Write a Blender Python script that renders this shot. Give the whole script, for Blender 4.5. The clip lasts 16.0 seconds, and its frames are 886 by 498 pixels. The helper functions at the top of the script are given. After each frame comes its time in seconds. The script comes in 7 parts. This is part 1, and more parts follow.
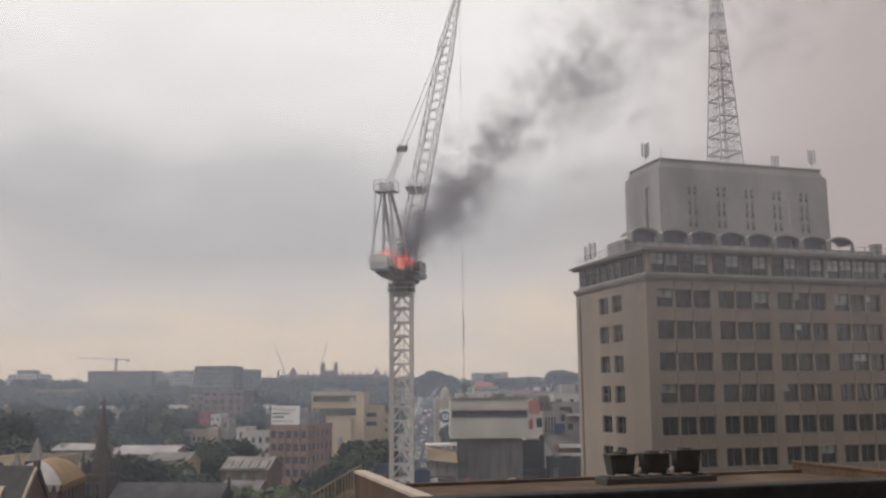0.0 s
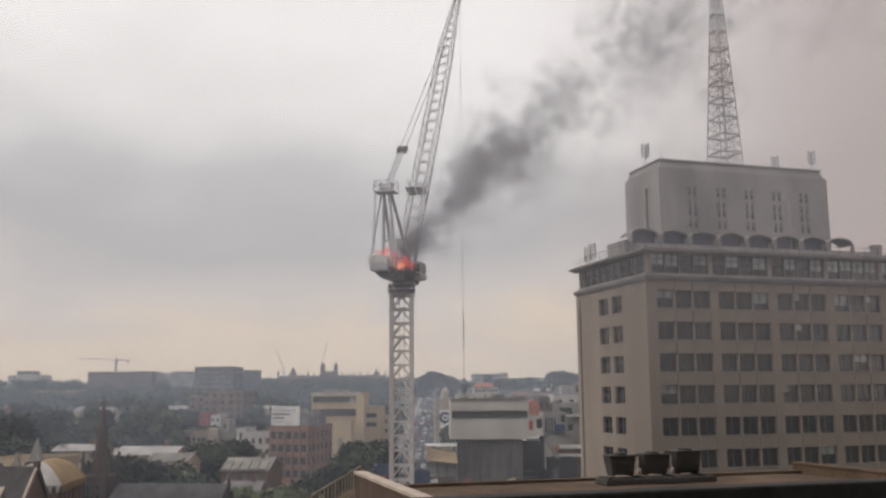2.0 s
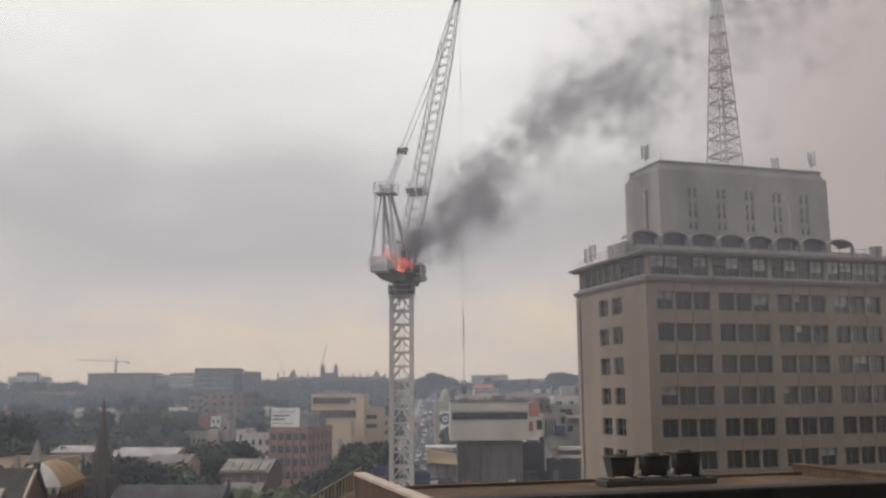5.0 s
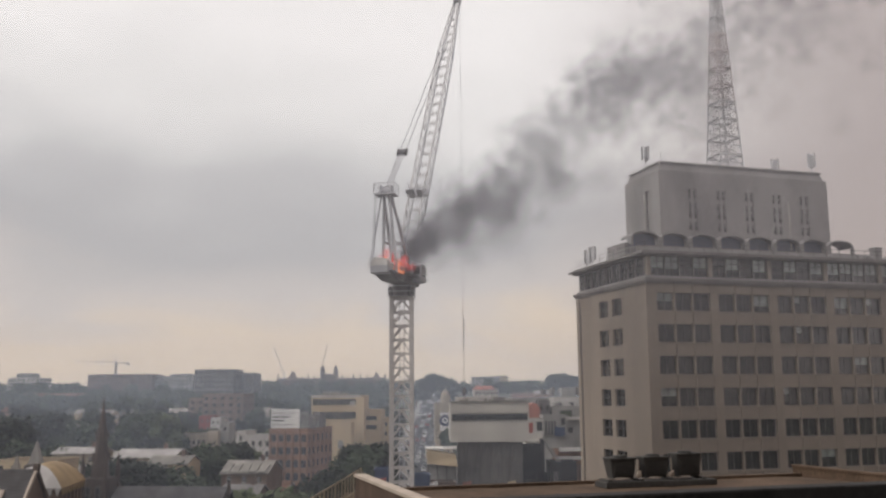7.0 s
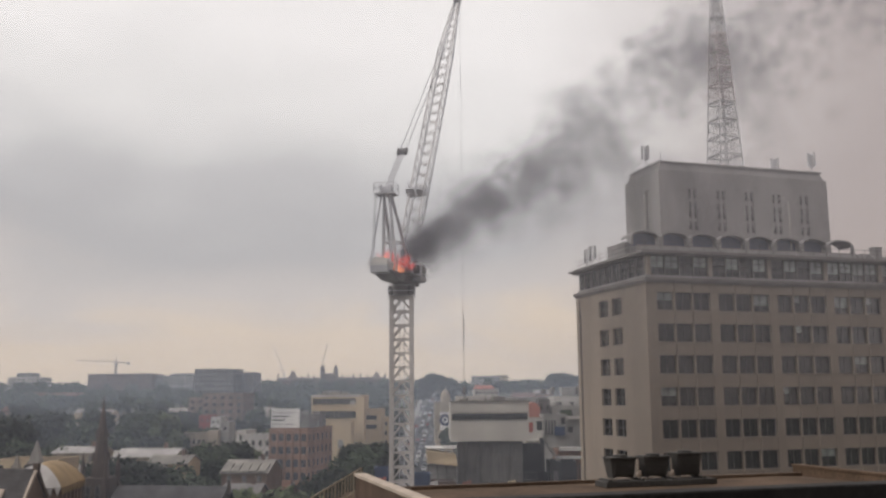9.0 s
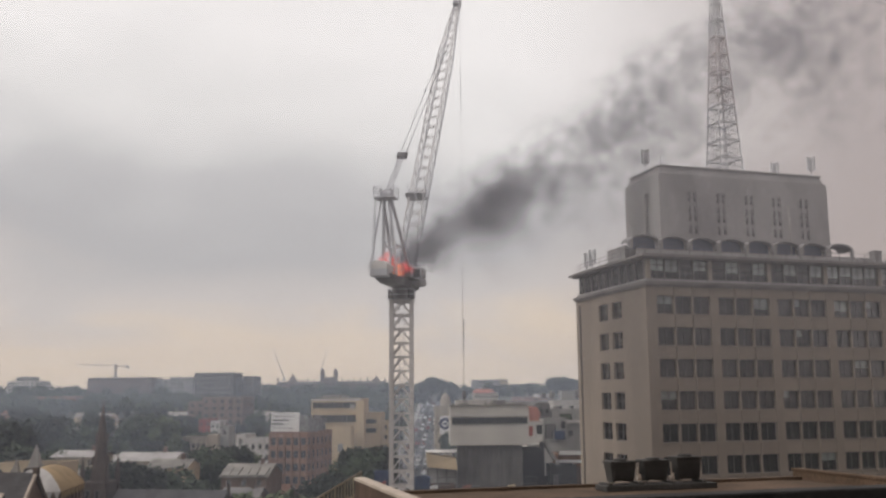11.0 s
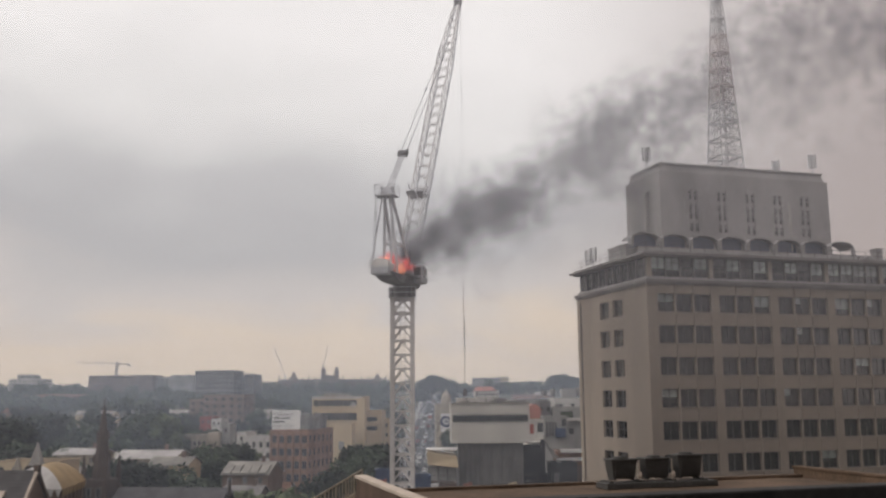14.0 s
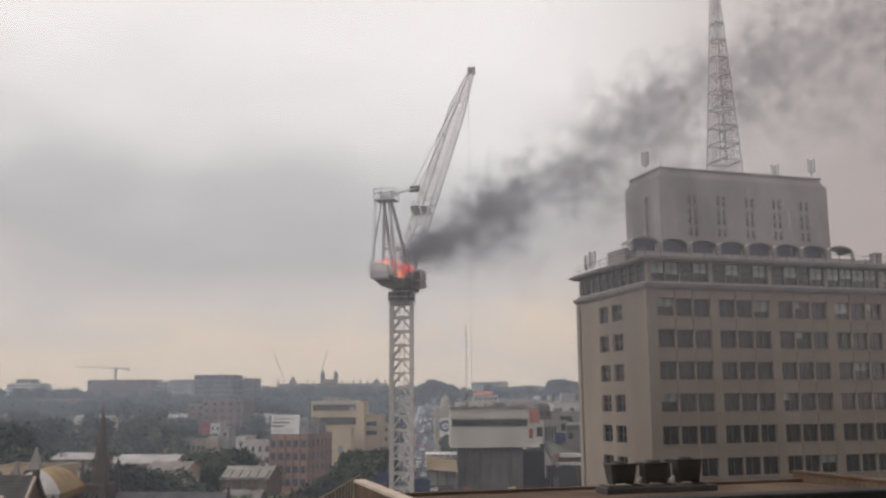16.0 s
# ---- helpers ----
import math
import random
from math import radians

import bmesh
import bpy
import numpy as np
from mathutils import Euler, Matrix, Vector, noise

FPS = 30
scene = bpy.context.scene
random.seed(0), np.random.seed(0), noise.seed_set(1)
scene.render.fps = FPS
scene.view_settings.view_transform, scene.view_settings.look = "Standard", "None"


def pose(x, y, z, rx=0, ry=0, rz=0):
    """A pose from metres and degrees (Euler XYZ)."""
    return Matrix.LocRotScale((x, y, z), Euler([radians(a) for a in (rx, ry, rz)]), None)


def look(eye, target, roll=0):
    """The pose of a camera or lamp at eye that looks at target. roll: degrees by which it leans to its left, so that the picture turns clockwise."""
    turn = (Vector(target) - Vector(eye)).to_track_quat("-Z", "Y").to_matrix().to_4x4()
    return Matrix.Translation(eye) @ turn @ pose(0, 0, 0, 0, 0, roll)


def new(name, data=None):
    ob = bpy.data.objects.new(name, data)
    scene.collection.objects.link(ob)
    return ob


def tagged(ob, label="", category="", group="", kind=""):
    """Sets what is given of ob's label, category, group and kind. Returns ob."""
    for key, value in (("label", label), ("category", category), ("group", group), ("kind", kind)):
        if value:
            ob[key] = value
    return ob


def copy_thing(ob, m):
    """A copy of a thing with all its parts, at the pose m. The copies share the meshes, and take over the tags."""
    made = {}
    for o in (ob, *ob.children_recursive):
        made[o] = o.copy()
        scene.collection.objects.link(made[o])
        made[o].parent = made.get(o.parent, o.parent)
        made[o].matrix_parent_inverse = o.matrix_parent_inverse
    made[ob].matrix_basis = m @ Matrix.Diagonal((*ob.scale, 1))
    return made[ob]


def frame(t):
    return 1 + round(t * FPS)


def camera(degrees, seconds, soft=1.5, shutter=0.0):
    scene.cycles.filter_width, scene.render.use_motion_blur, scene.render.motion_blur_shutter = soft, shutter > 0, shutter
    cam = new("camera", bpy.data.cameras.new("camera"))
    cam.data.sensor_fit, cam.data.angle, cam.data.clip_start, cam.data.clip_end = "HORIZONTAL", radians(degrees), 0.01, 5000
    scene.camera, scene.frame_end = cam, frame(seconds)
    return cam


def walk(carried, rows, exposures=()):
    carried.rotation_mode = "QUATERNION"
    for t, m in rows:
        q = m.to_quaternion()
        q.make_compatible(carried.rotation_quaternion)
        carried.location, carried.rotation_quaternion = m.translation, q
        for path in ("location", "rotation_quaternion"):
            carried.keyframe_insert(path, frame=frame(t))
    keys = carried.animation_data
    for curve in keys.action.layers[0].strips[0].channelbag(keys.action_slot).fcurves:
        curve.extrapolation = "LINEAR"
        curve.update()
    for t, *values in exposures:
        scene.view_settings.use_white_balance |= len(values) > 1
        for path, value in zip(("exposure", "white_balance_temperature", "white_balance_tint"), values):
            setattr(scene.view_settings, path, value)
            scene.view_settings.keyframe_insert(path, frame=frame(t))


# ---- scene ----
cam = camera(51.66, 16.0, soft=2.5)
scene.cycles.transparent_max_bounces = 256
EYE = (0.0, 0.0, 30.0)


def aim(up, side=0.0):
    """The camera's pose for a tilt and a turn in thousandths of a radian from its first view."""
    p, a = 0.155 + up / 1000, side / 1000
    return look(EYE, (math.sin(a) * math.cos(p), math.cos(a) * math.cos(p), 30 + math.sin(p)), -0.4)


walk(cam, [
    (0.0, aim(0)), (1.6, aim(0)), (2.0, aim(0.8)), (2.5, aim(1.8)), (3.0, aim(0.9)), (3.5, aim(1.9)), (4.2, aim(1.9)),
    (5.2, aim(2.4)), (6.3, aim(3.1)), (7.0, aim(3.7)), (7.5, aim(3.1)), (9.0, aim(3.1)), (10.2, aim(5.2)),
    (11.4, aim(7.6, 0.2)), (12.0, aim(7.0, 0.1)), (12.5, aim(6.8, 0.7)), (13.0, aim(5.4, 0.6)), (13.5, aim(5.1, 0.5)),
    (14.0, aim(4.9, -0.8)), (14.5, aim(5.6, 0)), (15.0, aim(6.0, 0)), (15.5, aim(5.6, 0.6)), (15.8, aim(7.3, 0.3)), (16.0, aim(9.6, 0)),
], exposures=[(0, 0.0), (16, 0.0)])

# ------------------------------------------------------------------ sky and light
SUN_EL, SUN_AZ = radians(40), radians(250)


def sky():
    w = bpy.data.worlds.new("overcast_sky")
    scene.world = w
    w.use_nodes = True
    nt = w.node_tree
    nt.nodes.clear()
    N, L = nt.nodes.new, nt.links.new
    tc = N("ShaderNodeTexCoord")
    nish = N("ShaderNodeTexSky")
    nish.sky_type, nish.sun_disc = "NISHITA", False
    nish.sun_elevation, nish.sun_rotation = SUN_EL, SUN_AZ
    nish.dust_density, nish.air_density = 4.0, 1.5
    sep = N("ShaderNodeSeparateXYZ")
    L(tc.outputs["Generated"], sep.inputs[0])
    # cloud deck: warm and dull at the horizon, grey belly, bright above
    mp = N("ShaderNodeMapping")
    mp.inputs["Scale"].default_value = (1.6, 1.0, 4.2)
    mp.inputs["Location"].default_value = (0.35, 0.0, 0.12)
    L(tc.outputs["Generated"], mp.inputs[0])
    n1 = N("ShaderNodeTexNoise")
    n1.inputs["Scale"].default_value, n1.inputs["Detail"].default_value, n1.inputs["Roughness"].default_value = 2.2, 5, 0.5
    n1.inputs["Distortion"].default_value = 0.4
    L(mp.outputs[0], n1.inputs["Vector"])
    wob = N("ShaderNodeMath")
    wob.operation = "MULTIPLY_ADD"
    wob.inputs[1].default_value, wob.inputs[2].default_value = 0.22, -0.11
    L(n1.outputs["Fac"], wob.inputs[0])
    h = N("ShaderNodeMath")
    h.operation = "ADD"
    tilt = N("ShaderNodeMath")
    tilt.operation = "MULTIPLY_ADD"
    tilt.inputs[1].default_value = 0.03
    L(sep.outputs["X"], tilt.inputs[0])
    L(sep.outputs["Z"], tilt.inputs[2])
    L(tilt.outputs[0], h.inputs[0])
    L(wob.outputs[0], h.inputs[1])
    ramp = N("ShaderNodeValToRGB")
    e = ramp.color_ramp.elements
    e[0].position, e[0].color = 0.0, (0.69, 0.56, 0.435, 1)
    e[1].position, e[1].color = 1.0, (0.86, 0.83, 0.81, 1)
    for pos, col in ((0.055, (0.65, 0.54, 0.44, 1)), (0.10, (0.53, 0.483, 0.462, 1)), (0.17, (0.425, 0.409, 0.41, 1)),
                     (0.23, (0.515, 0.496, 0.492, 1)), (0.29, (0.76, 0.73, 0.71, 1)), (0.36, (0.88, 0.84, 0.82, 1))):
        s = e.new(pos)
        s.color = col
    L(h.outputs[0], ramp.inputs[0])
    # the drifted smoke pall dulls the sky towards the east
    pall = N("ShaderNodeMapRange")
    pall.interpolation_type = "SMOOTHSTEP"
    pall.inputs["From Min"].default_value, pall.inputs["From Max"].default_value = 0.04, 0.46
    pall.inputs["To Min"].default_value, pall.inputs["To Max"].default_value = 0.0, 0.9
    L(sep.outputs["X"], pall.inputs["Value"])
    mixp = N("ShaderNodeMixRGB")
    mixp.inputs[2].default_value = (0.375, 0.305, 0.282, 1)
    L(pall.outputs[0], mixp.inputs[0])
    L(ramp.outputs[0], mixp.inputs[1])
    bg1, bg2, add = N("ShaderNodeBackground"), N("ShaderNodeBackground"), N("ShaderNodeAddShader")
    bg1.inputs[1].default_value = 0.006
    L(nish.outputs[0], bg1.inputs[0])
    L(mixp.outputs[0], bg2.inputs[0])
    bg2.inputs[1].default_value = 1.17
    L(bg1.outputs[0], add.inputs[0])
    L(bg2.outputs[0], add.inputs[1])
    out = N("ShaderNodeOutputWorld")
    L(add.outputs[0], out.inputs[0])
    sun = new("sun", bpy.data.lights.new("sun", "SUN"))
    sun.data.energy, sun.data.angle, sun.data.color = 1.15, radians(25), (1.0, 0.94, 0.87)
    d = Vector((math.sin(SUN_AZ) * math.cos(SUN_EL), math.cos(SUN_AZ) * math.cos(SUN_EL), math.sin(SUN_EL)))
    sun.matrix_world = look(d * 300, (0, 0, 0))


sky()

# ------------------------------------------------------------------ materials


def mat(name, col, rough=0.85, var=0.18, scale=1.2, metal=0.0, bump=0.15, stain=0.25, per="", spec=0.3):
    """A weathered surface: fine grain, broad stains, and a shade of its own for each piece or island."""
    m = bpy.data.materials.new(name)
    m.use_nodes = True
    nt = m.node_tree
    N, L = nt.nodes.new, nt.links.new
    b = nt.nodes["Principled BSDF"]
    tc = N("ShaderNodeTexCoord")
    fine, wide = N("ShaderNodeTexNoise"), N("ShaderNodeTexNoise")
    fine.inputs["Scale"].default_value, fine.inputs["Detail"].default_value = scale * 5, 4
    wide.inputs["Scale"].default_value, wide.inputs["Detail"].default_value = scale * 0.35, 6
    mp = N("ShaderNodeMapping")
    mp.inputs["Scale"].default_value = (1, 1, 0.35)
    L(tc.outputs["Object"], mp.inputs[0])
    L(mp.outputs[0], wide.inputs["Vector"])
    L(tc.outputs["Object"], fine.inputs["Vector"])
    v1 = N("ShaderNodeMapRange")
    v1.inputs["From Min"].default_value, v1.inputs["From Max"].default_value = 0.3, 0.7
    v1.inputs["To Min"].default_value, v1.inputs["To Max"].default_value = 1 - var, 1 + var
    L(fine.outputs["Fac"], v1.inputs["Value"])
    v2 = N("ShaderNodeMapRange")
    v2.inputs["From Min"].default_value, v2.inputs["From Max"].default_value = 0.35, 0.65
    v2.inputs["To Min"].default_value, v2.inputs["To Max"].default_value = 1 - stain, 1 + stain * 0.3
    L(wide.outputs["Fac"], v2.inputs["Value"])
    mul = N("ShaderNodeMath")
    mul.operation = "MULTIPLY"
    L(v1.outputs[0], mul.inputs[0])
    L(v2.outputs[0], mul.inputs[1])
    last = mul.outputs[0]
    if per:
        v3 = N("ShaderNodeMapRange")
        v3.inputs["To Min"].default_value, v3.inputs["To Max"].default_value = 0.78, 1.2
        if per == "island":
            g = N("ShaderNodeNewGeometry")
            L(g.outputs["Random Per Island"], v3.inputs["Value"])
        else:
            g = N("ShaderNodeObjectInfo")
            L(g.outputs["Random"], v3.inputs["Value"])
        mul2 = N("ShaderNodeMath")
        mul2.operation = "MULTIPLY"
        L(last, mul2.inputs[0])
        L(v3.outputs[0], mul2.inputs[1])
        last = mul2.outputs[0]
    vm = N("ShaderNodeVectorMath")
    vm.operation = "SCALE"
    vm.inputs[0].default_value = col
    L(last, vm.inputs["Scale"])
    L(vm.outputs[0], b.inputs["Base Color"])
    b.inputs["Roughness"].default_value, b.inputs["Metallic"].default_value = rough, metal
    b.inputs["Specular IOR Level"].default_value = spec
    if bump:
        bp = N("ShaderNodeBump")
        bp.inputs["Strength"].default_value, bp.inputs["Distance"].default_value = bump, 0.03
        L(fine.outputs["Fac"], bp.inputs["Height"])
        L(bp.outputs[0], b.inputs["Normal"])
    return m


def glass(name, tint=(0.88, 0.91, 0.92)):
    """Window glass: clear, slightly tinted, glossy towards grazing views."""
    m = bpy.data.materials.new(name)
    m.use_nodes = True
    nt = m.node_tree
    nt.nodes.clear()
    N, L = nt.nodes.new, nt.links.new
    tr, gl, fr, mx, out = (N("ShaderNodeBsdfTransparent"), N("ShaderNodeBsdfGlossy"), N("ShaderNodeFresnel"),
                           N("ShaderNodeMixShader"), N("ShaderNodeOutputMaterial"))
    tr.inputs[0].default_value = (*tint, 1)
    gl.inputs["Roughness"].default_value = 0.04
    fr.inputs[0].default_value = 1.45
    L(fr.outputs[0], mx.inputs[0])
    L(tr.outputs[0], mx.inputs[1])
    L(gl.outputs[0], mx.inputs[2])
    L(mx.outputs[0], out.inputs[0])
    return m


M = {
    "concrete": mat("painted_concrete", (0.255, 0.214, 0.18), 0.9, 0.08, 0.5, stain=0.16),
    "concrete_dark": mat("weathered_concrete", (0.31, 0.295, 0.295), 0.9, 0.10, 0.5, stain=0.25),
    "eave": mat("grey_painted_eave", (0.19, 0.175, 0.17), 0.8, 0.1, 0.6),
    "frame_grey": mat("steel_window_frame", (0.12, 0.115, 0.115), 0.6, 0.1, 2.0),
    "frame_light": mat("painted_window_frame", (0.42, 0.40, 0.37), 0.7, 0.1, 2.0),
    "spandrel": mat("spandrel_panel", (0.30, 0.26, 0.225), 0.85, 0.1, 0.8, stain=0.25),
    # near-black colour carries the shade of the unlit rooms
    "interior": mat("room_shade_black", (0.014, 0.015, 0.019), 0.9, 0.15, 0.4, bump=0),
    "blind": mat("office_blind", (0.74, 0.73, 0.68), 0.9, 0.1, 3.0, bump=0.05, per="object"),
    "glass": glass("window_glass"),
    "dark_glass": mat("dark_window_glass", (0.035, 0.037, 0.04), 0.15, 0.3, 0.5, bump=0, spec=0.5, per="object"),
    "brick": mat("orange_brick", (0.25, 0.145, 0.10), 0.9, 0.15, 1.0, stain=0.25),
    "brick_dark": mat("brown_brick", (0.17, 0.125, 0.105), 0.9, 0.15, 1.0, stain=0.3),
    "cream": mat("cream_render", (0.50, 0.40, 0.275), 0.9, 0.06, 0.6, stain=0.15),
    "white": mat("white_render", (0.48, 0.455, 0.42), 0.85, 0.06, 0.6, stain=0.18),
    "grey_wall": mat("grey_render", (0.30, 0.29, 0.28), 0.85, 0.08, 0.6, stain=0.25),
    "shed_dark": mat("dark_corrugated_steel", (0.045, 0.046, 0.052), 0.7, 0.15, 1.0, stain=0.3),
    "slab_wall": mat("dark_grey_slab_wall", (0.14, 0.135, 0.135), 0.85, 0.1, 0.3, stain=0.25),
    "stone_pale": mat("pale_arcade_stone", (0.36, 0.31, 0.25), 0.9, 0.12, 0.8, stain=0.3),
    "brick_near": mat("dark_red_brown_brick", (0.105, 0.072, 0.056), 0.9, 0.18, 2.0, stain=0.3),
    "screen": mat("grey_hoarding_mesh", (0.15, 0.143, 0.138), 0.9, 0.1, 1.5, stain=0.3),
    "sandstone": mat("old_sandstone", (0.075, 0.056, 0.047), 0.95, 0.2, 1.0, stain=0.35),
    "sandstone_far": mat("university_sandstone", (0.17, 0.135, 0.12), 0.95, 0.15, 0.2, stain=0.25),
    "slate": mat("slate_roof", (0.066, 0.063, 0.066), 0.8, 0.2, 1.5, stain=0.3),
    "tin": mat("weathered_tin_roof", (0.27, 0.25, 0.225), 0.6, 0.1, 0.8, metal=0.0, stain=0.35, per="object"),
    "tin_dark": mat("dark_tin_roof", (0.17, 0.16, 0.155), 0.7, 0.1, 0.8, stain=0.25, per="object"),
    "tile_roof": mat("terracotta_roof", (0.15, 0.085, 0.065), 0.9, 0.2, 1.2, stain=0.25),
    "red": mat("red_painted_wall", (0.27, 0.065, 0.055), 0.8, 0.1, 0.8),
    "pink": mat("salmon_painted_wall", (0.36, 0.165, 0.135), 0.8, 0.1, 0.8),
    "blue": mat("blue_hoarding", (0.035, 0.055, 0.11), 0.7, 0.1, 0.8),
    "asphalt": mat("asphalt", (0.055, 0.055, 0.058), 0.95, 0.25, 0.6, stain=0.3),
    "ground": mat("town_ground", (0.085, 0.09, 0.065), 0.95, 0.35, 0.12, stain=0.45),
    "leaf": mat("tree_leaves", (0.052, 0.070, 0.042), 0.85, 0.3, 0.5, bump=0, per="island"),
    "leaf_dark": mat("dark_fig_leaves", (0.032, 0.042, 0.030), 0.85, 0.3, 0.5, bump=0, per="island"),
    "leaf_light": mat("light_green_leaves", (0.085, 0.105, 0.050), 0.85, 0.3, 0.5, bump=0, per="island"),
    "bark": mat("bark", (0.09, 0.075, 0.06), 0.95, 0.25, 3.0),
    "crane_white": mat("white_crane_paint", (0.53, 0.505, 0.50), 0.6, 0.1, 1.2, stain=0.3),
    "crane_grey": mat("grey_crane_paint", (0.50, 0.505, 0.54), 0.6, 0.15, 1.2, stain=0.35),
    "crane_dark": mat("scorched_steel", (0.17, 0.165, 0.175), 0.8, 0.25, 1.5, stain=0.5),
    "rope": mat("steel_rope", (0.15, 0.15, 0.16), 0.6, 0.2, 6.0, metal=0.4),
    "tower_paint": mat("grey_tower_steel", (0.60, 0.60, 0.62), 0.7, 0.15, 1.0, stain=0.3),
    "tower_red": mat("faded_red_tower_steel", (0.58, 0.52, 0.52), 0.7, 0.15, 1.0, stain=0.3),
    "roof_brown": mat("brown_roof_gravel", (0.115, 0.077, 0.053), 0.95, 0.25, 1.5, stain=0.35),
    "coping": mat("pale_stone_coping", (0.46, 0.39, 0.33), 0.85, 0.12, 1.5, stain=0.25),
    "black": mat("black_roof_membrane", (0.04, 0.039, 0.04), 0.9, 0.25, 1.0, stain=0.4),
    "hvac": mat("dark_grey_steel_casing", (0.075, 0.072, 0.07), 0.7, 0.2, 1.5, stain=0.4),
    "rail_yellow": mat("yellow_painted_rail", (0.24, 0.20, 0.14), 0.6, 0.15, 3.0),
    "tyre": mat("tyre_rubber", (0.02, 0.02, 0.02), 0.9, 0.1, 4.0),
    "car_white": mat("white_car_paint", (0.70, 0.70, 0.70), 0.25, 0.03, 1.0, bump=0, stain=0.05, spec=0.5),
    "car_grey": mat("silver_car_paint", (0.30, 0.31, 0.32), 0.25, 0.03, 1.0, bump=0, stain=0.05, spec=0.5),
    "car_dark": mat("dark_car_paint", (0.03, 0.032, 0.036), 0.25, 0.03, 1.0, bump=0, stain=0.05, spec=0.5),
    "car_red": mat("red_car_paint", (0.30, 0.03, 0.025), 0.25, 0.03, 1.0, bump=0, stain=0.05, spec=0.5),
    "sign_white": mat("white_sign_board", (0.66, 0.64, 0.62), 0.7, 0.04, 0.6, stain=0.1),
    "sign_ink": mat("dark_sign_ink", (0.12, 0.12, 0.13), 0.7, 0.05, 1.0),
    "arch_glass": mat("blue_grey_arch_glazing", (0.10, 0.115, 0.16), 0.35, 0.15, 0.8, bump=0, stain=0.2, spec=0.4),
    "ochre_roof": mat("ochre_sheet_roof", (0.33, 0.235, 0.125), 0.85, 0.12, 0.8, stain=0.3),
    "pale_roof": mat("pale_sheet_roof", (0.42, 0.40, 0.39), 0.7, 0.1, 0.8, stain=0.3),
    "sign_blue": mat("navy_roundel", (0.06, 0.07, 0.12), 0.6, 0.05, 1.0),
}

# ------------------------------------------------------------------ mesh helpers


def thing(name, label, category, at=None, group="", kind=""):
    ob = new(name)
    ob.empty_display_size = 0.5
    ob.matrix_world = at if at is not None else Matrix()
    return tagged(ob, label, category, group, kind)


def mesh_of(name, bm, material):
    me = bpy.data.meshes.new(name)
    bm.to_mesh(me)
    bm.free()
    for m in (material if isinstance(material, (list, tuple)) else [material]):
        me.materials.append(m)
    return me


def part(name, bm, material, parent, label="", at=None):
    """Links a bmesh as one mesh object under a thing or a part."""
    ob = new(name, bm if isinstance(bm, bpy.types.Mesh) else mesh_of(name, bm, material))
    ob.parent = parent
    if at is not None:
        ob.matrix_basis = at
    if label:
        tagged(ob, label)
    return ob


def solo(name, bm, material, label, category, at=None, kind="", group=""):
    ob = new(name, mesh_of(name, bm, material))
    if at is not None:
        ob.matrix_world = at
    return tagged(ob, label, category, group, kind)


def hexa(bm, pts, mi=0):
    v = [bm.verts.new(p) for p in pts]
    for a in ((3, 2, 1, 0), (4, 5, 6, 7), (0, 1, 5, 4), (1, 2, 6, 5), (2, 3, 7, 6), (3, 0, 4, 7)):
        f = bm.faces.new([v[i] for i in a])
        f.material_index = mi
    return v


def box(bm, x0, x1, y0, y1, z0, z1, m=None, mi=0):
    p = [Vector(q) for q in ((x0, y0, z0), (x1, y0, z0), (x1, y1, z0), (x0, y1, z0), (x0, y0, z1), (x1, y0, z1), (x1, y1, z1), (x0, y1, z1))]
    return hexa(bm, [m @ q for q in p] if m else p, mi)


def soft_box(bm, x0, x1, y0, y1, z0, z1, b=0.05):
    """A box with bevelled edges."""
    t = bmesh.new()
    box(t, x0, x1, y0, y1, z0, z1)
    bmesh.ops.bevel(t, geom=t.edges[:], offset=b, segments=2, affect="EDGES", profile=0.6)
    me = bpy.data.meshes.new("tmp")
    t.to_mesh(me)
    t.free()
    bm.from_mesh(me)
    bpy.data.meshes.remove(me)


def beam(bm, p, q, w, n=4, w2=None, mi=0):
    """A bar from p to q with n sides and half-width w (w2 at q)."""
    p, q = Vector(p), Vector(q)
    d = (q - p).normalized()
    up = Vector((0, 0, 1)) if abs(d.z) < 0.95 else Vector((0, 1, 0))
    a = d.cross(up).normalized()
    b = a.cross(d)
    r0, r1 = w, w if w2 is None else w2
    ring = []
    for c, r in ((p, r0), (q, r1)):
        ring.append([bm.verts.new(c + (a * math.cos(t) + b * math.sin(t)) * r * (1.414 if n == 4 else 1))
                     for t in [math.pi / 4 + 2 * math.pi * i / n for i in range(n)]])
    for i in range(n):
        f = bm.faces.new((ring[0][i], ring[0][(i + 1) % n], ring[1][(i + 1) % n], ring[1][i]))
        f.material_index = mi
    bm.faces.new(ring[0][::-1]).material_index = mi
    bm.faces.new(ring[1]).material_index = mi


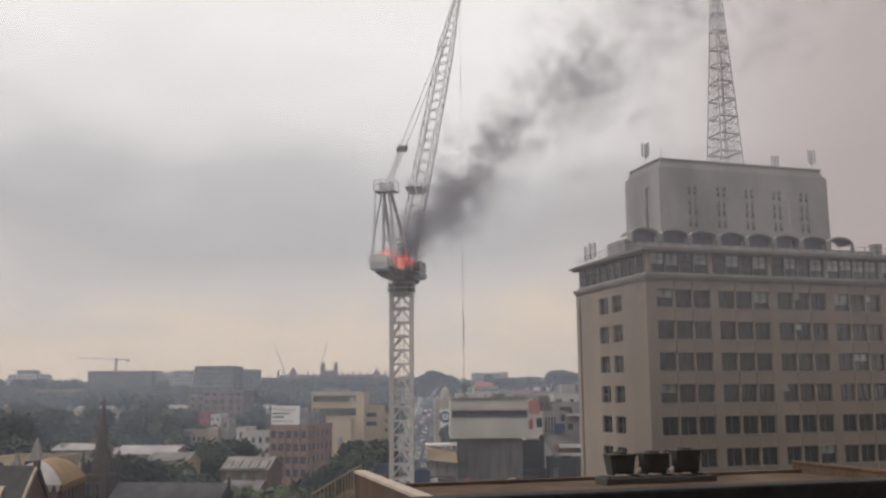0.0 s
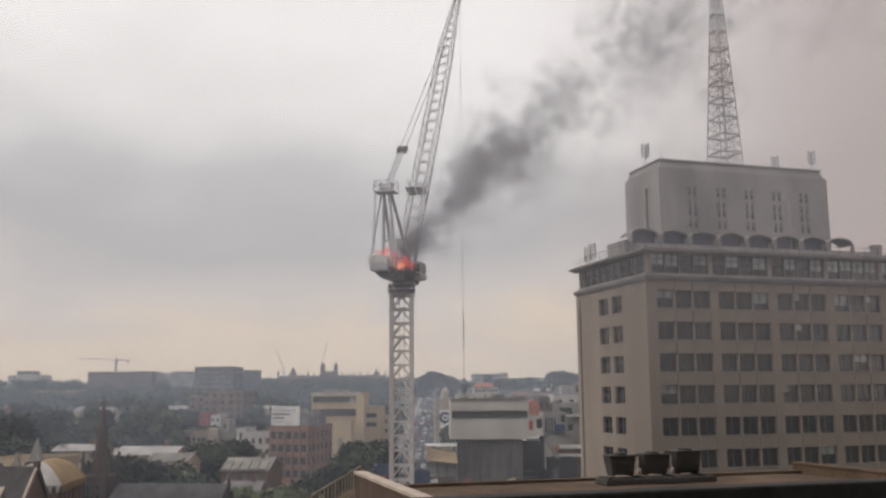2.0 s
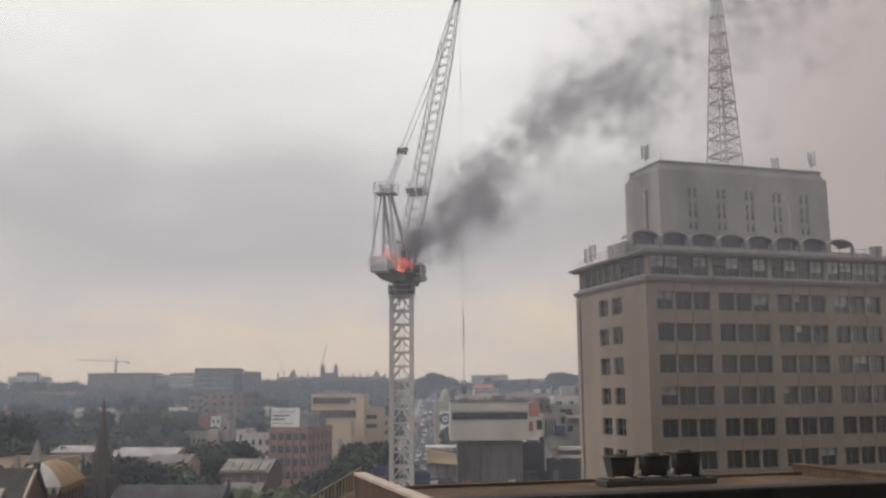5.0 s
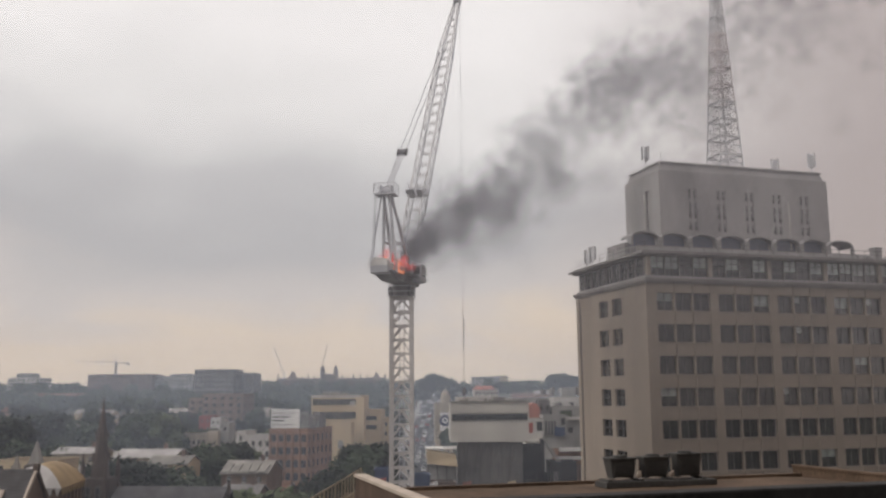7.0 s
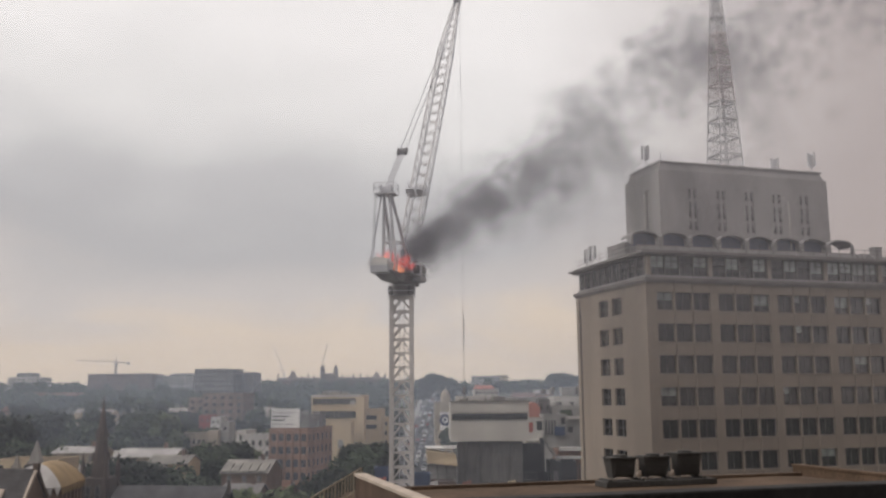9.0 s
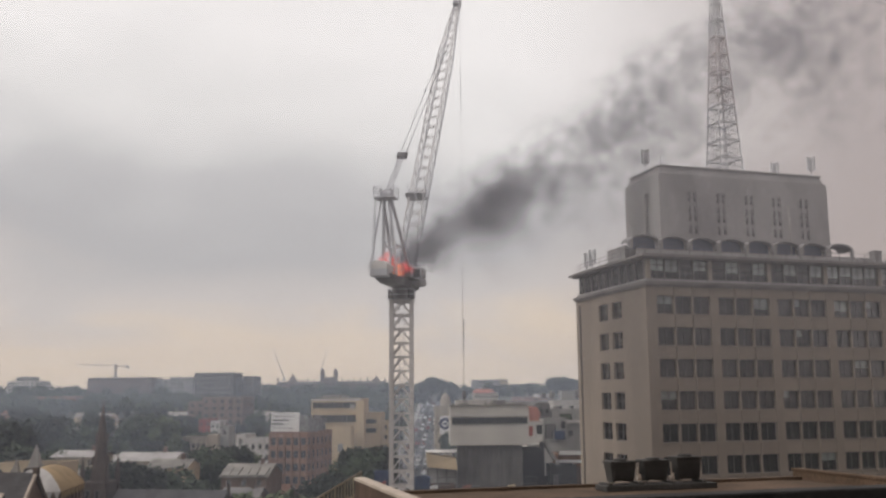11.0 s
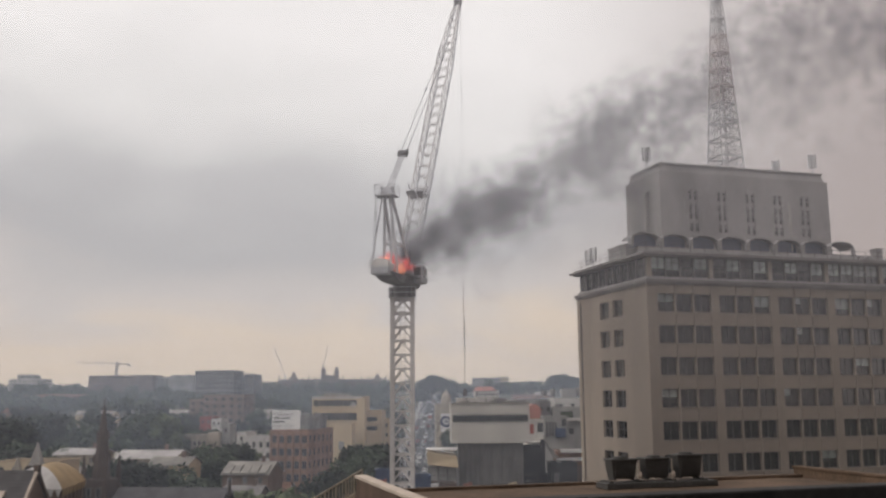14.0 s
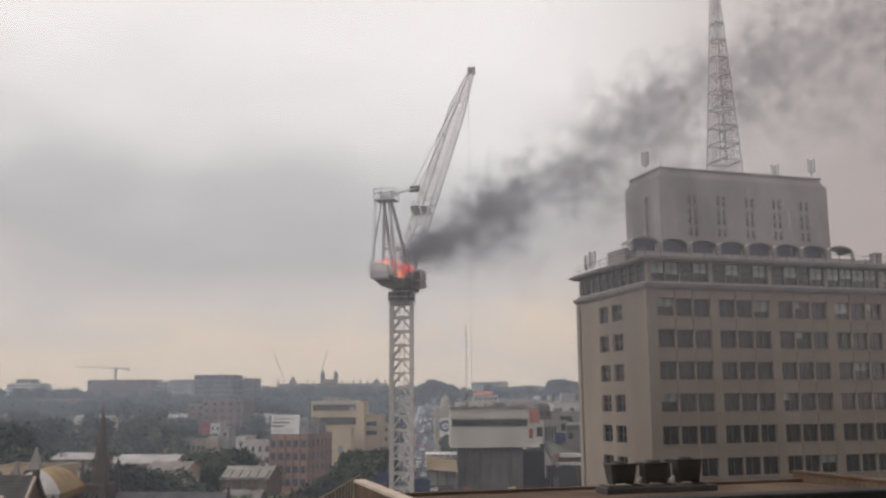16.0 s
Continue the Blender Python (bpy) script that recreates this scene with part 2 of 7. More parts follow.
def facade(bm, origin, u, n, W, H, holes, depth):
    """A wall from origin along u, height H, outward normal n, with openings through its face and their reveals."""
    o, u, n, z = Vector(origin), Vector(u), Vector(n), Vector((0, 0, 1))
    us = sorted({0.0, W, *[round(h[i], 4) for h in holes for i in (0, 1)]})
    vs = sorted({0.0, H, *[round(h[i], 4) for h in holes for i in (2, 3)]})
    cache = {}

    def pt(a, b, w=0.0):
        k = (round(a, 4), round(b, 4), w)
        if k not in cache:
            cache[k] = bm.verts.new(o + u * a + z * b - n * w)
        return cache[k]
    hs = {(round(h[0], 4), round(h[2], 4)): h for h in holes}
    for i in range(len(us) - 1):
        for j in range(len(vs) - 1):
            ca, cb = (us[i] + us[i + 1]) / 2, (vs[j] + vs[j + 1]) / 2
            if not any(h[0] < ca < h[1] and h[2] < cb < h[3] for h in holes):
                bm.faces.new((pt(us[i], vs[j]), pt(us[i + 1], vs[j]), pt(us[i + 1], vs[j + 1]), pt(us[i], vs[j + 1])))
    for h in holes:
        c = ((h[0], h[2]), (h[1], h[2]), (h[1], h[3]), (h[0], h[3]))
        for k in range(4):
            (a, b), (e, f) = c[k], c[(k + 1) % 4]
            bm.faces.new((pt(a, b), pt(a, b, depth), pt(e, f, depth), pt(e, f)))


def window_frame(w, h, cols, rows, t=0.06, d=0.08):
    """A frame of bars for an opening w by h, in its own plane: x across, z up, facing -y."""
    bm = bmesh.new()
    box(bm, 0, t, -d, 0, 0, h), box(bm, w - t, w, -d, 0, 0, h)
    box(bm, t, w - t, -d, 0, 0, t), box(bm, t, w - t, -d, 0, h - t, h)
    for i in range(1, cols):
        box(bm, w * i / cols - t / 2, w * i / cols + t / 2, -d * 0.8, 0, t, h - t)
    for j in range(1, rows):
        box(bm, t, w - t, -d * 0.7, 0, h * j / rows - t / 2, h * j / rows + t / 2)
    return bm


def slab(w, h, y0, y1, inset=0.0):
    bm = bmesh.new()
    box(bm, inset, w - inset, y0, y1, inset, h - inset)
    return bm


def turn(x, y, z, deg):
    return pose(x, y, z, 0, 0, deg)


# ------------------------------------------------------------------ ground
def rise(x, y):
    """The height of the ground: level near by, then a long rise to the ridge."""
    s = min(max((y - 200) / 750, 0), 1)
    s = s * s * (3 - 2 * s)
    return 34 * s - 60 * min(max((y - 1300) / 2500, 0), 1)


def ground():
    bm = bmesh.new()
    xs = [-4000, -2500, -1500] + [-1000 + 40 * i for i in range(51)] + [1500, 2500, 4000]
    ys = [-1500, -600, -200] + [30 * i for i in range(45)] + [1500, 1900, 2500, 3200, 4500]
    g = [[bm.verts.new((x, y, rise(x, y))) for x in xs] for y in ys]
    for j in range(len(ys) - 1):
        for i in range(len(xs) - 1):
            bm.faces.new((g[j][i], g[j][i + 1], g[j + 1][i + 1], g[j + 1][i]))
    solo("ground", bm, M["ground"], "dull green and brown town ground rising to a ridge", "ground", kind="structure")
    bm = bmesh.new()
    prev = None
    for k in range(90):
        y = 60 + 10 * k
        z = rise(0, y) + 0.12
        cur = [bm.verts.new((ROAD_X(y) + s * 9.5, y, z)) for s in (-1, 1)]
        if prev:
            bm.faces.new((prev[0], prev[1], cur[1], cur[0]))
        prev = cur
    solo("road", bm, M["asphalt"], "long grey asphalt road climbing towards the ridge", "road", kind="structure")
    for s, nm in ((-1, "pavement_west"), (1, "pavement_east")):
        bm = bmesh.new()
        prev = None
        for k in range(90):
            y = 60 + 10 * k
            z = rise(0, y) + 0.12
            a, b = ROAD_X(y) + s * 9.5, ROAD_X(y) + s * 12.5
            cur = [bm.verts.new(p) for p in ((a, y, z - 0.1), (a, y, z + 0.15), (b, y, z + 0.15), (b, y, z - 0.3))]
            if prev:
                for i in range(3):
                    bm.faces.new((prev[i], prev[i + 1], cur[i + 1], cur[i]))
            prev = cur
        solo(nm, bm, M["grey_wall"], "pale concrete footpath with a raised kerb beside the road", "pavement", kind="structure")


def ROAD_X(y):
    return -10.5 + 4.0 * math.sin((y - 200) / 420.0)


ground()

# ------------------------------------------------------------------ the office block with the mast
OFFICE_YAW = math.degrees(0.294)
OFFICE = pose(23.05, 103.4, 0, 0, 0, OFFICE_YAW)


def office_window(parent, mesh_frame, mesh_pane, at, blind=None):
    w = part("window", mesh_frame, None, parent, at=at)
    part("pane", mesh_pane, None, w)
    if blind is not None:
        part("blind", blind, None, w, "pale office blind")
    return w


def office_block():
    ob = thing("office_building", "tall beige concrete office block with rows of steel windows", "building", OFFICE)
    W, D, TOP = 42.3, 18.5, 42.75
    WW, WH, PITCH = 2.27, 2.06, 8.05
    sills = [41.47 - 3.6 * k - WH for k in range(10)]
    front, side = [], []
    for s in sills:
        for b in range(5):
            front.append((1.29 + PITCH * b, 1.29 + PITCH * b + 6.98, s, s + WH))
        for c in (D - 12.0, D - 8.49):
            side.append((c, c + 2.5, s - 0.05, s + WH - 0.05))
    bm = bmesh.new()
    facade(bm, (0, 0, 0), (1, 0, 0), (0, -1, 0), W, TOP, front, 0.45)
    facade(bm, (0, D, 0), (0, -1, 0), (-1, 0, 0), D, TOP, side, 0.35)
    facade(bm, (W, 0, 0), (0, 1, 0), (1, 0, 0), D, TOP, [], 0.35)
    facade(bm, (W, D, 0), (-1, 0, 0), (0, 1, 0), W, TOP, [], 0.35)
    part("wall", bm, M["concrete"], ob)
    # floors and a core behind the glass, near-black to stand in for room shade
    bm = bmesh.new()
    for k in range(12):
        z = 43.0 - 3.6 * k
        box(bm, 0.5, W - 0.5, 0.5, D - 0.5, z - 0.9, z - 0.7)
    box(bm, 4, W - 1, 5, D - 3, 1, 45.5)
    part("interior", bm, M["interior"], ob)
    # window strips between piers: three units to a bay, with thin mullion piers
    fr = mesh_of("window", window_frame(WW, WH, 2, 1, 0.065, 0.07), M["frame_grey"])
    pn = mesh_of("pane", slab(WW, WH, 0.0, 0.02, 0.04), M["glass"])
    rnd = random.Random(5)
    blinds = []
    for f, x0, x1 in ((0.4, 0.06, 1.1), (0.55, 1.18, WW - 0.06), (0.45, 0.06, WW - 0.06), (0.62, 0.06, WW - 0.06)):
        bm = bmesh.new()
        box(bm, x0, x1, 0.05, 0.07, WH * (1 - f), WH - 0.05)
        blinds.append(mesh_of("blind", bm, M["blind"]))
    bm_m = bmesh.new()
    box(bm_m, -0.07, 0.155, -0.34, 0.02, 0, WH)
    mull = mesh_of("mullion", bm_m, M["concrete"])
    for s in sills:
        for b in range(5):
            x = 1.29 + PITCH * b
            for i in range(3):
                u = x + i * (WW + 0.085)
                office_window(ob, fr, pn, pose(u, 0.38, s), rnd.choice(blinds) if rnd.random() < (0.7 if s == sills[0] else 0.11) else None)
                if i < 2:
                    part("mullion", mull, None, ob, at=pose(u + WW, 0.38, s))
    fr2 = mesh_of("window", window_frame(2.5, WH, 2, 2, 0.08, 0.07), M["frame_grey"])
    pn2 = mesh_of("pane", slab(2.5, WH, 0.0, 0.02, 0.05), M["glass"])
    for s in sills:
        for c in (D - 12.0, D - 8.49):
            office_window(ob, fr2, pn2, pose(0.3, D - c, s - 0.05, 0, 0, -90))
    # projecting sills and shallow vertical ribs below the mullions
    bm = bmesh.new()
    box(bm, 0, 7.1, -0.07, 0.4, -0.12, 0.0)
    sill = mesh_of("sill", bm, M["concrete"])
    bm = bmesh.new()
    box(bm, 0, 0.22, -0.16, 0.0, 0, 3.6 - WH - 0.13)
    rib = mesh_of("rib", bm, M["concrete"])
    for s in sills:
        for b in range(5):
            part("sill", sill, None, ob, at=pose(1.23 + PITCH * b, 0, s))
            for i in (1, 2):
                part("rib", rib, None, ob, at=pose(1.29 + PITCH * b + i * (WW + 0.085) - 0.1, 0, s + WH))
    for b in range(5):
        bm = bmesh.new()
        box(bm, -0.02, PITCH - 6.98 + 0.02, -0.06, 0.0, 1, 42.3)
        part("pier", bm, M["concrete"], ob, at=pose(1.29 + PITCH * b - (PITCH - 6.98), 0, 0))
    bm = bmesh.new()
    box(bm, -0.06, 0.0, 17.7, 18.5, 0.5, 42.3), box(bm, -0.06, 0.0, 0.0, 0.5, 0.5, 42.3)
    part("corner_pier", bm, M["concrete"], ob)
    bm = bmesh.new()
    for y in (17.3,):
        beam(bm, (-0.12, y, 1), (-0.12, y, 42), 0.06, 6)
    part("downpipe", bm, M["frame_grey"], ob)
    # string course under the top storey
    bm = bmesh.new()
    box(bm, -0.35, W + 0.35, -0.35, D + 0.35, TOP, TOP + 0.32)
    box(bm, -0.18, W + 0.18, -0.18, D + 0.18, TOP - 0.25, TOP)
    part("string_course", bm, M["eave"], ob, "weathered projecting ledge")
    # top storey of glazing between posts
    z0, z1 = TOP + 0.32, 45.85
    bm = bmesh.new()
    box(bm, 0.1, W - 0.1, 0.1, D - 0.1, z0, z0 + 0.35)
    part("top_storey_plinth", bm, M["concrete_dark"], ob)
    h = z1 - z0 - 0.35
    tw = 1.86
    frt = mesh_of("window", window_frame(tw - 0.06, h, 2, 3, 0.06, 0.08), M["frame_grey"])
    pnt = mesh_of("pane", slab(tw - 0.06, h, 0.0, 0.02, 0.05), M["glass"])
    tb = []
    for f in (0.56, 0.6, 0.66):
        bm = bmesh.new()
        box(bm, 0.06, tw - 0.12, 0.05, 0.08, h * (1 - f), h - 0.06)
        tb.append(mesh_of("blind", bm, M["blind"]))
    bm = bmesh.new()
    box(bm, -0.26, 0.26, -0.25, 0.12, 0, h)
    pillar = mesh_of("pillar", bm, M["spandrel"])
    bm = bmesh.new()
    box(bm, -0.07, 0.07, -0.14, 0.1, 0, h)
    post = mesh_of("post", bm, M["eave"])
    for b in range(6):
        x = 0.45 + 8.05 * b
        part("pillar", pillar, None, ob, at=pose(min(x, W - 0.4), 0.25, z0 + 0.35))
        if b == 5:
            break
        for i in range(4):
            u = x + 0.31 + tw * i
            office_window(ob, frt, pnt, pose(u, 0.3, z0 + 0.35), rnd.choice(tb) if rnd.random() < 0.85 else None)
            if i:
                part("post", post, None, ob, at=pose(u - 0.03, 0.26, z0 + 0.35))
    for i in range(9):
        y = 0.7 + 1.93 * i
        office_window(ob, frt, pnt, pose(0.3, y + tw, z0 + 0.35, 0, 0, -90), rnd.choice(tb) if rnd.random() < 0.6 else None)
        part("post", post, None, ob, at=pose(0.25, y, z0 + 0.35, 0, 0, -90))
        if i == 5:
            # pink panel: the fire's red reflection in this pane, put into colour
            bm = bmesh.new()
            box(bm, 0.12, tw - 0.18, 0.03, 0.045, h * 0.25, h * 0.85)
            part("blind", bm, M["pink"], ob, "pink panel painted as red fire glow reflected in the glass", at=pose(0.3, y + tw, z0 + 0.35, 0, 0, -90))
    # flat roof with a wide dark eave
    bm = bmesh.new()
    box(bm, -0.75, W + 0.75, -0.75, D + 0.75, z1, z1 + 0.22)
    box(bm, -0.3, W + 0.3, -0.3, D + 0.3, z1 + 0.22, z1 + 0.42)
    box(bm, -0.35, W + 0.35, -0.35, D + 0.35, z1 - 0.2, z1)
    part("eave", bm, M["eave"], ob, "dark overhanging eave")
    bm = bmesh.new()
    box(bm, -0.2, W + 0.2, -0.2, D + 0.2, z1 + 0.42, z1 + 0.5)
    part("roof", bm, M["concrete_dark"], ob)
    R = z1 + 0.5
    # roof rail
    bm = bmesh.new()
    for x in [0.2 + 1.9 * i for i in range(23)]:
        beam(bm, (x, 0.0, R), (x, 0.0, R + 1.0), 0.025)
    for y in [1.9 * i for i in range(10)]:
        beam(bm, (0.0, y, R), (0.0, y, R + 1.0), 0.025)
    for z in (0.5, 1.0):
        beam(bm, (0, 0, R + z), (W, 0, R + z), 0.025)
        beam(bm, (0, 0, R + z), (0, D, R + z), 0.025)
    part("roof_rail", bm, M["frame_grey"], ob, "thin steel guard rail")
    # low plant room on the side edge
    bm = bmesh.new()
    box(bm, 2.6, 4.6, 9.5, 14.2, R, R + 2.3)
    box(bm, 2.5, 4.6, 9.4, 14.3, R + 2.3, R + 2.45)
    part("plant_room", bm, M["concrete_dark"], ob)
    # the penthouse block
    PH = (4.6, 29.0, 4.0, 12.6)
    bm = bmesh.new()
    x0, x1, y0, y1 = PH
    slots = []
    n = 5
    for i in range(n):
        c = 3.9 + 4.05 * i
        slots.append((c, c + 1.25, 3.2, 8.6))
    facade(bm, (x0, y0, R), (1, 0, 0), (0, -1, 0), x1 - x0, 57.0 - R, slots, 0.22)
    facade(bm, (x0, y1, R), (0, -1, 0), (-1, 0, 0), y1 - y0, 57.0 - R, [(5.2, 6.3, 2.9, 8.6)], 0.22)
    facade(bm, (x1, y0, R), (0, 1, 0), (1, 0, 0), y1 - y0, 57.0 - R, [], 0.2)
    facade(bm, (x1, y1, R), (-1, 0, 0), (0, 1, 0), x1 - x0, 57.0 - R, [], 0.2)
    box(bm, x0 + 0.3, x1 - 0.3, y0 + 0.35, y1 - 0.35, R, 56.9)
    part("penthouse_wall", bm, M["concrete_dark"], ob, "grey weathered concrete penthouse wall")
    bm = bmesh.new()
    a, b = 0.25, 0.55
    hexa(bm, [(x0 + a, y0 + a, 57.0), (x1 - a, y0 + a, 57.0), (x1 - a, y1 - a, 57.0), (x0 + a, y1 - a, 57.0),
              (x0 + b, y0 + b, 58.0), (x1 - b, y0 + b, 58.0), (x1 - b, y1 - b, 58.0), (x0 + b, y1 - b, 58.0)])
    box(bm, x0 + 0.35, x1 - 0.35, y0 + 0.35, y1 - 0.35, 58.0, 58.2)
    part("penthouse_crown", bm, M["concrete_dark"], ob, "stepped concrete crown")
    for i in range(n):
        c = x0 + 3.9 + 4.05 * i
        bm = bmesh.new()
        box(bm, c + 0.42, c + 0.83, y0 + 0.02, y0 + 0.2, R + 3.22, R + 8.58)
        for z, hh in ((3.22, 0.12), (4.35, 0.5), (5.85, 0.16), (6.75, 0.55), (8.42, 0.16)):
            box(bm, c + 0.02, c + 1.23, y0 + 0.03, y0 + 0.19, R + z, R + z + hh)
        for z in (3.9, 5.4, 6.3, 7.8):
            for xx in (c + 0.02, c + 1.05):
                box(bm, xx, xx + 0.18, y0 + 0.05, y0 + 0.19, R + z, R + z + 0.3)
        part("vent_grille", bm, M["concrete_dark"], ob, "tall slotted ventilation grille")
        bm = bmesh.new()
        box(bm, c + 0.02, c + 1.23, y0 + 0.2, y0 + 0.215, R + 3.22, R + 8.58)
        part("vent_backing", bm, M["frame_grey"], ob)
    # arcade of small barrel vaults before the penthouse
    def vault(w, d, hh, t=0.16):
        bm = bmesh.new()
        rows = []
        for k in range(13):
            a = math.pi * k / 12
            ca, sa = -math.cos(a), math.sin(a)
            rows.append([bm.verts.new(p) for p in ((ca * w / 2, 0, 0.9 + sa * hh), (ca * (w / 2 - t), 0, 0.9 + sa * (hh - t)),
                                                   (ca * (w / 2 - t), d, 0.9 + sa * (hh - t)), (ca * w / 2, d, 0.9 + sa * hh))])
        for p, q in zip(rows, rows[1:]):
            for i in range(4):
                bm.faces.new((p[i], q[i], q[(i + 1) % 4], p[(i + 1) % 4]))
        box(bm, -w / 2 - 0.1, -w / 2 + 0.22, 0, 0.35, 0, 1.0)
        box(bm, w / 2 - 0.22, w / 2 + 0.1, 0, 0.35, 0, 1.0)
        return bm
    vm = mesh_of("vault", vault(3.72, 2.6, 0.85), M["concrete_dark"])
    bm = bmesh.new()
    arc = [(-1.7, 0.0)] + [(-1.7 * math.cos(math.pi * k / 10), 0.9 + 0.69 * math.sin(math.pi * k / 10)) for k in range(11)] + [(1.7, 0.0)]
    va, vb = [bm.verts.new((x, 0.9, z)) for x, z in arc], [bm.verts.new((x, 0.94, z)) for x, z in arc]
    bm.faces.new(va), bm.faces.new(vb[::-1])
    for p in range(len(arc)):
        q = (p + 1) % len(arc)
        bm.faces.new((va[q], va[p], vb[p], vb[q]))
    lunette = mesh_of("lunette", bm, M["arch_glass"])
    for i in range(8):
        v = part("vault", vm, None, ob, "concrete barrel vault", at=pose(0.95 + 3.9 * i, 1.3, R + 0.7))
        if i < 7:
            part("lunette", lunette, None, v, "blue-grey glazing under the vault")
    bm = bmesh.new()
    box(bm, -0.6 + 0.4, 30.4, 1.25, 1.6, R, R + 0.7)
    part("arcade_kerb", bm, M["concrete_dark"], ob)
    bm = bmesh.new()
    box(bm, 33.3, 34.3, 1.2, 2.2, R, R + 1.6)
    box(bm, 33.2, 34.4, 1.1, 2.3, R + 1.6, R + 1.75)
    part("chimney_stub", bm, M["concrete_dark"], ob)
    bm = bmesh.new()
    beam(bm, (x0 - 1.4, y0 + 1.2, R), (x0 - 1.4, y0 + 1.2, R + 7.6), 0.07, 6)
    part("flagpole", bm, M["frame_light"], ob)
    bm = bmesh.new()
    beam(bm, (21.6, 2.2, R), (21.6, 2.2, R + 7.2), 0.06, 6)
    part("flagpole", bm, M["frame_light"], ob)
    for x, y, w, d2, hh in ((33.6, 4.5, 2.6, 2.0, 1.3), (36.5, 3.0, 1.4, 1.2, 0.9), (31.4, 0.7, 1.2, 0.5, 0.5), (26.0, 0.6, 3.4, 0.4, 0.35), (10.5, 0.6, 2.2, 0.4, 0.3)):
        bm = bmesh.new()
        soft_box(bm, x, x + w, y, y + d2, R, R + hh, 0.05)
        part("roof_box", bm, M["concrete_dark"], ob)
    return ob, R


office, OFFICE_ROOF = office_block()


def lattice(bm, z0, z1, w0, w1, panels, chord, brace, mi_of=None, horiz=True, cx=0.0, cy=0.0):
    """A square lattice tower between two heights, half-widths w0 to w1: chords, rings and crossed braces."""
    def ring(z):
        f = (z - z0) / (z1 - z0)
        w = w0 + (w1 - w0) * f
        return [Vector((cx + sx * w, cy + sy * w, z)) for sx, sy in ((-1, -1), (1, -1), (1, 1), (-1, 1))]
    zs = [z0 + (z1 - z0) * i / panels for i in range(panels + 1)]
    for k in range(panels):
        a, b = ring(zs[k]), ring(zs[k + 1])
        mi = mi_of(k) if mi_of else 0
        for i in range(4):
            j = (i + 1) % 4
            beam(bm, a[i], b[i], chord, mi=mi)
            if horiz:
                beam(bm, b[i], b[j], brace, mi=mi)
            beam(bm, a[i], b[j], brace, mi=mi)
            beam(bm, a[j], b[i], brace, mi=mi)


def radio_mast():
    mast = thing("radio_mast", "tall tapering grey and faded red lattice mast on the roof", "mast", OFFICE @ pose(17.15, 8.6, 58.2))

    def half(h):
        return 1.67 - 0.0475 * h if h < 28 else 0.34
    step = 2.4
    for k in range(19):
        bm = bmesh.new()
        z0, z1 = step * k, step * (k + 1)
        lattice(bm, z0, z1, half(z0), half(z1), 2, 0.07 if k < 9 else 0.05, 0.026)
        m0 = [(sx * half(z0) * a, sy * half(z0) * b) for sx, sy, a, b in ((0, -1, 0, 1), (1, 0, 1, 0), (0, 1, 0, 1), (-1, 0, 1, 0))]
        for x, y in m0:
            beam(bm, (x, y, z0), (x * half(z1) / half(z0), y * half(z1) / half(z0), z1), 0.028)
        w = half(z1)
        for a, b in (((-w, -w), (w, -w)), ((w, -w), (w, w)), ((w, w), (-w, w)), ((-w, w), (-w, -w))):
            beam(bm, (*a, z1), (*b, z1), 0.11 if k < 9 else 0.07)
        beam(bm, (0.0, -0.2, z0), (0.0, -0.2, z1), 0.04)
        beam(bm, (0.25, 0.1, z0), (0.25, 0.1, z1), 0.04)
        part("mast_section", bm, M["tower_red"] if k // 4 % 2 else M["tower_paint"], mast)
    bm = bmesh.new()
    box(bm, -1.9, 1.9, -1.9, 1.9, -0.0, 0.25), box(bm, -0.9, 1.3, -1.5, 0.4, 0.25, 0.75)
    part("mast_base", bm, M["eave"], mast)


radio_mast()


def panel_antenna(u, v, base, h, panels, label):
    """A short pole with upright sector panels near its top."""
    ob = thing("panel_antenna", label, "antenna", OFFICE @ pose(u, v, base), group="rooftop antennas")
    bm = bmesh.new()
    beam(bm, (0, 0, 0), (0, 0, h), 0.07, 8)
    box(bm, -0.25, 0.25, -0.25, 0.25, 0, 0.06)
    part("pole", bm, M["tower_paint"], ob)
    for i in range(panels):
        a = 2 * math.pi * i / panels + 0.4
        bm = bmesh.new()
        soft_box(bm, -0.17, 0.17, -0.08, 0.08, h - 1.7, h + 0.15, 0.03)
        box(bm, -0.04, 0.04, 0.05, 0.4, h - 1.3, h - 1.2)
        box(bm, -0.04, 0.04, 0.05, 0.4, h - 0.5, h - 0.4)
        part("sector_panel", bm, M["tower_paint"], ob, at=pose(0.42 * math.sin(a), -0.42 * math.cos(a), 0, 0, 0, math.degrees(a)))


panel_antenna(5.3, 8.2, 58.2, 2.7, 3, "grey cluster of sector panels on a pole above the crown")
panel_antenna(22.4, 5.4, 58.2, 1.5, 3, "low cluster of sector panels above the crown")
panel_antenna(27.9, 5.2, 58.2, 2.6, 3, "grey sector panels on a pole at the crown's corner")
panel_antenna(0.6, 16.0, OFFICE_ROOF, 2.3, 2, "two upright sector panels at the roof's edge")
panel_antenna(0.5, 14.4, OFFICE_ROOF, 2.5, 2, "two upright sector panels at the roof's edge")


def whip():
    ob = thing("whip_antenna", "thin whip antenna on the crown", "antenna", OFFICE @ pose(5.6, 5.0, 58.2))
    bm = bmesh.new()
    beam(bm, (0, 0, 0), (0, 0, 1.3), 0.05, 6), beam(bm, (0.5, 0, 0), (0.5, 0, 0.9), 0.03, 6)
    part("rod", bm, M["tower_paint"], ob)


whip()

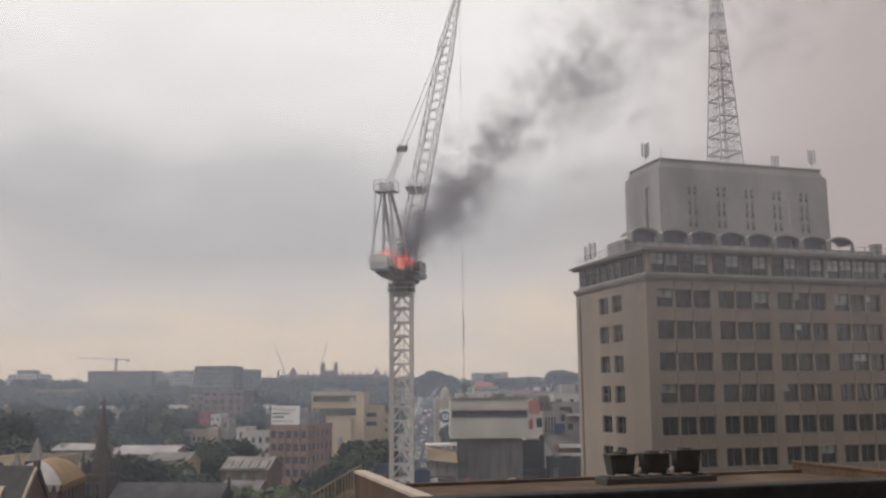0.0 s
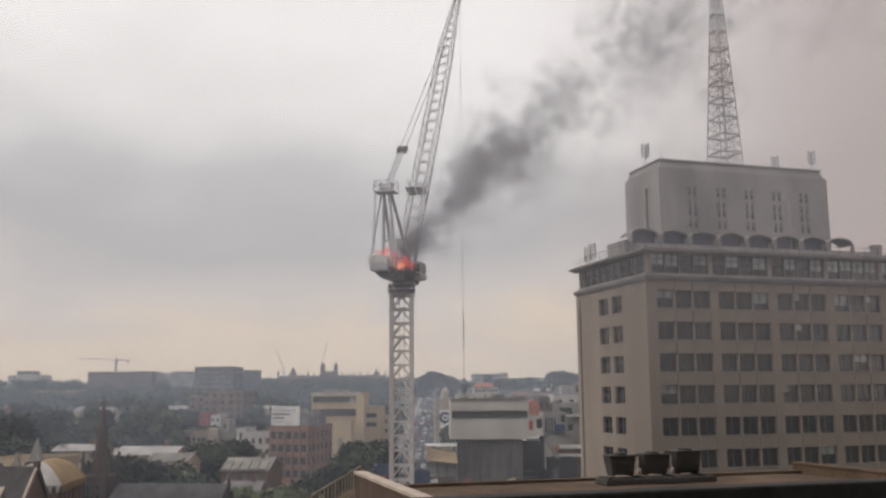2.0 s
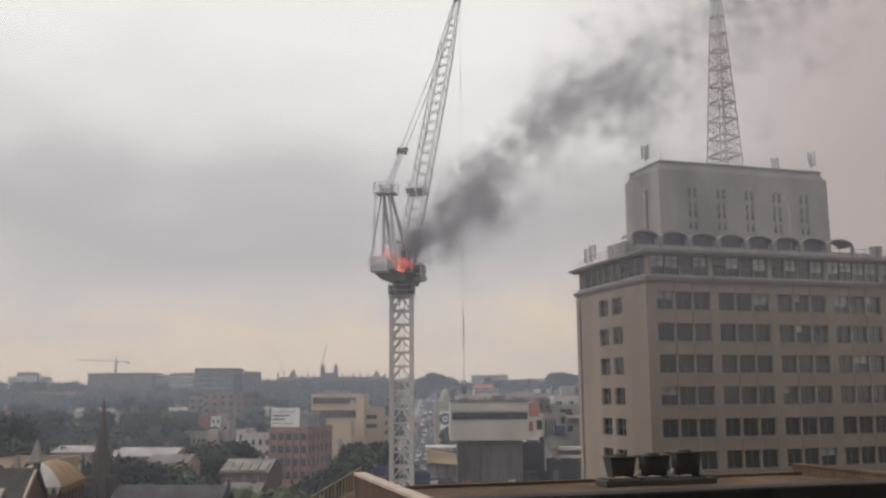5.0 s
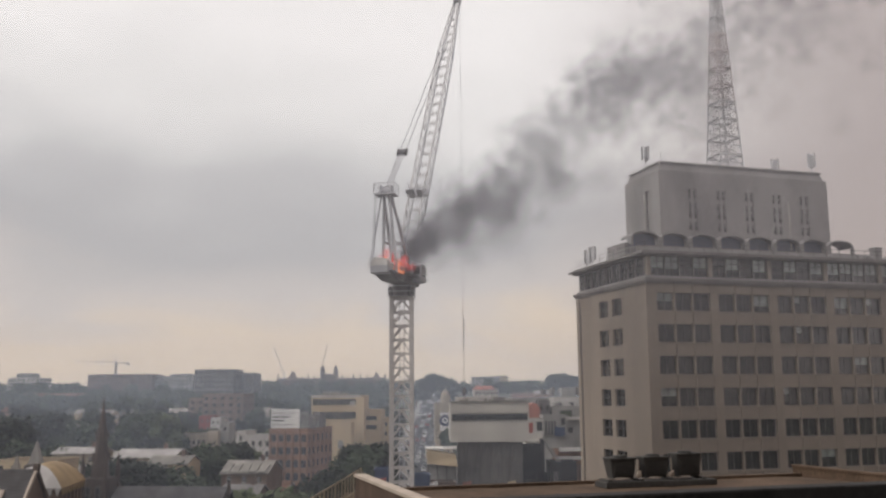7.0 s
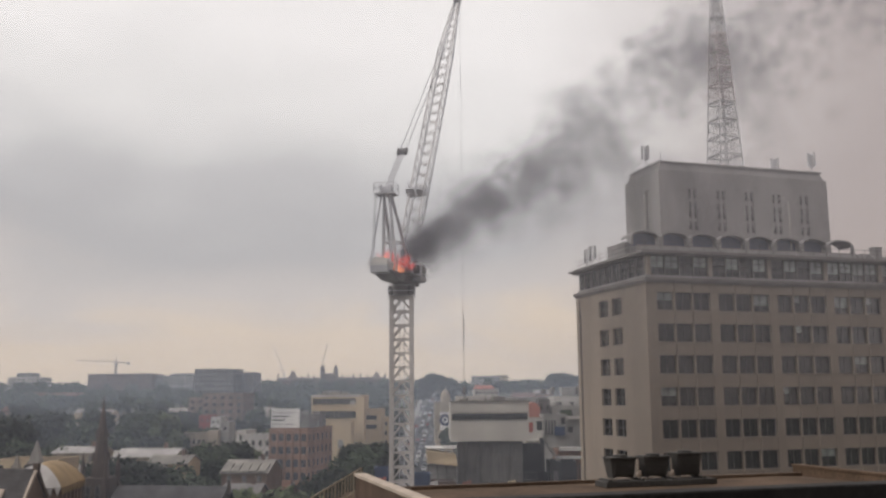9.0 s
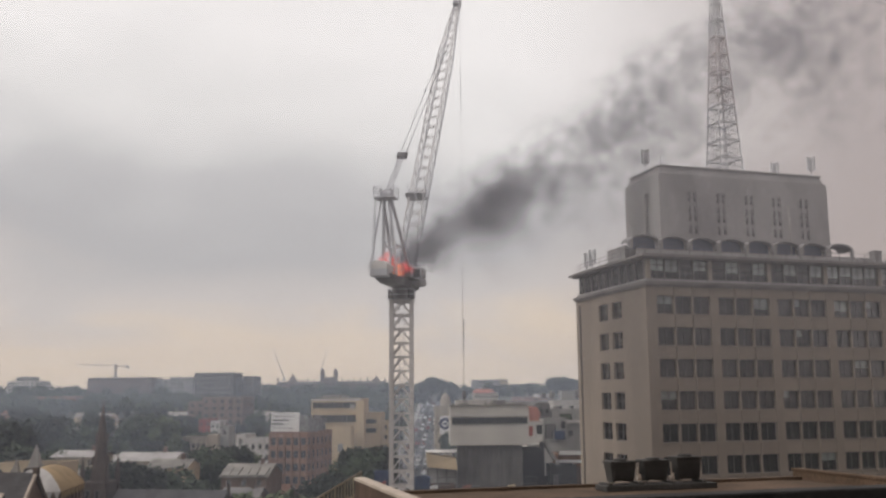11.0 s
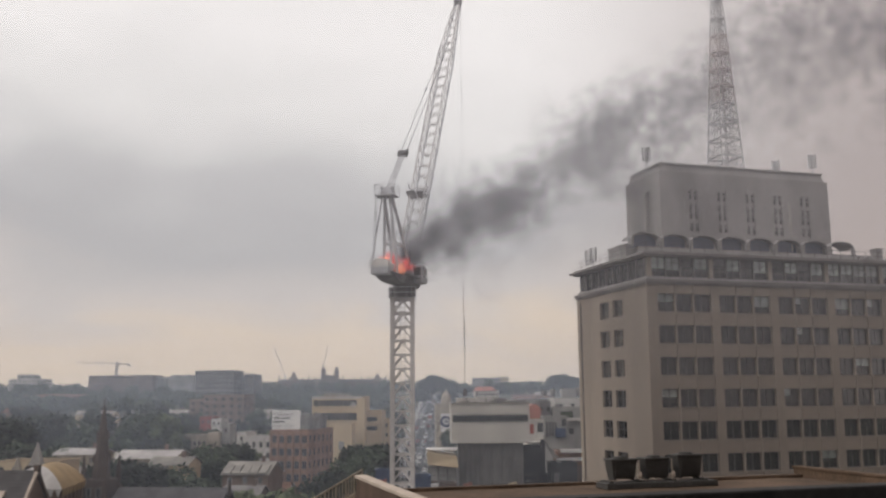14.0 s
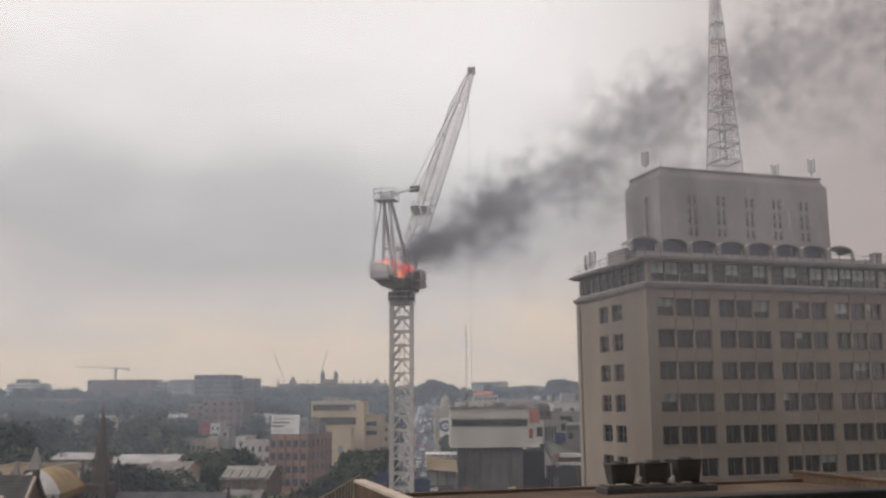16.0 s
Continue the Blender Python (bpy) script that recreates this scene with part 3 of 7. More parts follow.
# ------------------------------------------------------------------ the tower crane
CRANE = pose(-4.33, 95.0, 0)
SLEW = 14.7
UP = Matrix.Rotation(radians(-SLEW), 4, "Z")
PIVOT = (0.0, 2.2, 43.8)
JIB = 47.0
crane = thing("tower_crane", "white luffing tower crane with a burning machinery deck", "crane", CRANE)


def crane_mast():
    """Mast sections of one panel each, with heavy corner legs and inverted V braces."""
    w, hp = 1.03, 1.43
    bm = bmesh.new()
    for sx in (-1, 1):
        for sy in (-1, 1):
            box(bm, sx * w - 0.19, sx * w + 0.19, sy * w - 0.19, sy * w + 0.19, 0, hp - 0.015)
    for sy in (-1, 1):
        y = sy * w
        beam(bm, (-w, y, hp - 0.1), (w, y, hp - 0.1), 0.085)
        beam(bm, (0, y, hp - 0.12), (-w + 0.1, y, 0.05), 0.07)
        beam(bm, (0, y, hp - 0.12), (w - 0.1, y, 0.05), 0.07)
        x = sy * w
        beam(bm, (x, -w, hp - 0.1), (x, w, hp - 0.1), 0.085)
        beam(bm, (x, 0, hp - 0.12), (x, -w + 0.1, 0.05), 0.07)
        beam(bm, (x, 0, hp - 0.12), (x, w - 0.1, 0.05), 0.07)
    sec = mesh_of("mast_section", bm, M["crane_white"])
    for k in range(28):
        part("mast_section", sec, None, crane, at=pose(0, 0, 40.1 - hp * (k + 1)))
    bm = bmesh.new()
    for sx in (-0.25, 0.25):
        beam(bm, (sx, 0.2, 0.1), (sx, 0.2, 40), 0.03)
    for k in range(100):
        beam(bm, (-0.25, 0.2, 0.4 + 0.4 * k), (0.25, 0.2, 0.4 + 0.4 * k), 0.018)
    part("ladder", bm, M["crane_grey"], crane, "steel ladder inside the mast")
    bm = bmesh.new()
    box(bm, -2.6, 2.6, -2.6, 2.6, -0.3, 0.25)
    part("footing", bm, M["grey_wall"], crane)


crane_mast()


def crane_top():
    # slewing collar
    bm = bmesh.new()
    beam(bm, (0, 0, 40.55), (0, 0, 41.45), 1.0, 24)
    beam(bm, (0, 0, 40.1), (0, 0, 40.55), 0.95, 24)
    for sx in (-1, 1):
        box(bm, sx * 1.05 - 0.15, sx * 1.05 + 0.15, -0.8, 0.8, 40.3, 41.2)
    part("slew_ring", bm, M["crane_dark"], crane, "dark slewing collar", at=UP)
    bm = bmesh.new()
    for sx in (-1, 1):
        for sy in (-1, 1):
            beam(bm, (sx * 1.35, sy * 1.35, 40.15), (sx * 1.35, sy * 1.35, 41.2), 0.03)
        for z in (40.65, 41.2):
            beam(bm, (sx * 1.35, -1.35, z), (sx * 1.35, 1.35, z), 0.03)
            beam(bm, (-1.35, sx * 1.35, z), (1.35, sx * 1.35, z), 0.03)
    box(bm, -1.4, 1.4, -1.4, -1.0, 40.1, 40.15), box(bm, -1.4, 1.4, 1.0, 1.4, 40.1, 40.15)
    part("collar_walkway", bm, M["crane_grey"], crane)
    # machinery deck: tapered girder, plates and walkway
    bm = bmesh.new()
    hexa(bm, [(-0.9, -4.2, 41.45), (0.9, -4.2, 41.45), (0.9, 3.0, 41.45), (-0.9, 3.0, 41.45),
              (-1.1, -6.8, 42.1), (1.1, -6.8, 42.1), (1.2, 3.2, 42.15), (-1.2, 3.2, 42.15)])
    box(bm, -1.55, 1.9, -3.5, 3.3, 42.15, 42.25)
    part("deck", bm, M["crane_dark"], crane, "scorched steel machinery deck", at=UP)
    bm = bmesh.new()
    for sx in (-1.3, 1.3):
        for k in range(6):
            beam(bm, (sx, -6.9 + 0.68 * k, 42.1), (sx, -6.9 + 0.68 * k, 43.2), 0.025)
        beam(bm, (sx, -6.9, 43.2), (sx, -3.5, 43.2), 0.025), beam(bm, (sx, -6.9, 42.7), (sx, -3.5, 42.7), 0.025)
    beam(bm, (-1.3, -6.95, 43.2), (1.3, -6.95, 43.2), 0.025), beam(bm, (-1.3, -6.95, 42.7), (1.3, -6.95, 42.7), 0.025)
    part("deck_rail", bm, M["crane_white"], crane, at=UP)
    # counterweight and engine house at the rear
    bm = bmesh.new()
    soft_box(bm, -1.15, 0.7, -6.85, -5.3, 41.85, 42.6, 0.08)
    for k in range(6):
        box(bm, -1.05 + 0.3 * k, -0.9 + 0.3 * k, -6.9, -6.85, 41.95, 42.5)
    part("counterweight", bm, M["crane_grey"], crane, "grey ribbed counterweight", at=UP)
    bm = bmesh.new()
    prof = [(-1.1, 42.6), (0.6, 42.6), (0.6, 43.05), (0.3, 43.35), (-0.6, 43.45), (-1.0, 43.2)]
    a = [bm.verts.new((x, -6.7, z)) for x, z in prof]
    b = [bm.verts.new((x, -4.6, z)) for x, z in prof]
    bm.faces.new(a), bm.faces.new(b[::-1])
    for i in range(6):
        j = (i + 1) % 6
        bm.faces.new((a[j], a[i], b[i], b[j]))
    part("engine_house", bm, M["sign_white"], crane, "pale sooted engine housing", at=UP)
    bm = bmesh.new()
    for y in (-2.6, -0.8):
        beam(bm, (-0.9, y, 42.95), (0.9, y, 42.95), 0.55, 16)
        for x in (-0.95, 0.95):
            beam(bm, (x - 0.04, y, 42.95), (x + 0.04, y, 42.95), 0.75, 16)
            box(bm, x - 0.1, x + 0.1, y - 0.5, y + 0.5, 42.2, 42.9)
    part("winch", bm, M["crane_dark"], crane, "burnt winch drums", at=UP)
    # operator's cab at the front right
    bm = bmesh.new()
    soft_box(bm, 1.05, 2.05, 0.2, 2.2, 41.75, 43.6, 0.12)
    cab = part("cab", bm, M["crane_grey"], crane, "sooty grey operator's cab", at=UP)
    bm = bmesh.new()
    box(bm, 1.17, 1.93, 0.17, 0.195, 42.5, 43.4), box(bm, 2.055, 2.08, 0.4, 2.0, 42.5, 43.4)
    part("cab_window", bm, M["dark_glass"], cab)
    # A-frame
    top = Vector((0, -5.1, 50.0))
    for sx in (-1, 1):
        bm = bmesh.new()
        beam(bm, (sx * 1.0, 0.6, 42.2), (sx * 0.38, -4.9, 50.0), 0.15, w2=0.12)
        part("frame_leg", bm, M["crane_grey"], crane, "grey leg of the A-frame", at=UP)
        bm = bmesh.new()
        beam(bm, (sx * 0.72, -4.0, 42.2), (sx * 0.25, -5.1, 50.0), 0.13)
        part("frame_leg", bm, M["crane_grey"], crane, "grey leg of the A-frame", at=UP)
        bm = bmesh.new()
        beam(bm, (sx * 1.05, -7.0, 42.7), (sx * 0.45, -5.3, 50.0), 0.07)
        beam(bm, (sx * 0.8, -1.6, 45.4), (sx * 0.5, -4.55, 45.4), 0.06)
        part("frame_tie", bm, M["crane_grey"], crane, at=UP)
    bm = bmesh.new()
    beam(bm, (-0.8, -1.6, 45.4), (0.8, -1.6, 45.4), 0.07), beam(bm, (-0.55, -4.5, 45.6), (0.55, -4.5, 45.6), 0.06)
    part("frame_crossbar", bm, M["crane_grey"], crane, at=UP)
    bm = bmesh.new()
    for x in (-1.02, -0.9, -0.8):
        beam(bm, (x, -5.9, 50.0), (x, -6.6, 43.4), 0.014)
    part("reeving", bm, M["rope"], crane, "thin winch ropes", at=UP)
    bm = bmesh.new()
    box(bm, -1.05, 1.05, -6.1, -4.4, 49.85, 49.97)
    beam(bm, (-0.6, -5.1, 50.35), (0.6, -5.1, 50.35), 0.42, 14)
    box(bm, -0.55, -0.4, -5.5, -4.7, 49.97, 50.9), box(bm, 0.4, 0.55, -5.5, -4.7, 49.97, 50.9)
    part("masthead", bm, M["crane_grey"], crane, "grey sheave platform at the A-frame's top", at=UP)
    bm = bmesh.new()
    for x in (-1.05, -0.35, 0.35, 1.05):
        for y in (-6.1, -4.4):
            beam(bm, (x, y, 49.97), (x, y, 51.0), 0.025)
    for z in (50.5, 51.0):
        for y in (-6.1, -4.4):
            beam(bm, (-1.05, y, z), (1.05, y, z), 0.025)
        for x in (-1.05, 1.05):
            beam(bm, (x, -6.1, z), (x, -4.4, z), 0.025)
    part("masthead_rail", bm, M["crane_grey"], crane, at=UP)


crane_top()


def jib_sections():
    """The jib along +y from its pivot: lattice bays, wide in the middle, tapered to the foot and to the head."""
    jib = part("jib", jib_foot(), M["crane_grey"], crane, "white lattice jib with grey lower chords")
    n = 13
    ys = [1.2 + (JIB - 1.6) * i / n for i in range(n + 1)]

    def half(y):
        w = 0.84 if y < 34 else 0.84 - 0.55 * (y - 34) / 13
        h = 1.6 * min(1.0, 0.25 + y / 7.0)
        if y > 34:
            h = 1.6 - 1.15 * (y - 34) / 13
        return w, h
    for i in range(n):
        bm = bmesh.new()
        a, b = ys[i], ys[i + 1]
        sub = 2
        for k in range(sub):
            p, q = a + (b - a) * k / sub, a + (b - a) * (k + 1) / sub
            (w0, h0), (w1, h1) = half(p), half(q)
            P = [Vector((sx * w0, p, z)) for sx, z in ((-1, 0), (1, 0), (1, h0), (-1, h0))]
            Q = [Vector((sx * w1, q, z)) for sx, z in ((-1, 0), (1, 0), (1, h1), (-1, h1))]
            for c in range(4):
                beam(bm, P[c], Q[c], 0.075 if c < 2 else 0.05, mi=1 if c < 2 else 0)
                d = (c + 1) % 4
                beam(bm, P[c], Q[d] * 0.5 + P[d] * 0.5, 0.017)
                beam(bm, Q[d] * 0.5 + P[d] * 0.5, Q[c], 0.017)
                beam(bm, Q[c], Q[d], 0.018 if k else 0.028)
        part("jib_section", bm, [M["crane_white"], M["crane_grey"]], jib)
    bm = bmesh.new()
    beam(bm, (-0.4, JIB - 0.3, 0.35), (0.4, JIB - 0.3, 0.35), 0.45, 14)
    box(bm, -0.45, -0.32, JIB - 1.0, JIB + 0.25, -0.2, 0.9), box(bm, 0.32, 0.45, JIB - 1.0, JIB + 0.25, -0.2, 0.9)
    part("jib_head", bm, M["crane_grey"], jib, "grey head sheave")
    bm = bmesh.new()
    box(bm, -1.15, -0.12, 9.0, 9.08, 0.9, 2.3), box(bm, 0.1, 0.8, 8.9, 8.98, 1.0, 2.3)
    box(bm, -1.15, 1.0, 9.1, 10.4, 0.86, 0.94)
    for x in (-1.1, 0.95):
        beam(bm, (x, 9.1, 0.9), (x, 9.1, 2.2), 0.04), beam(bm, (x, 10.3, 0.9), (x, 10.3, 2.2), 0.04)
    part("jib_platform", bm, M["crane_grey"], jib, "small grey service platform")
    return jib


def jib_foot():
    bm = bmesh.new()
    for sx in (-1, 1):
        beam(bm, (sx * 0.78, 0, 0), (sx * 0.78, 1.25, 0), 0.11)
        beam(bm, (sx * 0.78, 0.1, 0.05), (sx * 0.78, 1.25, 0.6), 0.07)
        box(bm, sx * 0.78 - 0.12, sx * 0.78 + 0.12, -0.25, 0.2, -0.25, 0.25)
    beam(bm, (-0.9, 0, 0), (0.9, 0, 0), 0.12, 10)
    return bm


jib = jib_sections()
PEND = 36.3          # where the pendants meet the jib, along its length


def pendant_set():
    """Twin pendant bars with the bridle block at their lower end; origin at the jib end, running along -y."""
    bm = bmesh.new()
    n = PENDANT
    for sx in (-0.32, 0.32):
        beam(bm, (sx, 0, 0), (sx, -n, 0), 0.026)
        box(bm, sx - 0.07, sx + 0.07, -n * 0.46 - 0.35, -n * 0.46, -0.1, 0.1)
    p = part("pendant", bm, M["rope"], crane, "twin steel jib pendants")
    bm = bmesh.new()
    beam(bm, (-0.42, -n - 0.2, 0), (0.42, -n - 0.2, 0), 0.36, 14)
    box(bm, -0.5, -0.4, -n - 0.7, -n + 0.3, -0.25, 0.25), box(bm, 0.4, 0.5, -n - 0.7, -n + 0.3, -0.25, 0.25)
    part("bridle_block", bm, M["crane_dark"], p, "dark bridle sheave block")
    return p


PENDANT = 27.63
pendant = pendant_set()


def rope_bundle(name, length, label):
    bm = bmesh.new()
    for i in range(8):
        beam(bm, (-0.35 + 0.1 * i, 0, 0), (-0.35 + 0.1 * i, length, 0), 0.016)
    return part(name, bm, M["crane_grey"], crane, label)


luff_lower = rope_bundle("luffing_ropes", 6.0, "bundle of luffing ropes from the A-frame")
luff_upper = rope_bundle("luffing_ropes", 5.2, "bundle of luffing ropes at the bridle block")


def hoist():
    ob = thing("hoist_rope", "thin steel hoist rope hanging from the jib head", "rope")
    bm = bmesh.new()
    beam(bm, (0, 0, 0), (0, 0, -46), 0.022, 5)
    part("rope_fall", bm, M["rope"], ob)
    lo = thing("hook_block", "slim dark hook line below the hoist rope", "hook")
    bm = bmesh.new()
    beam(bm, (0, 0, 0), (0, 0, 9.6), 0.035, 6)
    for k in range(5):
        beam(bm, (0, 0, 5.5 + 0.8 * k), (0, 0, 5.9 + 0.8 * k), 0.06, 6)
    part("hook_line", bm, M["rope"], lo)
    bm = bmesh.new()
    soft_box(bm, -0.22, 0.22, -0.14, 0.14, -0.8, 0.1, 0.06)
    beam(bm, (0, 0, -0.8), (0, 0, -1.15), 0.06, 8)
    beam(bm, (0, 0, -1.15), (0.18, 0, -1.3), 0.06, 8), beam(bm, (0.18, 0, -1.3), (0.2, 0, -1.05), 0.05, 8)
    part("hook", bm, M["crane_dark"], lo)
    return ob, lo


hoist_rope, hook_line = hoist()

# ------------------------------------------------------------------ the near roofs
NEAR = pose(-3.3, 34.8, 0, 0, 0, OFFICE_YAW)


def near_roof():
    ob = thing("near_building", "brown roof terrace with pale stone coping", "building", NEAR)
    L, D, Z = 19.3, 24.0, 26.5
    bm = bmesh.new()
    box(bm, 0.3, L + 10, -D, 0, 0, Z - 0.02)
    part("wall", bm, M["brick_near"], ob)
    bm = bmesh.new()
    gx, gy = 40, 24
    g = [[bm.verts.new((0.3 + (L + 9.7) * i / gx, -D * j / gy, Z + 0.04 * noise.noise((i * 0.6, j * 0.5, 0)))) for i in range(gx + 1)] for j in range(gy + 1)]
    for j in range(gy):
        for i in range(gx):
            bm.faces.new((g[j + 1][i], g[j + 1][i + 1], g[j][i + 1], g[j][i]))
    part("roof", bm, M["roof_brown"], ob, "brown gravelled flat roof")
    bm = bmesh.new()
    box(bm, 0.0, 0.3, -D, 0.0, 0, Z + 0.55)
    part("parapet", bm, M["brick_near"], ob)
    bm = bmesh.new()
    soft_box(bm, -0.06, 0.36, -1.99, 0, 0, 0.11, 0.015)
    stone = mesh_of("coping_stone", bm, M["coping"])
    for k in range(12):
        part("coping_stone", stone, None, ob, "pale coping stone", at=pose(0, -2.0 * k, Z + 0.55))
    bm = bmesh.new()
    box(bm, 0.3, L, -0.3, 0.0, Z - 0.02, Z + 0.12)
    part("kerb", bm, M["roof_brown"], ob)
    bm = bmesh.new()
    box(bm, L, L + 0.35, -D, 0.3, Z - 0.02, Z + 0.36)
    box(bm, L - 0.05, L + 0.4, -D, 0.35, Z + 0.36, Z + 0.44)
    part("parapet", bm, M["roof_brown"], ob, "brown rendered parapet")
    return Z


NEAR_Z = near_roof()


def roof_unit(u, v, w, h, label, pipe=True):
    """A cooling unit: a casing that flares towards its top, fan cowl, louvres and a pale pipe with a valve."""
    ob = thing("roof_plant_unit", label, "plant unit", NEAR @ pose(u, v, NEAR_Z + 0.3), group="plant units on the roof")
    bm = bmesh.new()
    hexa(bm, [(0.1, 0.05, 0.06), (w - 0.08, 0.05, 0.06), (w - 0.08, 0.6, 0.06), (0.1, 0.6, 0.06), (0, 0, h - 0.12), (w, 0, h - 0.12), (w, 0.65, h - 0.12), (0, 0.65, h - 0.12)])
    bmesh.ops.bevel(bm, geom=bm.edges[:], offset=0.03, segments=2, affect="EDGES")
    soft_box(bm, -0.03, w + 0.03, -0.03, 0.68, h - 0.12, h - 0.03, 0.02)
    part("casing", bm, M["hvac"], ob)
    bm = bmesh.new()
    for k in range(6):
        z = 0.16 + (h - 0.4) * k / 6
        box(bm, 0.14, w - 0.12, 0.0 - 0.02, 0.04, z, z + 0.04)
    part("louvre", bm, M["hvac"], ob)
    bm = bmesh.new()
    for x in (0.12, w - 0.2):
        box(bm, x, x + 0.08, 0.08, 0.58, 0, 0.08)
    part("skid", bm, M["hvac"], ob)
    bm = bmesh.new()
    beam(bm, (w / 2, 0.33, h - 0.04), (w / 2, 0.33, h + 0.04), 0.27, 18)
    part("fan_cowl", bm, M["hvac"], ob)
    if pipe:
        bm = bmesh.new()
        beam(bm, (w + 0.07, 0.0, 0.0), (w + 0.07, 0.0, h - 0.1), 0.022, 6)
        p = part("pipe", bm, M["coping"], ob, "pale pipe with a valve")
        bm = bmesh.new()
        soft_box(bm, w - 0.01, w + 0.15, -0.1, 0.06, 0.08, 0.22, 0.02)
        beam(bm, (w + 0.07, -0.12, 0.18), (w + 0.07, -0.12, 0.3), 0.05, 8)
        part("valve", bm, M["coping"], p)


def unit_plinth():
    bm = bmesh.new()
    soft_box(bm, 0, 4.75, 0, 1.0, 0, 0.22, 0.03)
    for k in range(4):
        box(bm, 0.15 + 1.35 * k, 0.3 + 1.35 * k, 0.1, 0.95, 0.22, 0.3)
    solo("plant_plinth", bm, M["hvac"], "low dark steel plinth below the plant units", "plinth", NEAR @ pose(9.12, -2.25, NEAR_Z))


unit_plinth()
roof_unit(9.45, -2.0, 1.08, 0.83, "dark louvred plant unit with a pale pipe on the roof")
roof_unit(10.87, -2.0, 1.08, 0.85, "dark louvred plant unit with a pale pipe on the roof")
roof_unit(12.3, -2.0, 1.08, 0.94, "dark louvred plant unit on the roof", False)


def black_ledge():
    ob = thing("dark_ledge", "black membrane roof edge close below the viewpoint", "roof edge", pose(-0.62, 18.45, 0, 0, 0, OFFICE_YAW))
    bm = bmesh.new()
    box(bm, 0, 24, -6.5, 0, 24, 27.5)
    part("wall", bm, M["black"], ob)
    bm = bmesh.new()
    soft_box(bm, -0.05, 24, -0.5, 0.05, 27.5, 27.98, 0.05)
    part("parapet", bm, M["black"], ob)


black_ledge()


def sky_block_wall():
    """Unseen plain wall of the viewpoint's building, added to hold back sky light."""
    bm = bmesh.new()
    box(bm, -16, 70, -14, -1.5, 0, 62)
    solo("sky_block_south", bm, M["concrete"], "unseen plain concrete wall added behind the viewpoint to block sky light", "wall", OFFICE_TURN, kind="structure")


OFFICE_TURN = pose(0, 0, 0, 0, 0, OFFICE_YAW)
sky_block_wall()


def stair_rail():
    ob = thing("stair_rail", "yellow painted handrail with thin balusters on a stair", "railing")
    a, b = Vector((-3.55, 40.0, 26.95)), Vector((-4.1, 29.0, 26.9))
    bm = bmesh.new()
    beam(bm, a, b, 0.035, 8), beam(bm, a - Vector((0, 0, 0.75)), b - Vector((0, 0, 0.75)), 0.025, 6)
    part("handrail", bm, M["rail_yellow"], ob)
    for k in range(16):
        p = a.lerp(b, k / 15)
        bm = bmesh.new()
        beam(bm, p, p - Vector((0, 0, 1.0)), 0.025 if k % 3 else 0.04, 6)
        part("baluster", bm, M["rail_yellow"], ob)
    bm = bmesh.new()
    d = (b - a).normalized()
    s = Vector((-d.y, d.x, 0))
    pts = []
    for z in (-3.0, -1.0):
        for p, q in ((a, -0.6), (a, 0.9), (b, 0.9), (b, -0.6)):
            pts.append(p - s * q * -1 + Vector((0, 0, z)))
    hexa(bm, pts)
    part("landing", bm, M["brick_near"], ob, "brown landing below the rail")
    bm = bmesh.new()
    hexa(bm, [p + (Vector((0, 0, -23.5)) if i < 4 else Vector((0, 0, -2.0))) for i, p in enumerate(pts)])
    part("landing_wall", bm, M["brick_near"], ob)


stair_rail()

# ------------------------------------------------------------------ town buildings
_frames = {}


def shared_window(w, h, cols, rows, key):
    k = (round(w, 2), round(h, 2), cols, rows, key)
    if k not in _frames:
        _frames[k] = (mesh_of("window", window_frame(w, h, cols, rows, 0.09, 0.1), M[key]),
                      mesh_of("pane", slab(w, h, 0.0, 0.03, 0.05), M["dark_glass"]))
    return _frames[k]


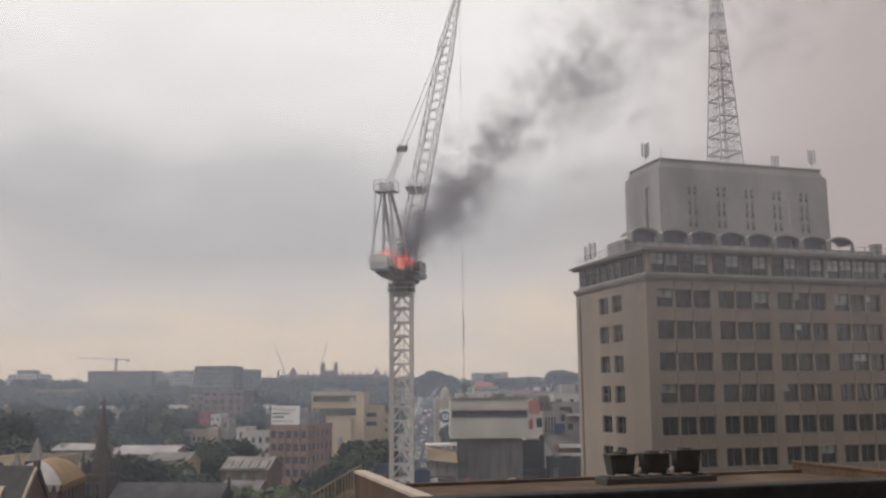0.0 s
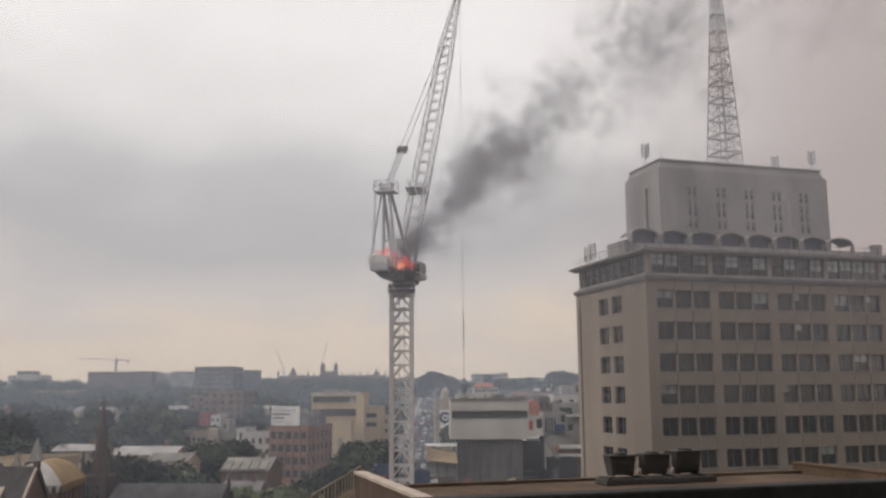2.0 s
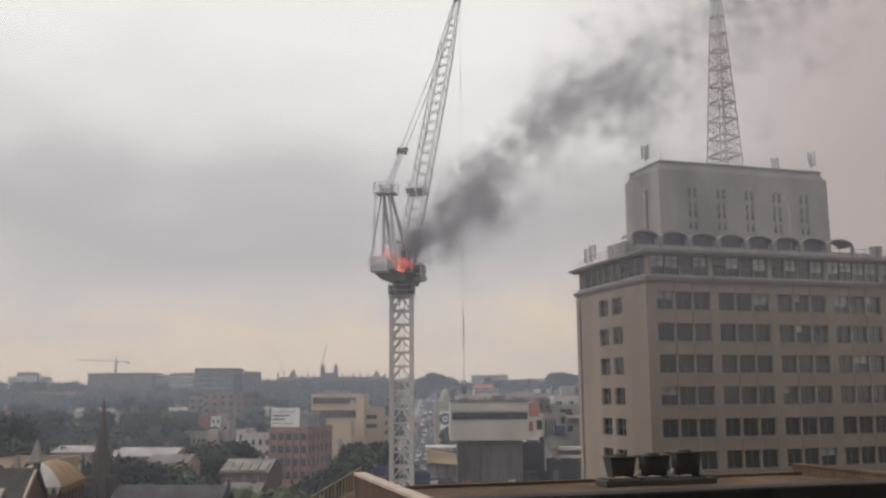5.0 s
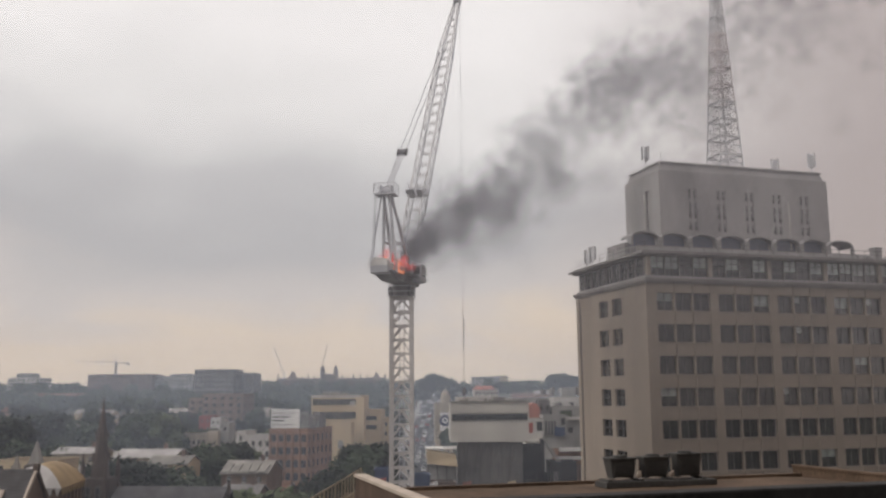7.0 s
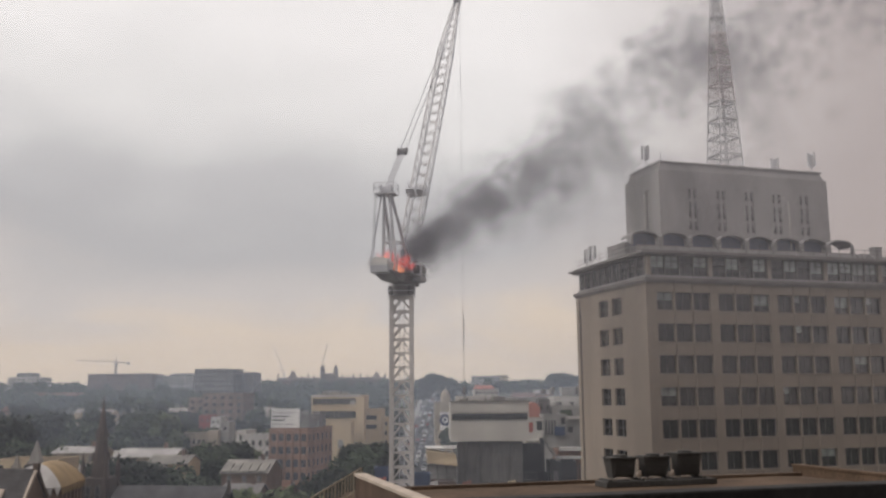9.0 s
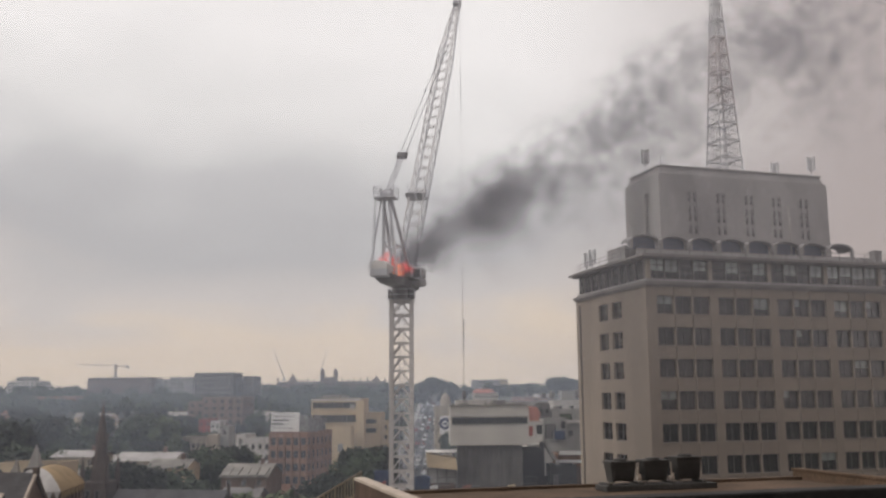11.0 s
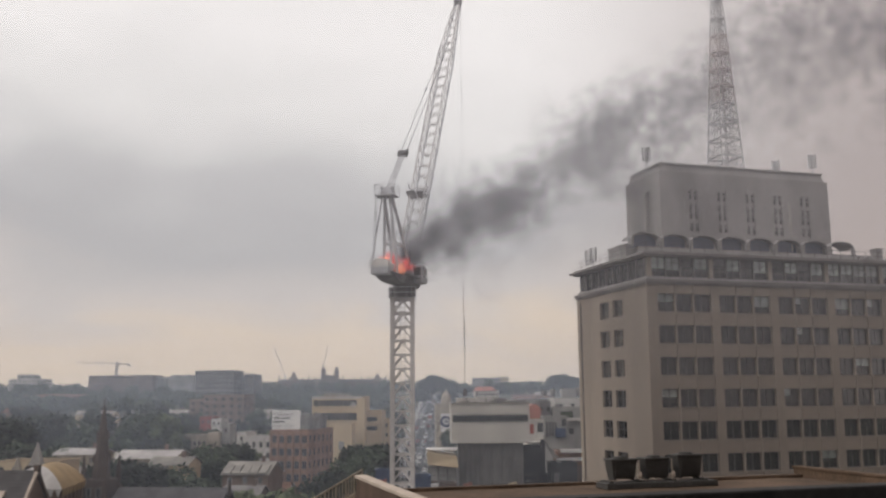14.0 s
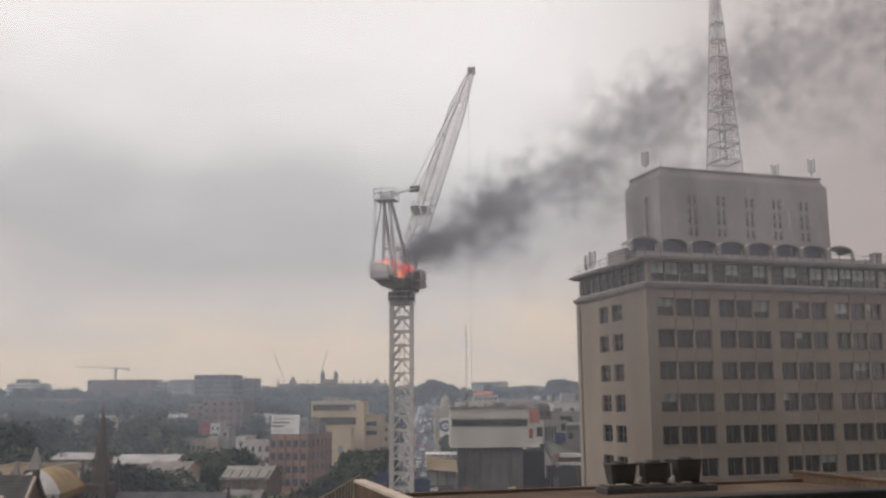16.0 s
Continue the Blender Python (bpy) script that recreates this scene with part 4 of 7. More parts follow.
def block(name, label, x, y, w, d, top, yaw=0.0, wall="white", floors=3, cols=4, scols=3, win=(1.6, 1.7), storey=3.4,
          frame_key="frame_grey", roof="tin_dark", base=None, parapet=0.5, first=0.9, left=True, right=True, win_cols=2, category="building"):
    """A flat-roofed building with openings on its front and sides; (x, y) is its front corner on the left as it faces -y."""
    z0 = rise(x, y) - 1.5 if base is None else base
    ob = thing(name, label, category, pose(x, y, z0, 0, 0, yaw))
    H = top - z0
    ww, wh = win

    def grid(length, n):
        out = []
        if n == 0:
            return out
        step = length / n
        for k in range(floors):
            v = H - parapet - first - wh - storey * k
            if v < 0.6:
                break
            for i in range(n):
                a = step * (i + 0.5) - ww / 2
                if ww < step - 0.05:
                    out.append((a, a + ww, v, v + wh))
        return out
    f, l, r = grid(w, cols), grid(d, scols if left else 0), grid(d, scols if right else 0)
    bm = bmesh.new()
    facade(bm, (0, 0, 0), (1, 0, 0), (0, -1, 0), w, H, f, 0.25)
    facade(bm, (0, d, 0), (0, -1, 0), (-1, 0, 0), d, H, l, 0.25)
    facade(bm, (w, 0, 0), (0, 1, 0), (1, 0, 0), d, H, r, 0.25)
    facade(bm, (w, d, 0), (-1, 0, 0), (0, 1, 0), w, H, [], 0.25)
    part("wall", bm, M[wall], ob)
    bm = bmesh.new()
    box(bm, 0.25, w - 0.25, 0.25, d - 0.25, H - parapet - 0.2, H - parapet)
    part("roof", bm, M[roof], ob)
    bm = bmesh.new()
    for a in ((-0.08, w + 0.08, -0.08, 0.25), (-0.08, w + 0.08, d - 0.25, d + 0.08), (-0.08, 0.25, 0.25, d - 0.25), (w - 0.25, w + 0.08, 0.25, d - 0.25)):
        box(bm, *a, H - 0.02, H + 0.14)
    part("coping", bm, M[wall], ob)
    fr, pn = shared_window(ww, wh, win_cols, 2, frame_key)
    for hs, place in ((f, lambda a, v: pose(a, 0.2, v)), (l, lambda a, v: pose(0.2, d - a, v, 0, 0, -90)), (r, lambda a, v: pose(w - 0.2, a, v, 0, 0, 90))):
        for a, b, v, _ in hs:
            wd = part("window", fr, None, ob, at=place(a, v))
            part("pane", pn, None, wd)
    return ob


def on(ob, name, material, boxes, label=""):
    """An extra part of a building made of plain masonry boxes in its own space."""
    bm = bmesh.new()
    for b in boxes:
        box(bm, *b)
    return part(name, bm, M[material], ob, label)


def town():
    # brick warehouse with a roof sign
    b = block("brick_warehouse", "five-storey orange brick warehouse with a white roof sign", -48.2, 258, 11.0, 20, 21.2, -13, "brick",
              6, 5, 6, (1.45, 2.0), 3.45, "frame_grey", "tin_dark", parapet=0.6)
    H = 21.2 + 1.5 - rise(-48, 258)
    on(b, "pilaster", "brick", [(i * 2.2 - 0.22, i * 2.2 + 0.22, -0.22, 0, 0, H - 0.3) for i in range(6)])
    on(b, "string_course", "brick_dark", [(-0.1, 11.1, -0.12, 0, H - 1.6, H - 1.4)])
    rb = on(b, "roof_room", "grey_wall", [(8.5, 10.9, 2, 9, H, H + 3.6), (6.2, 8.3, 6, 14, H, H + 2.6)])
    on(b, "roof_tank", "tin_dark", [(8.8, 10.4, 11, 13, H, H + 4.4), (9.3, 10.0, 14, 17, H, H + 3.4)])
    on(b, "roof_hoarding", "grey_wall", [(8.6, 10.9, 0.3, 0.5, H + 0.3, H + 4.6)])
    on(b, "hoarding_stain", "frame_grey", [(8.7 + 0.55 * i, 8.95 + 0.55 * i, 0.24, 0.3, H + 0.8 + 0.7 * (i % 3), H + 3.2 + 0.35 * ((i * 7) % 4)) for i in range(4)])
    bm = bmesh.new()
    rj = random.Random(12)
    for k in range(9):
        x = 8.6 + 0.55 * k
        beam(bm, (x, 0.9, H), (x + rj.uniform(-0.4, 0.4), 1.2, H + rj.uniform(3.0, 5.2)), 0.1)
        box(bm, x - 0.1, x + 0.4, 0.7, 1.3, H + 0.8 + rj.uniform(0, 3), H + 1.5 + rj.uniform(0, 3))
    for z in (1.4, 2.8, 4.1):
        beam(bm, (8.4, 0.8, H + z), (13.2, 0.8, H + z), 0.09)
    part("roof_steelwork", bm, M["tin_dark"], b, "tangle of old roof steelwork and ducts")
    s = thing("roof_sign", "white billboard with dark lines of lettering on steel posts", "sign", b.matrix_world @ pose(0.1, 0.4, H))
    bm = bmesh.new()
    soft_box(bm, 0, 8.3, 0, 0.3, 0.15, 5.35, 0.05)
    part("board", bm, M["sign_white"], s)
    bm = bmesh.new()
    for k in range(5):
        beam(bm, (0.4 + 1.9 * k, 0.45, 0), (0.4 + 1.9 * k, 0.45, 5), 0.08)
        beam(bm, (0.4 + 1.9 * k, 0.45, 4.2), (0.4 + 1.9 * k, 2.4, 0), 0.06)
    part("support", bm, M["frame_grey"], s)
    for txt, z, size in (("The University of", 4.0, 0.95),):
        c = bpy.data.curves.new("lettering", "FONT")
        c.body, c.size, c.extrude = txt, size, 0.02
        o = new("lettering", c)
        dg = bpy.context.evaluated_depsgraph_get()
        me = bpy.data.meshes.new_from_object(o.evaluated_get(dg))
        bpy.data.objects.remove(o)
        me.materials.append(M["sign_ink"])
        l = part("lettering", me, None, s, "dark lettering", at=pose(0.45, -0.03, z, 90))
    on(s, "name_line", "sign_ink", [(0.45, 2.5, -0.03, 0, 3.0, 3.45), (2.8, 5.4, -0.03, 0, 3.0, 3.45), (0.45, 3.9, -0.03, 0, 2.0, 2.45)])
    on(s, "small_print", "sign_ink", [(0.45, 1.6, -0.03, 0, 1.0, 1.18), (1.8, 3.1, -0.03, 0, 1.0, 1.18), (3.4, 4.8, -0.03, 0, 1.0, 1.18), (5.0, 6.6, -0.03, 0, 1.0, 1.18)])
    # cream offices behind
    c = block("cream_offices", "stepped cream office building with dark window bands", -47.2, 330, 17.6, 22, 30.2, -3, "cream", 1, 0, 0, base=4)
    on(c, "window_band", "dark_glass", [(0.6, 16.0, -0.05, 0.2, 22.9, 25.0), (0.6, 16.0, -0.05, 0.2, 18.0, 20.6)])
    on(c, "band_sill", "cream", [(0.4, 16.2, -0.3, 0, 22.6, 22.9), (0.4, 16.2, -0.3, 0, 17.7, 18.0), (0.4, 16.2, -0.3, 0, 25.0, 25.3), (0.4, 16.2, -0.3, 0, 20.6, 20.9)])
    on(c, "parapet_band", "white", [(-0.1, 17.7, -0.15, 0, 25.5, 26.3)])
    on(c, "roof_sign_panel", "grey_wall", [(13.8, 15.6, -0.2, -0.05, 22.4, 24.2)])
    on(c, "lift_tower", "cream", [(16.2, 19.0, -0.6, 6, 0, 25.6)])
    on(c, "mullion", "frame_light", [(1 + 1.46 * i, 1.08 + 1.46 * i, -0.1, 0, z, z + 2.3) for i in range(1, 10) for z in (22.9, 18.2)])
    on(c, "roof_plant", "tin", [(3, 9, 6, 12, 26.0, 27.6), (10.5, 12.4, 4, 8, 26.0, 27.2)])
    c2 = block("cream_annexe", "low cream annexe with curved window bands", -29.2, 334, 6.6, 12, 25.2, -3, "cream", 1, 0, 0, base=4)
    on(c2, "window_band", "dark_glass", [(0.4, 5.0, -0.05, 0.1, 17.4, 18.9), (0.4, 5.0, -0.05, 0.1, 14.2, 15.7)])
    on(c2, "balcony", "cream", [(0.2, 5.3, -0.9, 0, 16.2, 17.3), (0.2, 5.3, -0.9, 0, 19.0, 20.0)])
    block("cream_annexe", "low cream annexe beside the street trees", -24.4, 338, 4.4, 14, 22.0, -3, "cream", 3, 2, 2, (0.9, 1.4), base=4)
    c3 = block("cream_shed", "plain cream wall of a lower building", -40.8, 318, 9.0, 8, 21.0, -3, "cream", 1, 0, 0, base=3)
    on(c3, "vent_panel", "grey_wall", [(4.6, 6.4, -0.06, 0, 9.5, 12.2), (5.2, 6.0, -0.06, 0, 5.5, 8.4)])
    # white building over a hoarding by the street
    w = block("white_showroom", "white upper storeys with one dark window band above grey mesh hoarding", 1.2, 180, 15.2, 16, 28.6, 0.8, "white", 1, 0, 0, base=21.1)
    on(w, "window_band", "dark_glass", [(0.35, 14.9, -0.03, 0.2, 4.1, 5.25)])
    on(w, "band_frame", "frame_grey", [(0.3, 14.95, -0.07, -0.03, 3.9, 4.0), (0.3, 14.95, -0.07, -0.03, 5.35, 5.45)] +
       [(0.3 + 1.62 * i, 0.36 + 1.62 * i, -0.07, -0.03, 4.0, 5.35) for i in range(10)])
    on(w, "roof_edge", "tin", [(-0.15, 15.35, -0.2, 0.3, 7.45, 7.75)])
    on(w, "roof_plant", "tin_dark", [(3, 3.6, 2, 3, 7.6, 8.2), (6.8, 7.2, 2, 3, 7.6, 8.3), (10.2, 10.6, 1, 2, 7.6, 8.0), (12.5, 14.5, 3, 6, 7.6, 8.1)])
    on(w, "roof_pavilion", "white", [(1.2, 8.2, 5, 11, 7.6, 8.6)])
    on(w, "roof_machine", "eave", [(8.6, 11.2, 6, 9, 7.6, 8.5)])
    h = thing("hoarding", "grey construction mesh screen hung on scaffold poles", "hoarding", pose(2.5, 181, 0, 0, 0, 0.8))
    bm = bmesh.new()
    rnd = random.Random(3)
    cols, rows = 24, 20
    g = [[bm.verts.new((12.6 * i / cols, 0.12 * rnd.random() + (0.1 if i % 4 == 0 else 0), 21.1 * j / rows)) for i in range(cols + 1)] for j in range(rows + 1)]
    for j in range(rows):
        for i in range(cols):
            bm.faces.new((g[j][i], g[j][i + 1], g[j + 1][i + 1], g[j + 1][i]))
    part("mesh_screen", bm, M["screen"], h)
    for i in range(7):
        bm = bmesh.new()
        beam(bm, (2.1 * i, -0.08, 0), (2.1 * i, -0.08, 21.1), 0.04, 6)
        part("scaffold_pole", bm, M["frame_grey"], h)
    for z in (10, 13, 16, 19):
        bm = bmesh.new()
        beam(bm, (0, -0.08, z), (12.6, -0.08, z), 0.04, 6)
        part("ledger", bm, M["frame_grey"], h)
    bm = bmesh.new()
    box(bm, 0.3, 12.3, 0.6, 14, 0, 21.0)
    part("core", bm, M["grey_wall"], h)
    # cream awning building and site huts before it
    a = thing("street_shelter", "cream curved canopy roof on steel posts", "canopy", pose(-3.4, 176, 0, 0, 0, 2))
    bm = bmesh.new()
    hexa(bm, [(0.2, 0, 17.4), (5.9, 0, 16.8), (5.9, 8, 16.8), (0.2, 8, 17.4), (0, 0, 19.7), (5.6, 0.4, 18.8), (5.6, 8, 18.8), (0, 8, 19.7)])
    part("canopy", bm, M["cream"], a)
    bm = bmesh.new()
    box(bm, -0.1, 5.8, 2, 8.1, 19.9, 20.1), box(bm, 3.3, 5.8, -0.3, 0.1, 20.4, 20.6)
    part("canopy_edge", bm, M["sign_white"], a)
    for i in range(4):
        bm = bmesh.new()
        beam(bm, (0.3 + 1.75 * i, 0.2, 0), (0.3 + 1.75 * i, 0.2, 17.2), 0.1)
        part("post", bm, M["frame_grey"], a)
    bm = bmesh.new()
    box(bm, 0.2, 5.8, 1.2, 7.5, 0, 17.0)
    part("wall", bm, M["grey_wall"], a)
    s1 = block("site_hut", "stacked site sheds with brown cladding", -5.3, 172, 7.3, 5, 14.2, 2, "brick_dark", 1, 0, 0, base=0)
    on(s1, "door", "frame_grey", [(1.2, 2.2, -0.04, 0, 12.0, 13.8), (5, 6, -0.04, 0, 12.0, 13.8)])
    block("site_hut", "blue site shed beside the crane mast", -4.9, 150, 2.6, 4, 17.4, 2, "blue", 1, 0, 0, base=0)
    block("site_hut", "blue hoarding panel by the stair", -11.2, 150, 2.8, 4, 18.4, 2, "blue", 1, 0, 0, base=0)
    block("site_hut", "red shed among the hoardings", -12.2, 148, 2.9, 3, 17.0, 2, "red", 1, 0, 0, base=0)
    # buildings between the showroom and the office block
    sr = block("shop_row", "pale rendered shop with a dark red door and a window", 19.8, 225, 4.4, 10, 24.4, 1, "white", 1, 0, 0, base=2)
    on(sr, "door", "red", [(0.4, 1.6, -0.05, 0, 19.0, 21.3)], "dark red door")
    on(sr, "window_band", "dark_glass", [(2.5, 3.9, -0.05, 0, 19.4, 21.6)])
    on(sr, "awning", "sign_white", [(-0.1, 4.3, -1.2, 0, 17.0, 17.2)], "white awning")
    rr = block("red_roofed_shop", "small shop with a curved red upper wall", 20.6, 232, 3.4, 8, 26.6, 1, "pink", 1, 0, 0, base=2)
    bm = bmesh.new()
    beam(bm, (1.7, 0.0, 24.4), (1.7, 8.0, 24.4), 1.6, 16)
    part("barrel_roof", bm, M["pink"], rr, "red barrel roof")
    f = block("flat_row", "pale flats with barred stair windows", 23.9, 224, 5.6, 12, 25.0, 1, "grey_wall", 1, 0, 0, base=2)
    on(f, "stair_window", "dark_glass", [(0.2, 3.0, -0.04, 0.0, 18.4, 21.8)])
    on(f, "fin", "grey_wall", [(0.1 + 0.7 * i, 0.35 + 0.7 * i, -0.35, -0.04, 18.2, 22.0) for i in range(5)])
    on(f, "service_box", "blue", [(2.6, 4.9, -1.6, -0.05, 18.2, 20.3)], "blue-grey container")
    on(f, "window_band", "dark_glass", [(4.2, 5.2, -0.05, 0.0, 20.8, 22.4)])
    g = block("flat_row", "grey flats with planted terraces", 27.8, 240, 9.5, 12, 27.0, 1, "grey_wall", 2, 3, 2, (1.3, 1.5), base=2, first=1.4)
    on(g, "terrace_hedge", "leaf", [(2.0, 5.0, -0.9, -0.3, 22.6, 24.0)], "green terrace hedge")
    on(g, "terrace", "white", [(0.2, 9.0, -1.2, -0.05, 21.6, 22.4)])
    g2 = block("flat_row", "white flats with roof plant", 31.0, 262, 10, 12, 29.2, 1, "white", 2, 3, 2, (1.3, 1.4), base=2)
    on(g2, "lift_tower", "grey_wall", [(2.4, 6.4, 1, 5, 27.2, 30.0)])
    block("flat_row", "low pale building behind the shops", 23.5, 285, 9, 12, 29.0, 1, "grey_wall", 1, 3, 2, (1.3, 1.4), base=2)
    block("flat_row", "grey box of plant above the shops", 24.4, 240, 3.0, 6, 28.6, 1, "slab_wall", 1, 2, 0, (0.8, 1.2), base=2)
    block("dark_shed", "dark corrugated shed below the shops", 15.3, 188, 4.4, 8, 19.8, 2, "shed_dark", 1, 0, 0, base=0)
    d1 = block("dark_shed", "low dark shed beside the stair", 20.7, 184, 5.2, 6, 16.9, 1, "shed_dark", 1, 0, 0, base=0)
    on(d1, "door", "frame_grey", [(0.6, 1.6, -0.04, 0, 13.0, 15.2)])
    lt = block("low_terrace", "low brick terrace with white awnings", 24.0, 198, 6.5, 8, 18.2, 1, "brick", 1, 0, 0, base=0)
    on(lt, "awning", "sign_white", [(0.3, 6.6, -1.5, 0, 18.2, 18.9), (-0.6, 6.4, -2.8, -1.6, 16.6, 17.2)], "white awning")
    block("low_terrace", "white parapet over a brown brick base", 25.0, 188, 5.5, 5, 15.8, 1, "brick_dark", 1, 0, 0, base=0)
    st = thing("outside_stair", "grey outside stair with a sloping handrail", "stairs", pose(19.9, 188, 0))
    bm = bmesh.new()
    for k in range(16):
        box(bm, 0.25 * k, 0.25 * k + 0.3, 0, 1.6, 21.4 - 0.42 * (k + 1), 21.4 - 0.42 * k)
    part("step_flight", bm, M["grey_wall"], st)
    bm = bmesh.new()
    for y in (0.0, 1.6):
        beam(bm, (0, y, 22.2), (4.2, y, 15.4), 0.06)
        for k in range(8):
            beam(bm, (0.6 * k, y, 21.2 - 0.97 * k), (0.6 * k, y, 22.2 - 0.97 * k), 0.03)
    part("stair_balustrade", bm, M["grey_wall"], st)
    bm = bmesh.new()
    box(bm, 0, 4.5, 0.3, 1.3, 0, 14.6), box(bm, -0.6, 0.2, 0.2, 1.4, 0, 21.3)
    part("support_wall", bm, M["shed_dark"], st)
    # domed shop with a roundel
    d = block("domed_arcade", "pale arcade building with a corner dome and a round sign", -3.8, 400, 7.4, 16, 26.8, 3, "stone_pale", 3, 0, 3, (1.2, 2.0), base=2)
    bm = bmesh.new()
    beam(bm, (4.6, 3, 24.0), (4.6, 3, 27.2), 2.2, 16)
    prev = None
    for k in range(9):
        r, z = 2.1 * math.cos(k / 8 * 1.5), 27.2 + 3.0 * math.sin(k / 8 * 1.5)
        cur = [bm.verts.new((4.6 + r * math.cos(t * math.pi / 8), 3 + r * math.sin(t * math.pi / 8), z)) for t in range(16)]
        if prev:
            for i in range(16):
                bm.faces.new((prev[i], prev[(i + 1) % 16], cur[(i + 1) % 16], cur[i]))
        prev = cur
    beam(bm, (4.6, 3, 30.0), (4.6, 3, 31.6), 0.2, 8)
    part("dome", bm, M["stone_pale"], d, "pale ribbed dome")
    on(d, "sign_panel", "sign_white", [(2.0, 6.8, -0.3, 0, 13.0, 20.8)])
    bm = bmesh.new()
    beam(bm, (4.2, -0.35, 17.4), (4.2, -0.3, 17.4), 2.5, 24)
    r1 = part("roundel", bm, M["sign_blue"], d, "navy roundel")
    bm = bmesh.new()
    beam(bm, (4.2, -0.42, 17.4), (4.2, -0.36, 17.4), 1.3, 24)
    part("roundel_ring", bm, M["sign_white"], r1)
    bm = bmesh.new()
    beam(bm, (4.2, -0.48, 17.4), (4.2, -0.43, 17.4), 0.65, 16)
    part("roundel_heart", bm, M["sign_blue"], r1)
    # left middle distance
    wh = block("white_hall", "long low pale rendered building with small dark windows", -99.7, 330, 15.2, 12, 17.0, 4, "stone_pale", 1, 9, 2, (0.95, 1.5), roof="tin", base=1, first=1.6)
    on(wh, "side_wing", "stone_pale", [(15.2, 19.0, 2, 10, 0, 16.9)])
    block("white_hall", "small grey house beside the pale hall", -81.0, 338, 3.0, 10, 20.6, 0, "grey_wall", 1, 1, 2, (0.9, 1.4), roof="tin", base=1)
    tr = block("white_terrace", "white two-storey terrace with arched openings", -62.6, 290, 8.8, 10, 18.2, -4, "white", 2, 4, 2, (0.95, 1.7), 3.3, roof="tin", base=1, first=1.2)
    on(tr, "string_course", "white", [(-0.1, 8.9, -0.15, 0, 13.4, 13.7), (-0.1, 8.9, -0.15, 0, 16.5, 16.8)])
    block("white_terrace", "narrow white terrace with a sloping tin roof", -67.4, 302, 3.2, 10, 19.0, -8, "white", 1, 1, 2, (0.9, 1.6), 3.2, roof="tin", base=1)
    block("brown_flats", "brown brick apartment block with a pale roof", -117.2, 450, 20.4, 16, 31.6, -8, "brick_dark", 4, 5, 3, (1.8, 1.5), 3.3, roof="tin", base=8)
    block("brown_flats", "darker wing of the brick flats", -129.5, 470, 13, 14, 29.6, -8, "brick_dark", 3, 3, 3, (1.8, 1.5), 3.3, roof="tin", base=8)
    block("red_house", "narrow red house among trees", -108.0, 410, 5.4, 8, 21.8, -8, "red", 2, 2, 1, (0.9, 1.4), base=4)
    block("red_house", "pale house beside the red one", -102.4, 408, 4.4, 8, 21.0, -8, "white", 2, 2, 1, (0.9, 1.4), base=4)
    block("slab_tower", "dark grey slab building on the ridge", -189, 700, 30.0, 24, 50.6, -6, "slab_wall", 5, 9, 4, (2.2, 1.5), 3.6, base=22)
    block("slab_tower", "stepped wing of the slab building", -159.5, 704, 6, 20, 46.5, -6, "slab_wall", 4, 2, 4, (1.8, 1.5), 3.6, base=22)
    block("slab_tower", "stepped wing of the slab building", -153, 706, 7.6, 20, 48.0, -6, "slab_wall", 4, 2, 4, (1.8, 1.5), 3.6, base=22)
    bm = bmesh.new()
    block("long_campus_block", "long low grey brick campus block with a pale top", -347, 900, 64, 30, 52.4, -5, "brick_dark", 4, 14, 5, (3.2, 1.6), 3.7, roof="tin", base=24)
    block("campus_block", "grey campus block with roof plant", -283, 905, 40, 30, 50.4, -4, "grey_wall", 4, 9, 5, (2.6, 1.6), 3.7, base=24)
    block("campus_block", "grey campus block with clustered chimneys", -258, 870, 22, 20, 51.6, -4, "grey_wall", 4, 6, 5, (2.0, 1.6), 3.7, base=24)
    block("white_flats", "pale stepped apartment block on the ridge", -425, 900, 34, 20, 49.6, -8, "white", 5, 7, 4, (2.4, 1.4), 3.2, base=24)
    block("white_flats", "upper storeys of the pale apartment block", -419, 905, 16, 14, 54.0, -8, "grey_wall", 2, 4, 3, (2.0, 1.4), 3.2, base=40)
    block("long_brick_house", "long red brick house with a pale roof edge", -345, 760, 46, 16, 33.8, -8, "brick", 2, 12, 3, (1.6, 1.6), 3.3, roof="tin", base=22)
    block("ridge_block", "low pale block on the wooded ridge", 26, 860, 26, 20, 47.0, 0, "grey_wall", 2, 8, 3, (1.8, 1.4), 3.3, base=28)
    block("ridge_block", "small cream block on the wooded ridge", 50, 865, 10, 12, 48.0, 0, "cream", 2, 3, 3, (1.6, 1.4), 3.3, base=28)
    ph = block("pink_hotel", "white low hotel with a terracotta tiled roof before the ridge", 17.0, 520, 13.4, 16, 33.0, 1, "white", 2, 6, 3, (1.2, 1.2), 3.0, roof="tile_roof", base=10)
    bm = bmesh.new()
    hexa(bm, [(-0.5, -0.5, 23.1), (11.5, -0.5, 23.1), (11.5, 14, 23.1), (-0.5, 14, 23.1), (1.2, 3, 25.3), (10.0, 3, 25.3), (10.0, 10, 25.3), (1.2, 10, 25.3)])
    part("tiled_roof", bm, M["pink"], ph, "terracotta hipped roof")
    block("far_shop", "pale low roofs along the main street", 6, 330, 24, 20, 28.6, 1, "white", 1, 8, 3, (1.6, 1.4), roof="tin", base=4)
    site_fence()
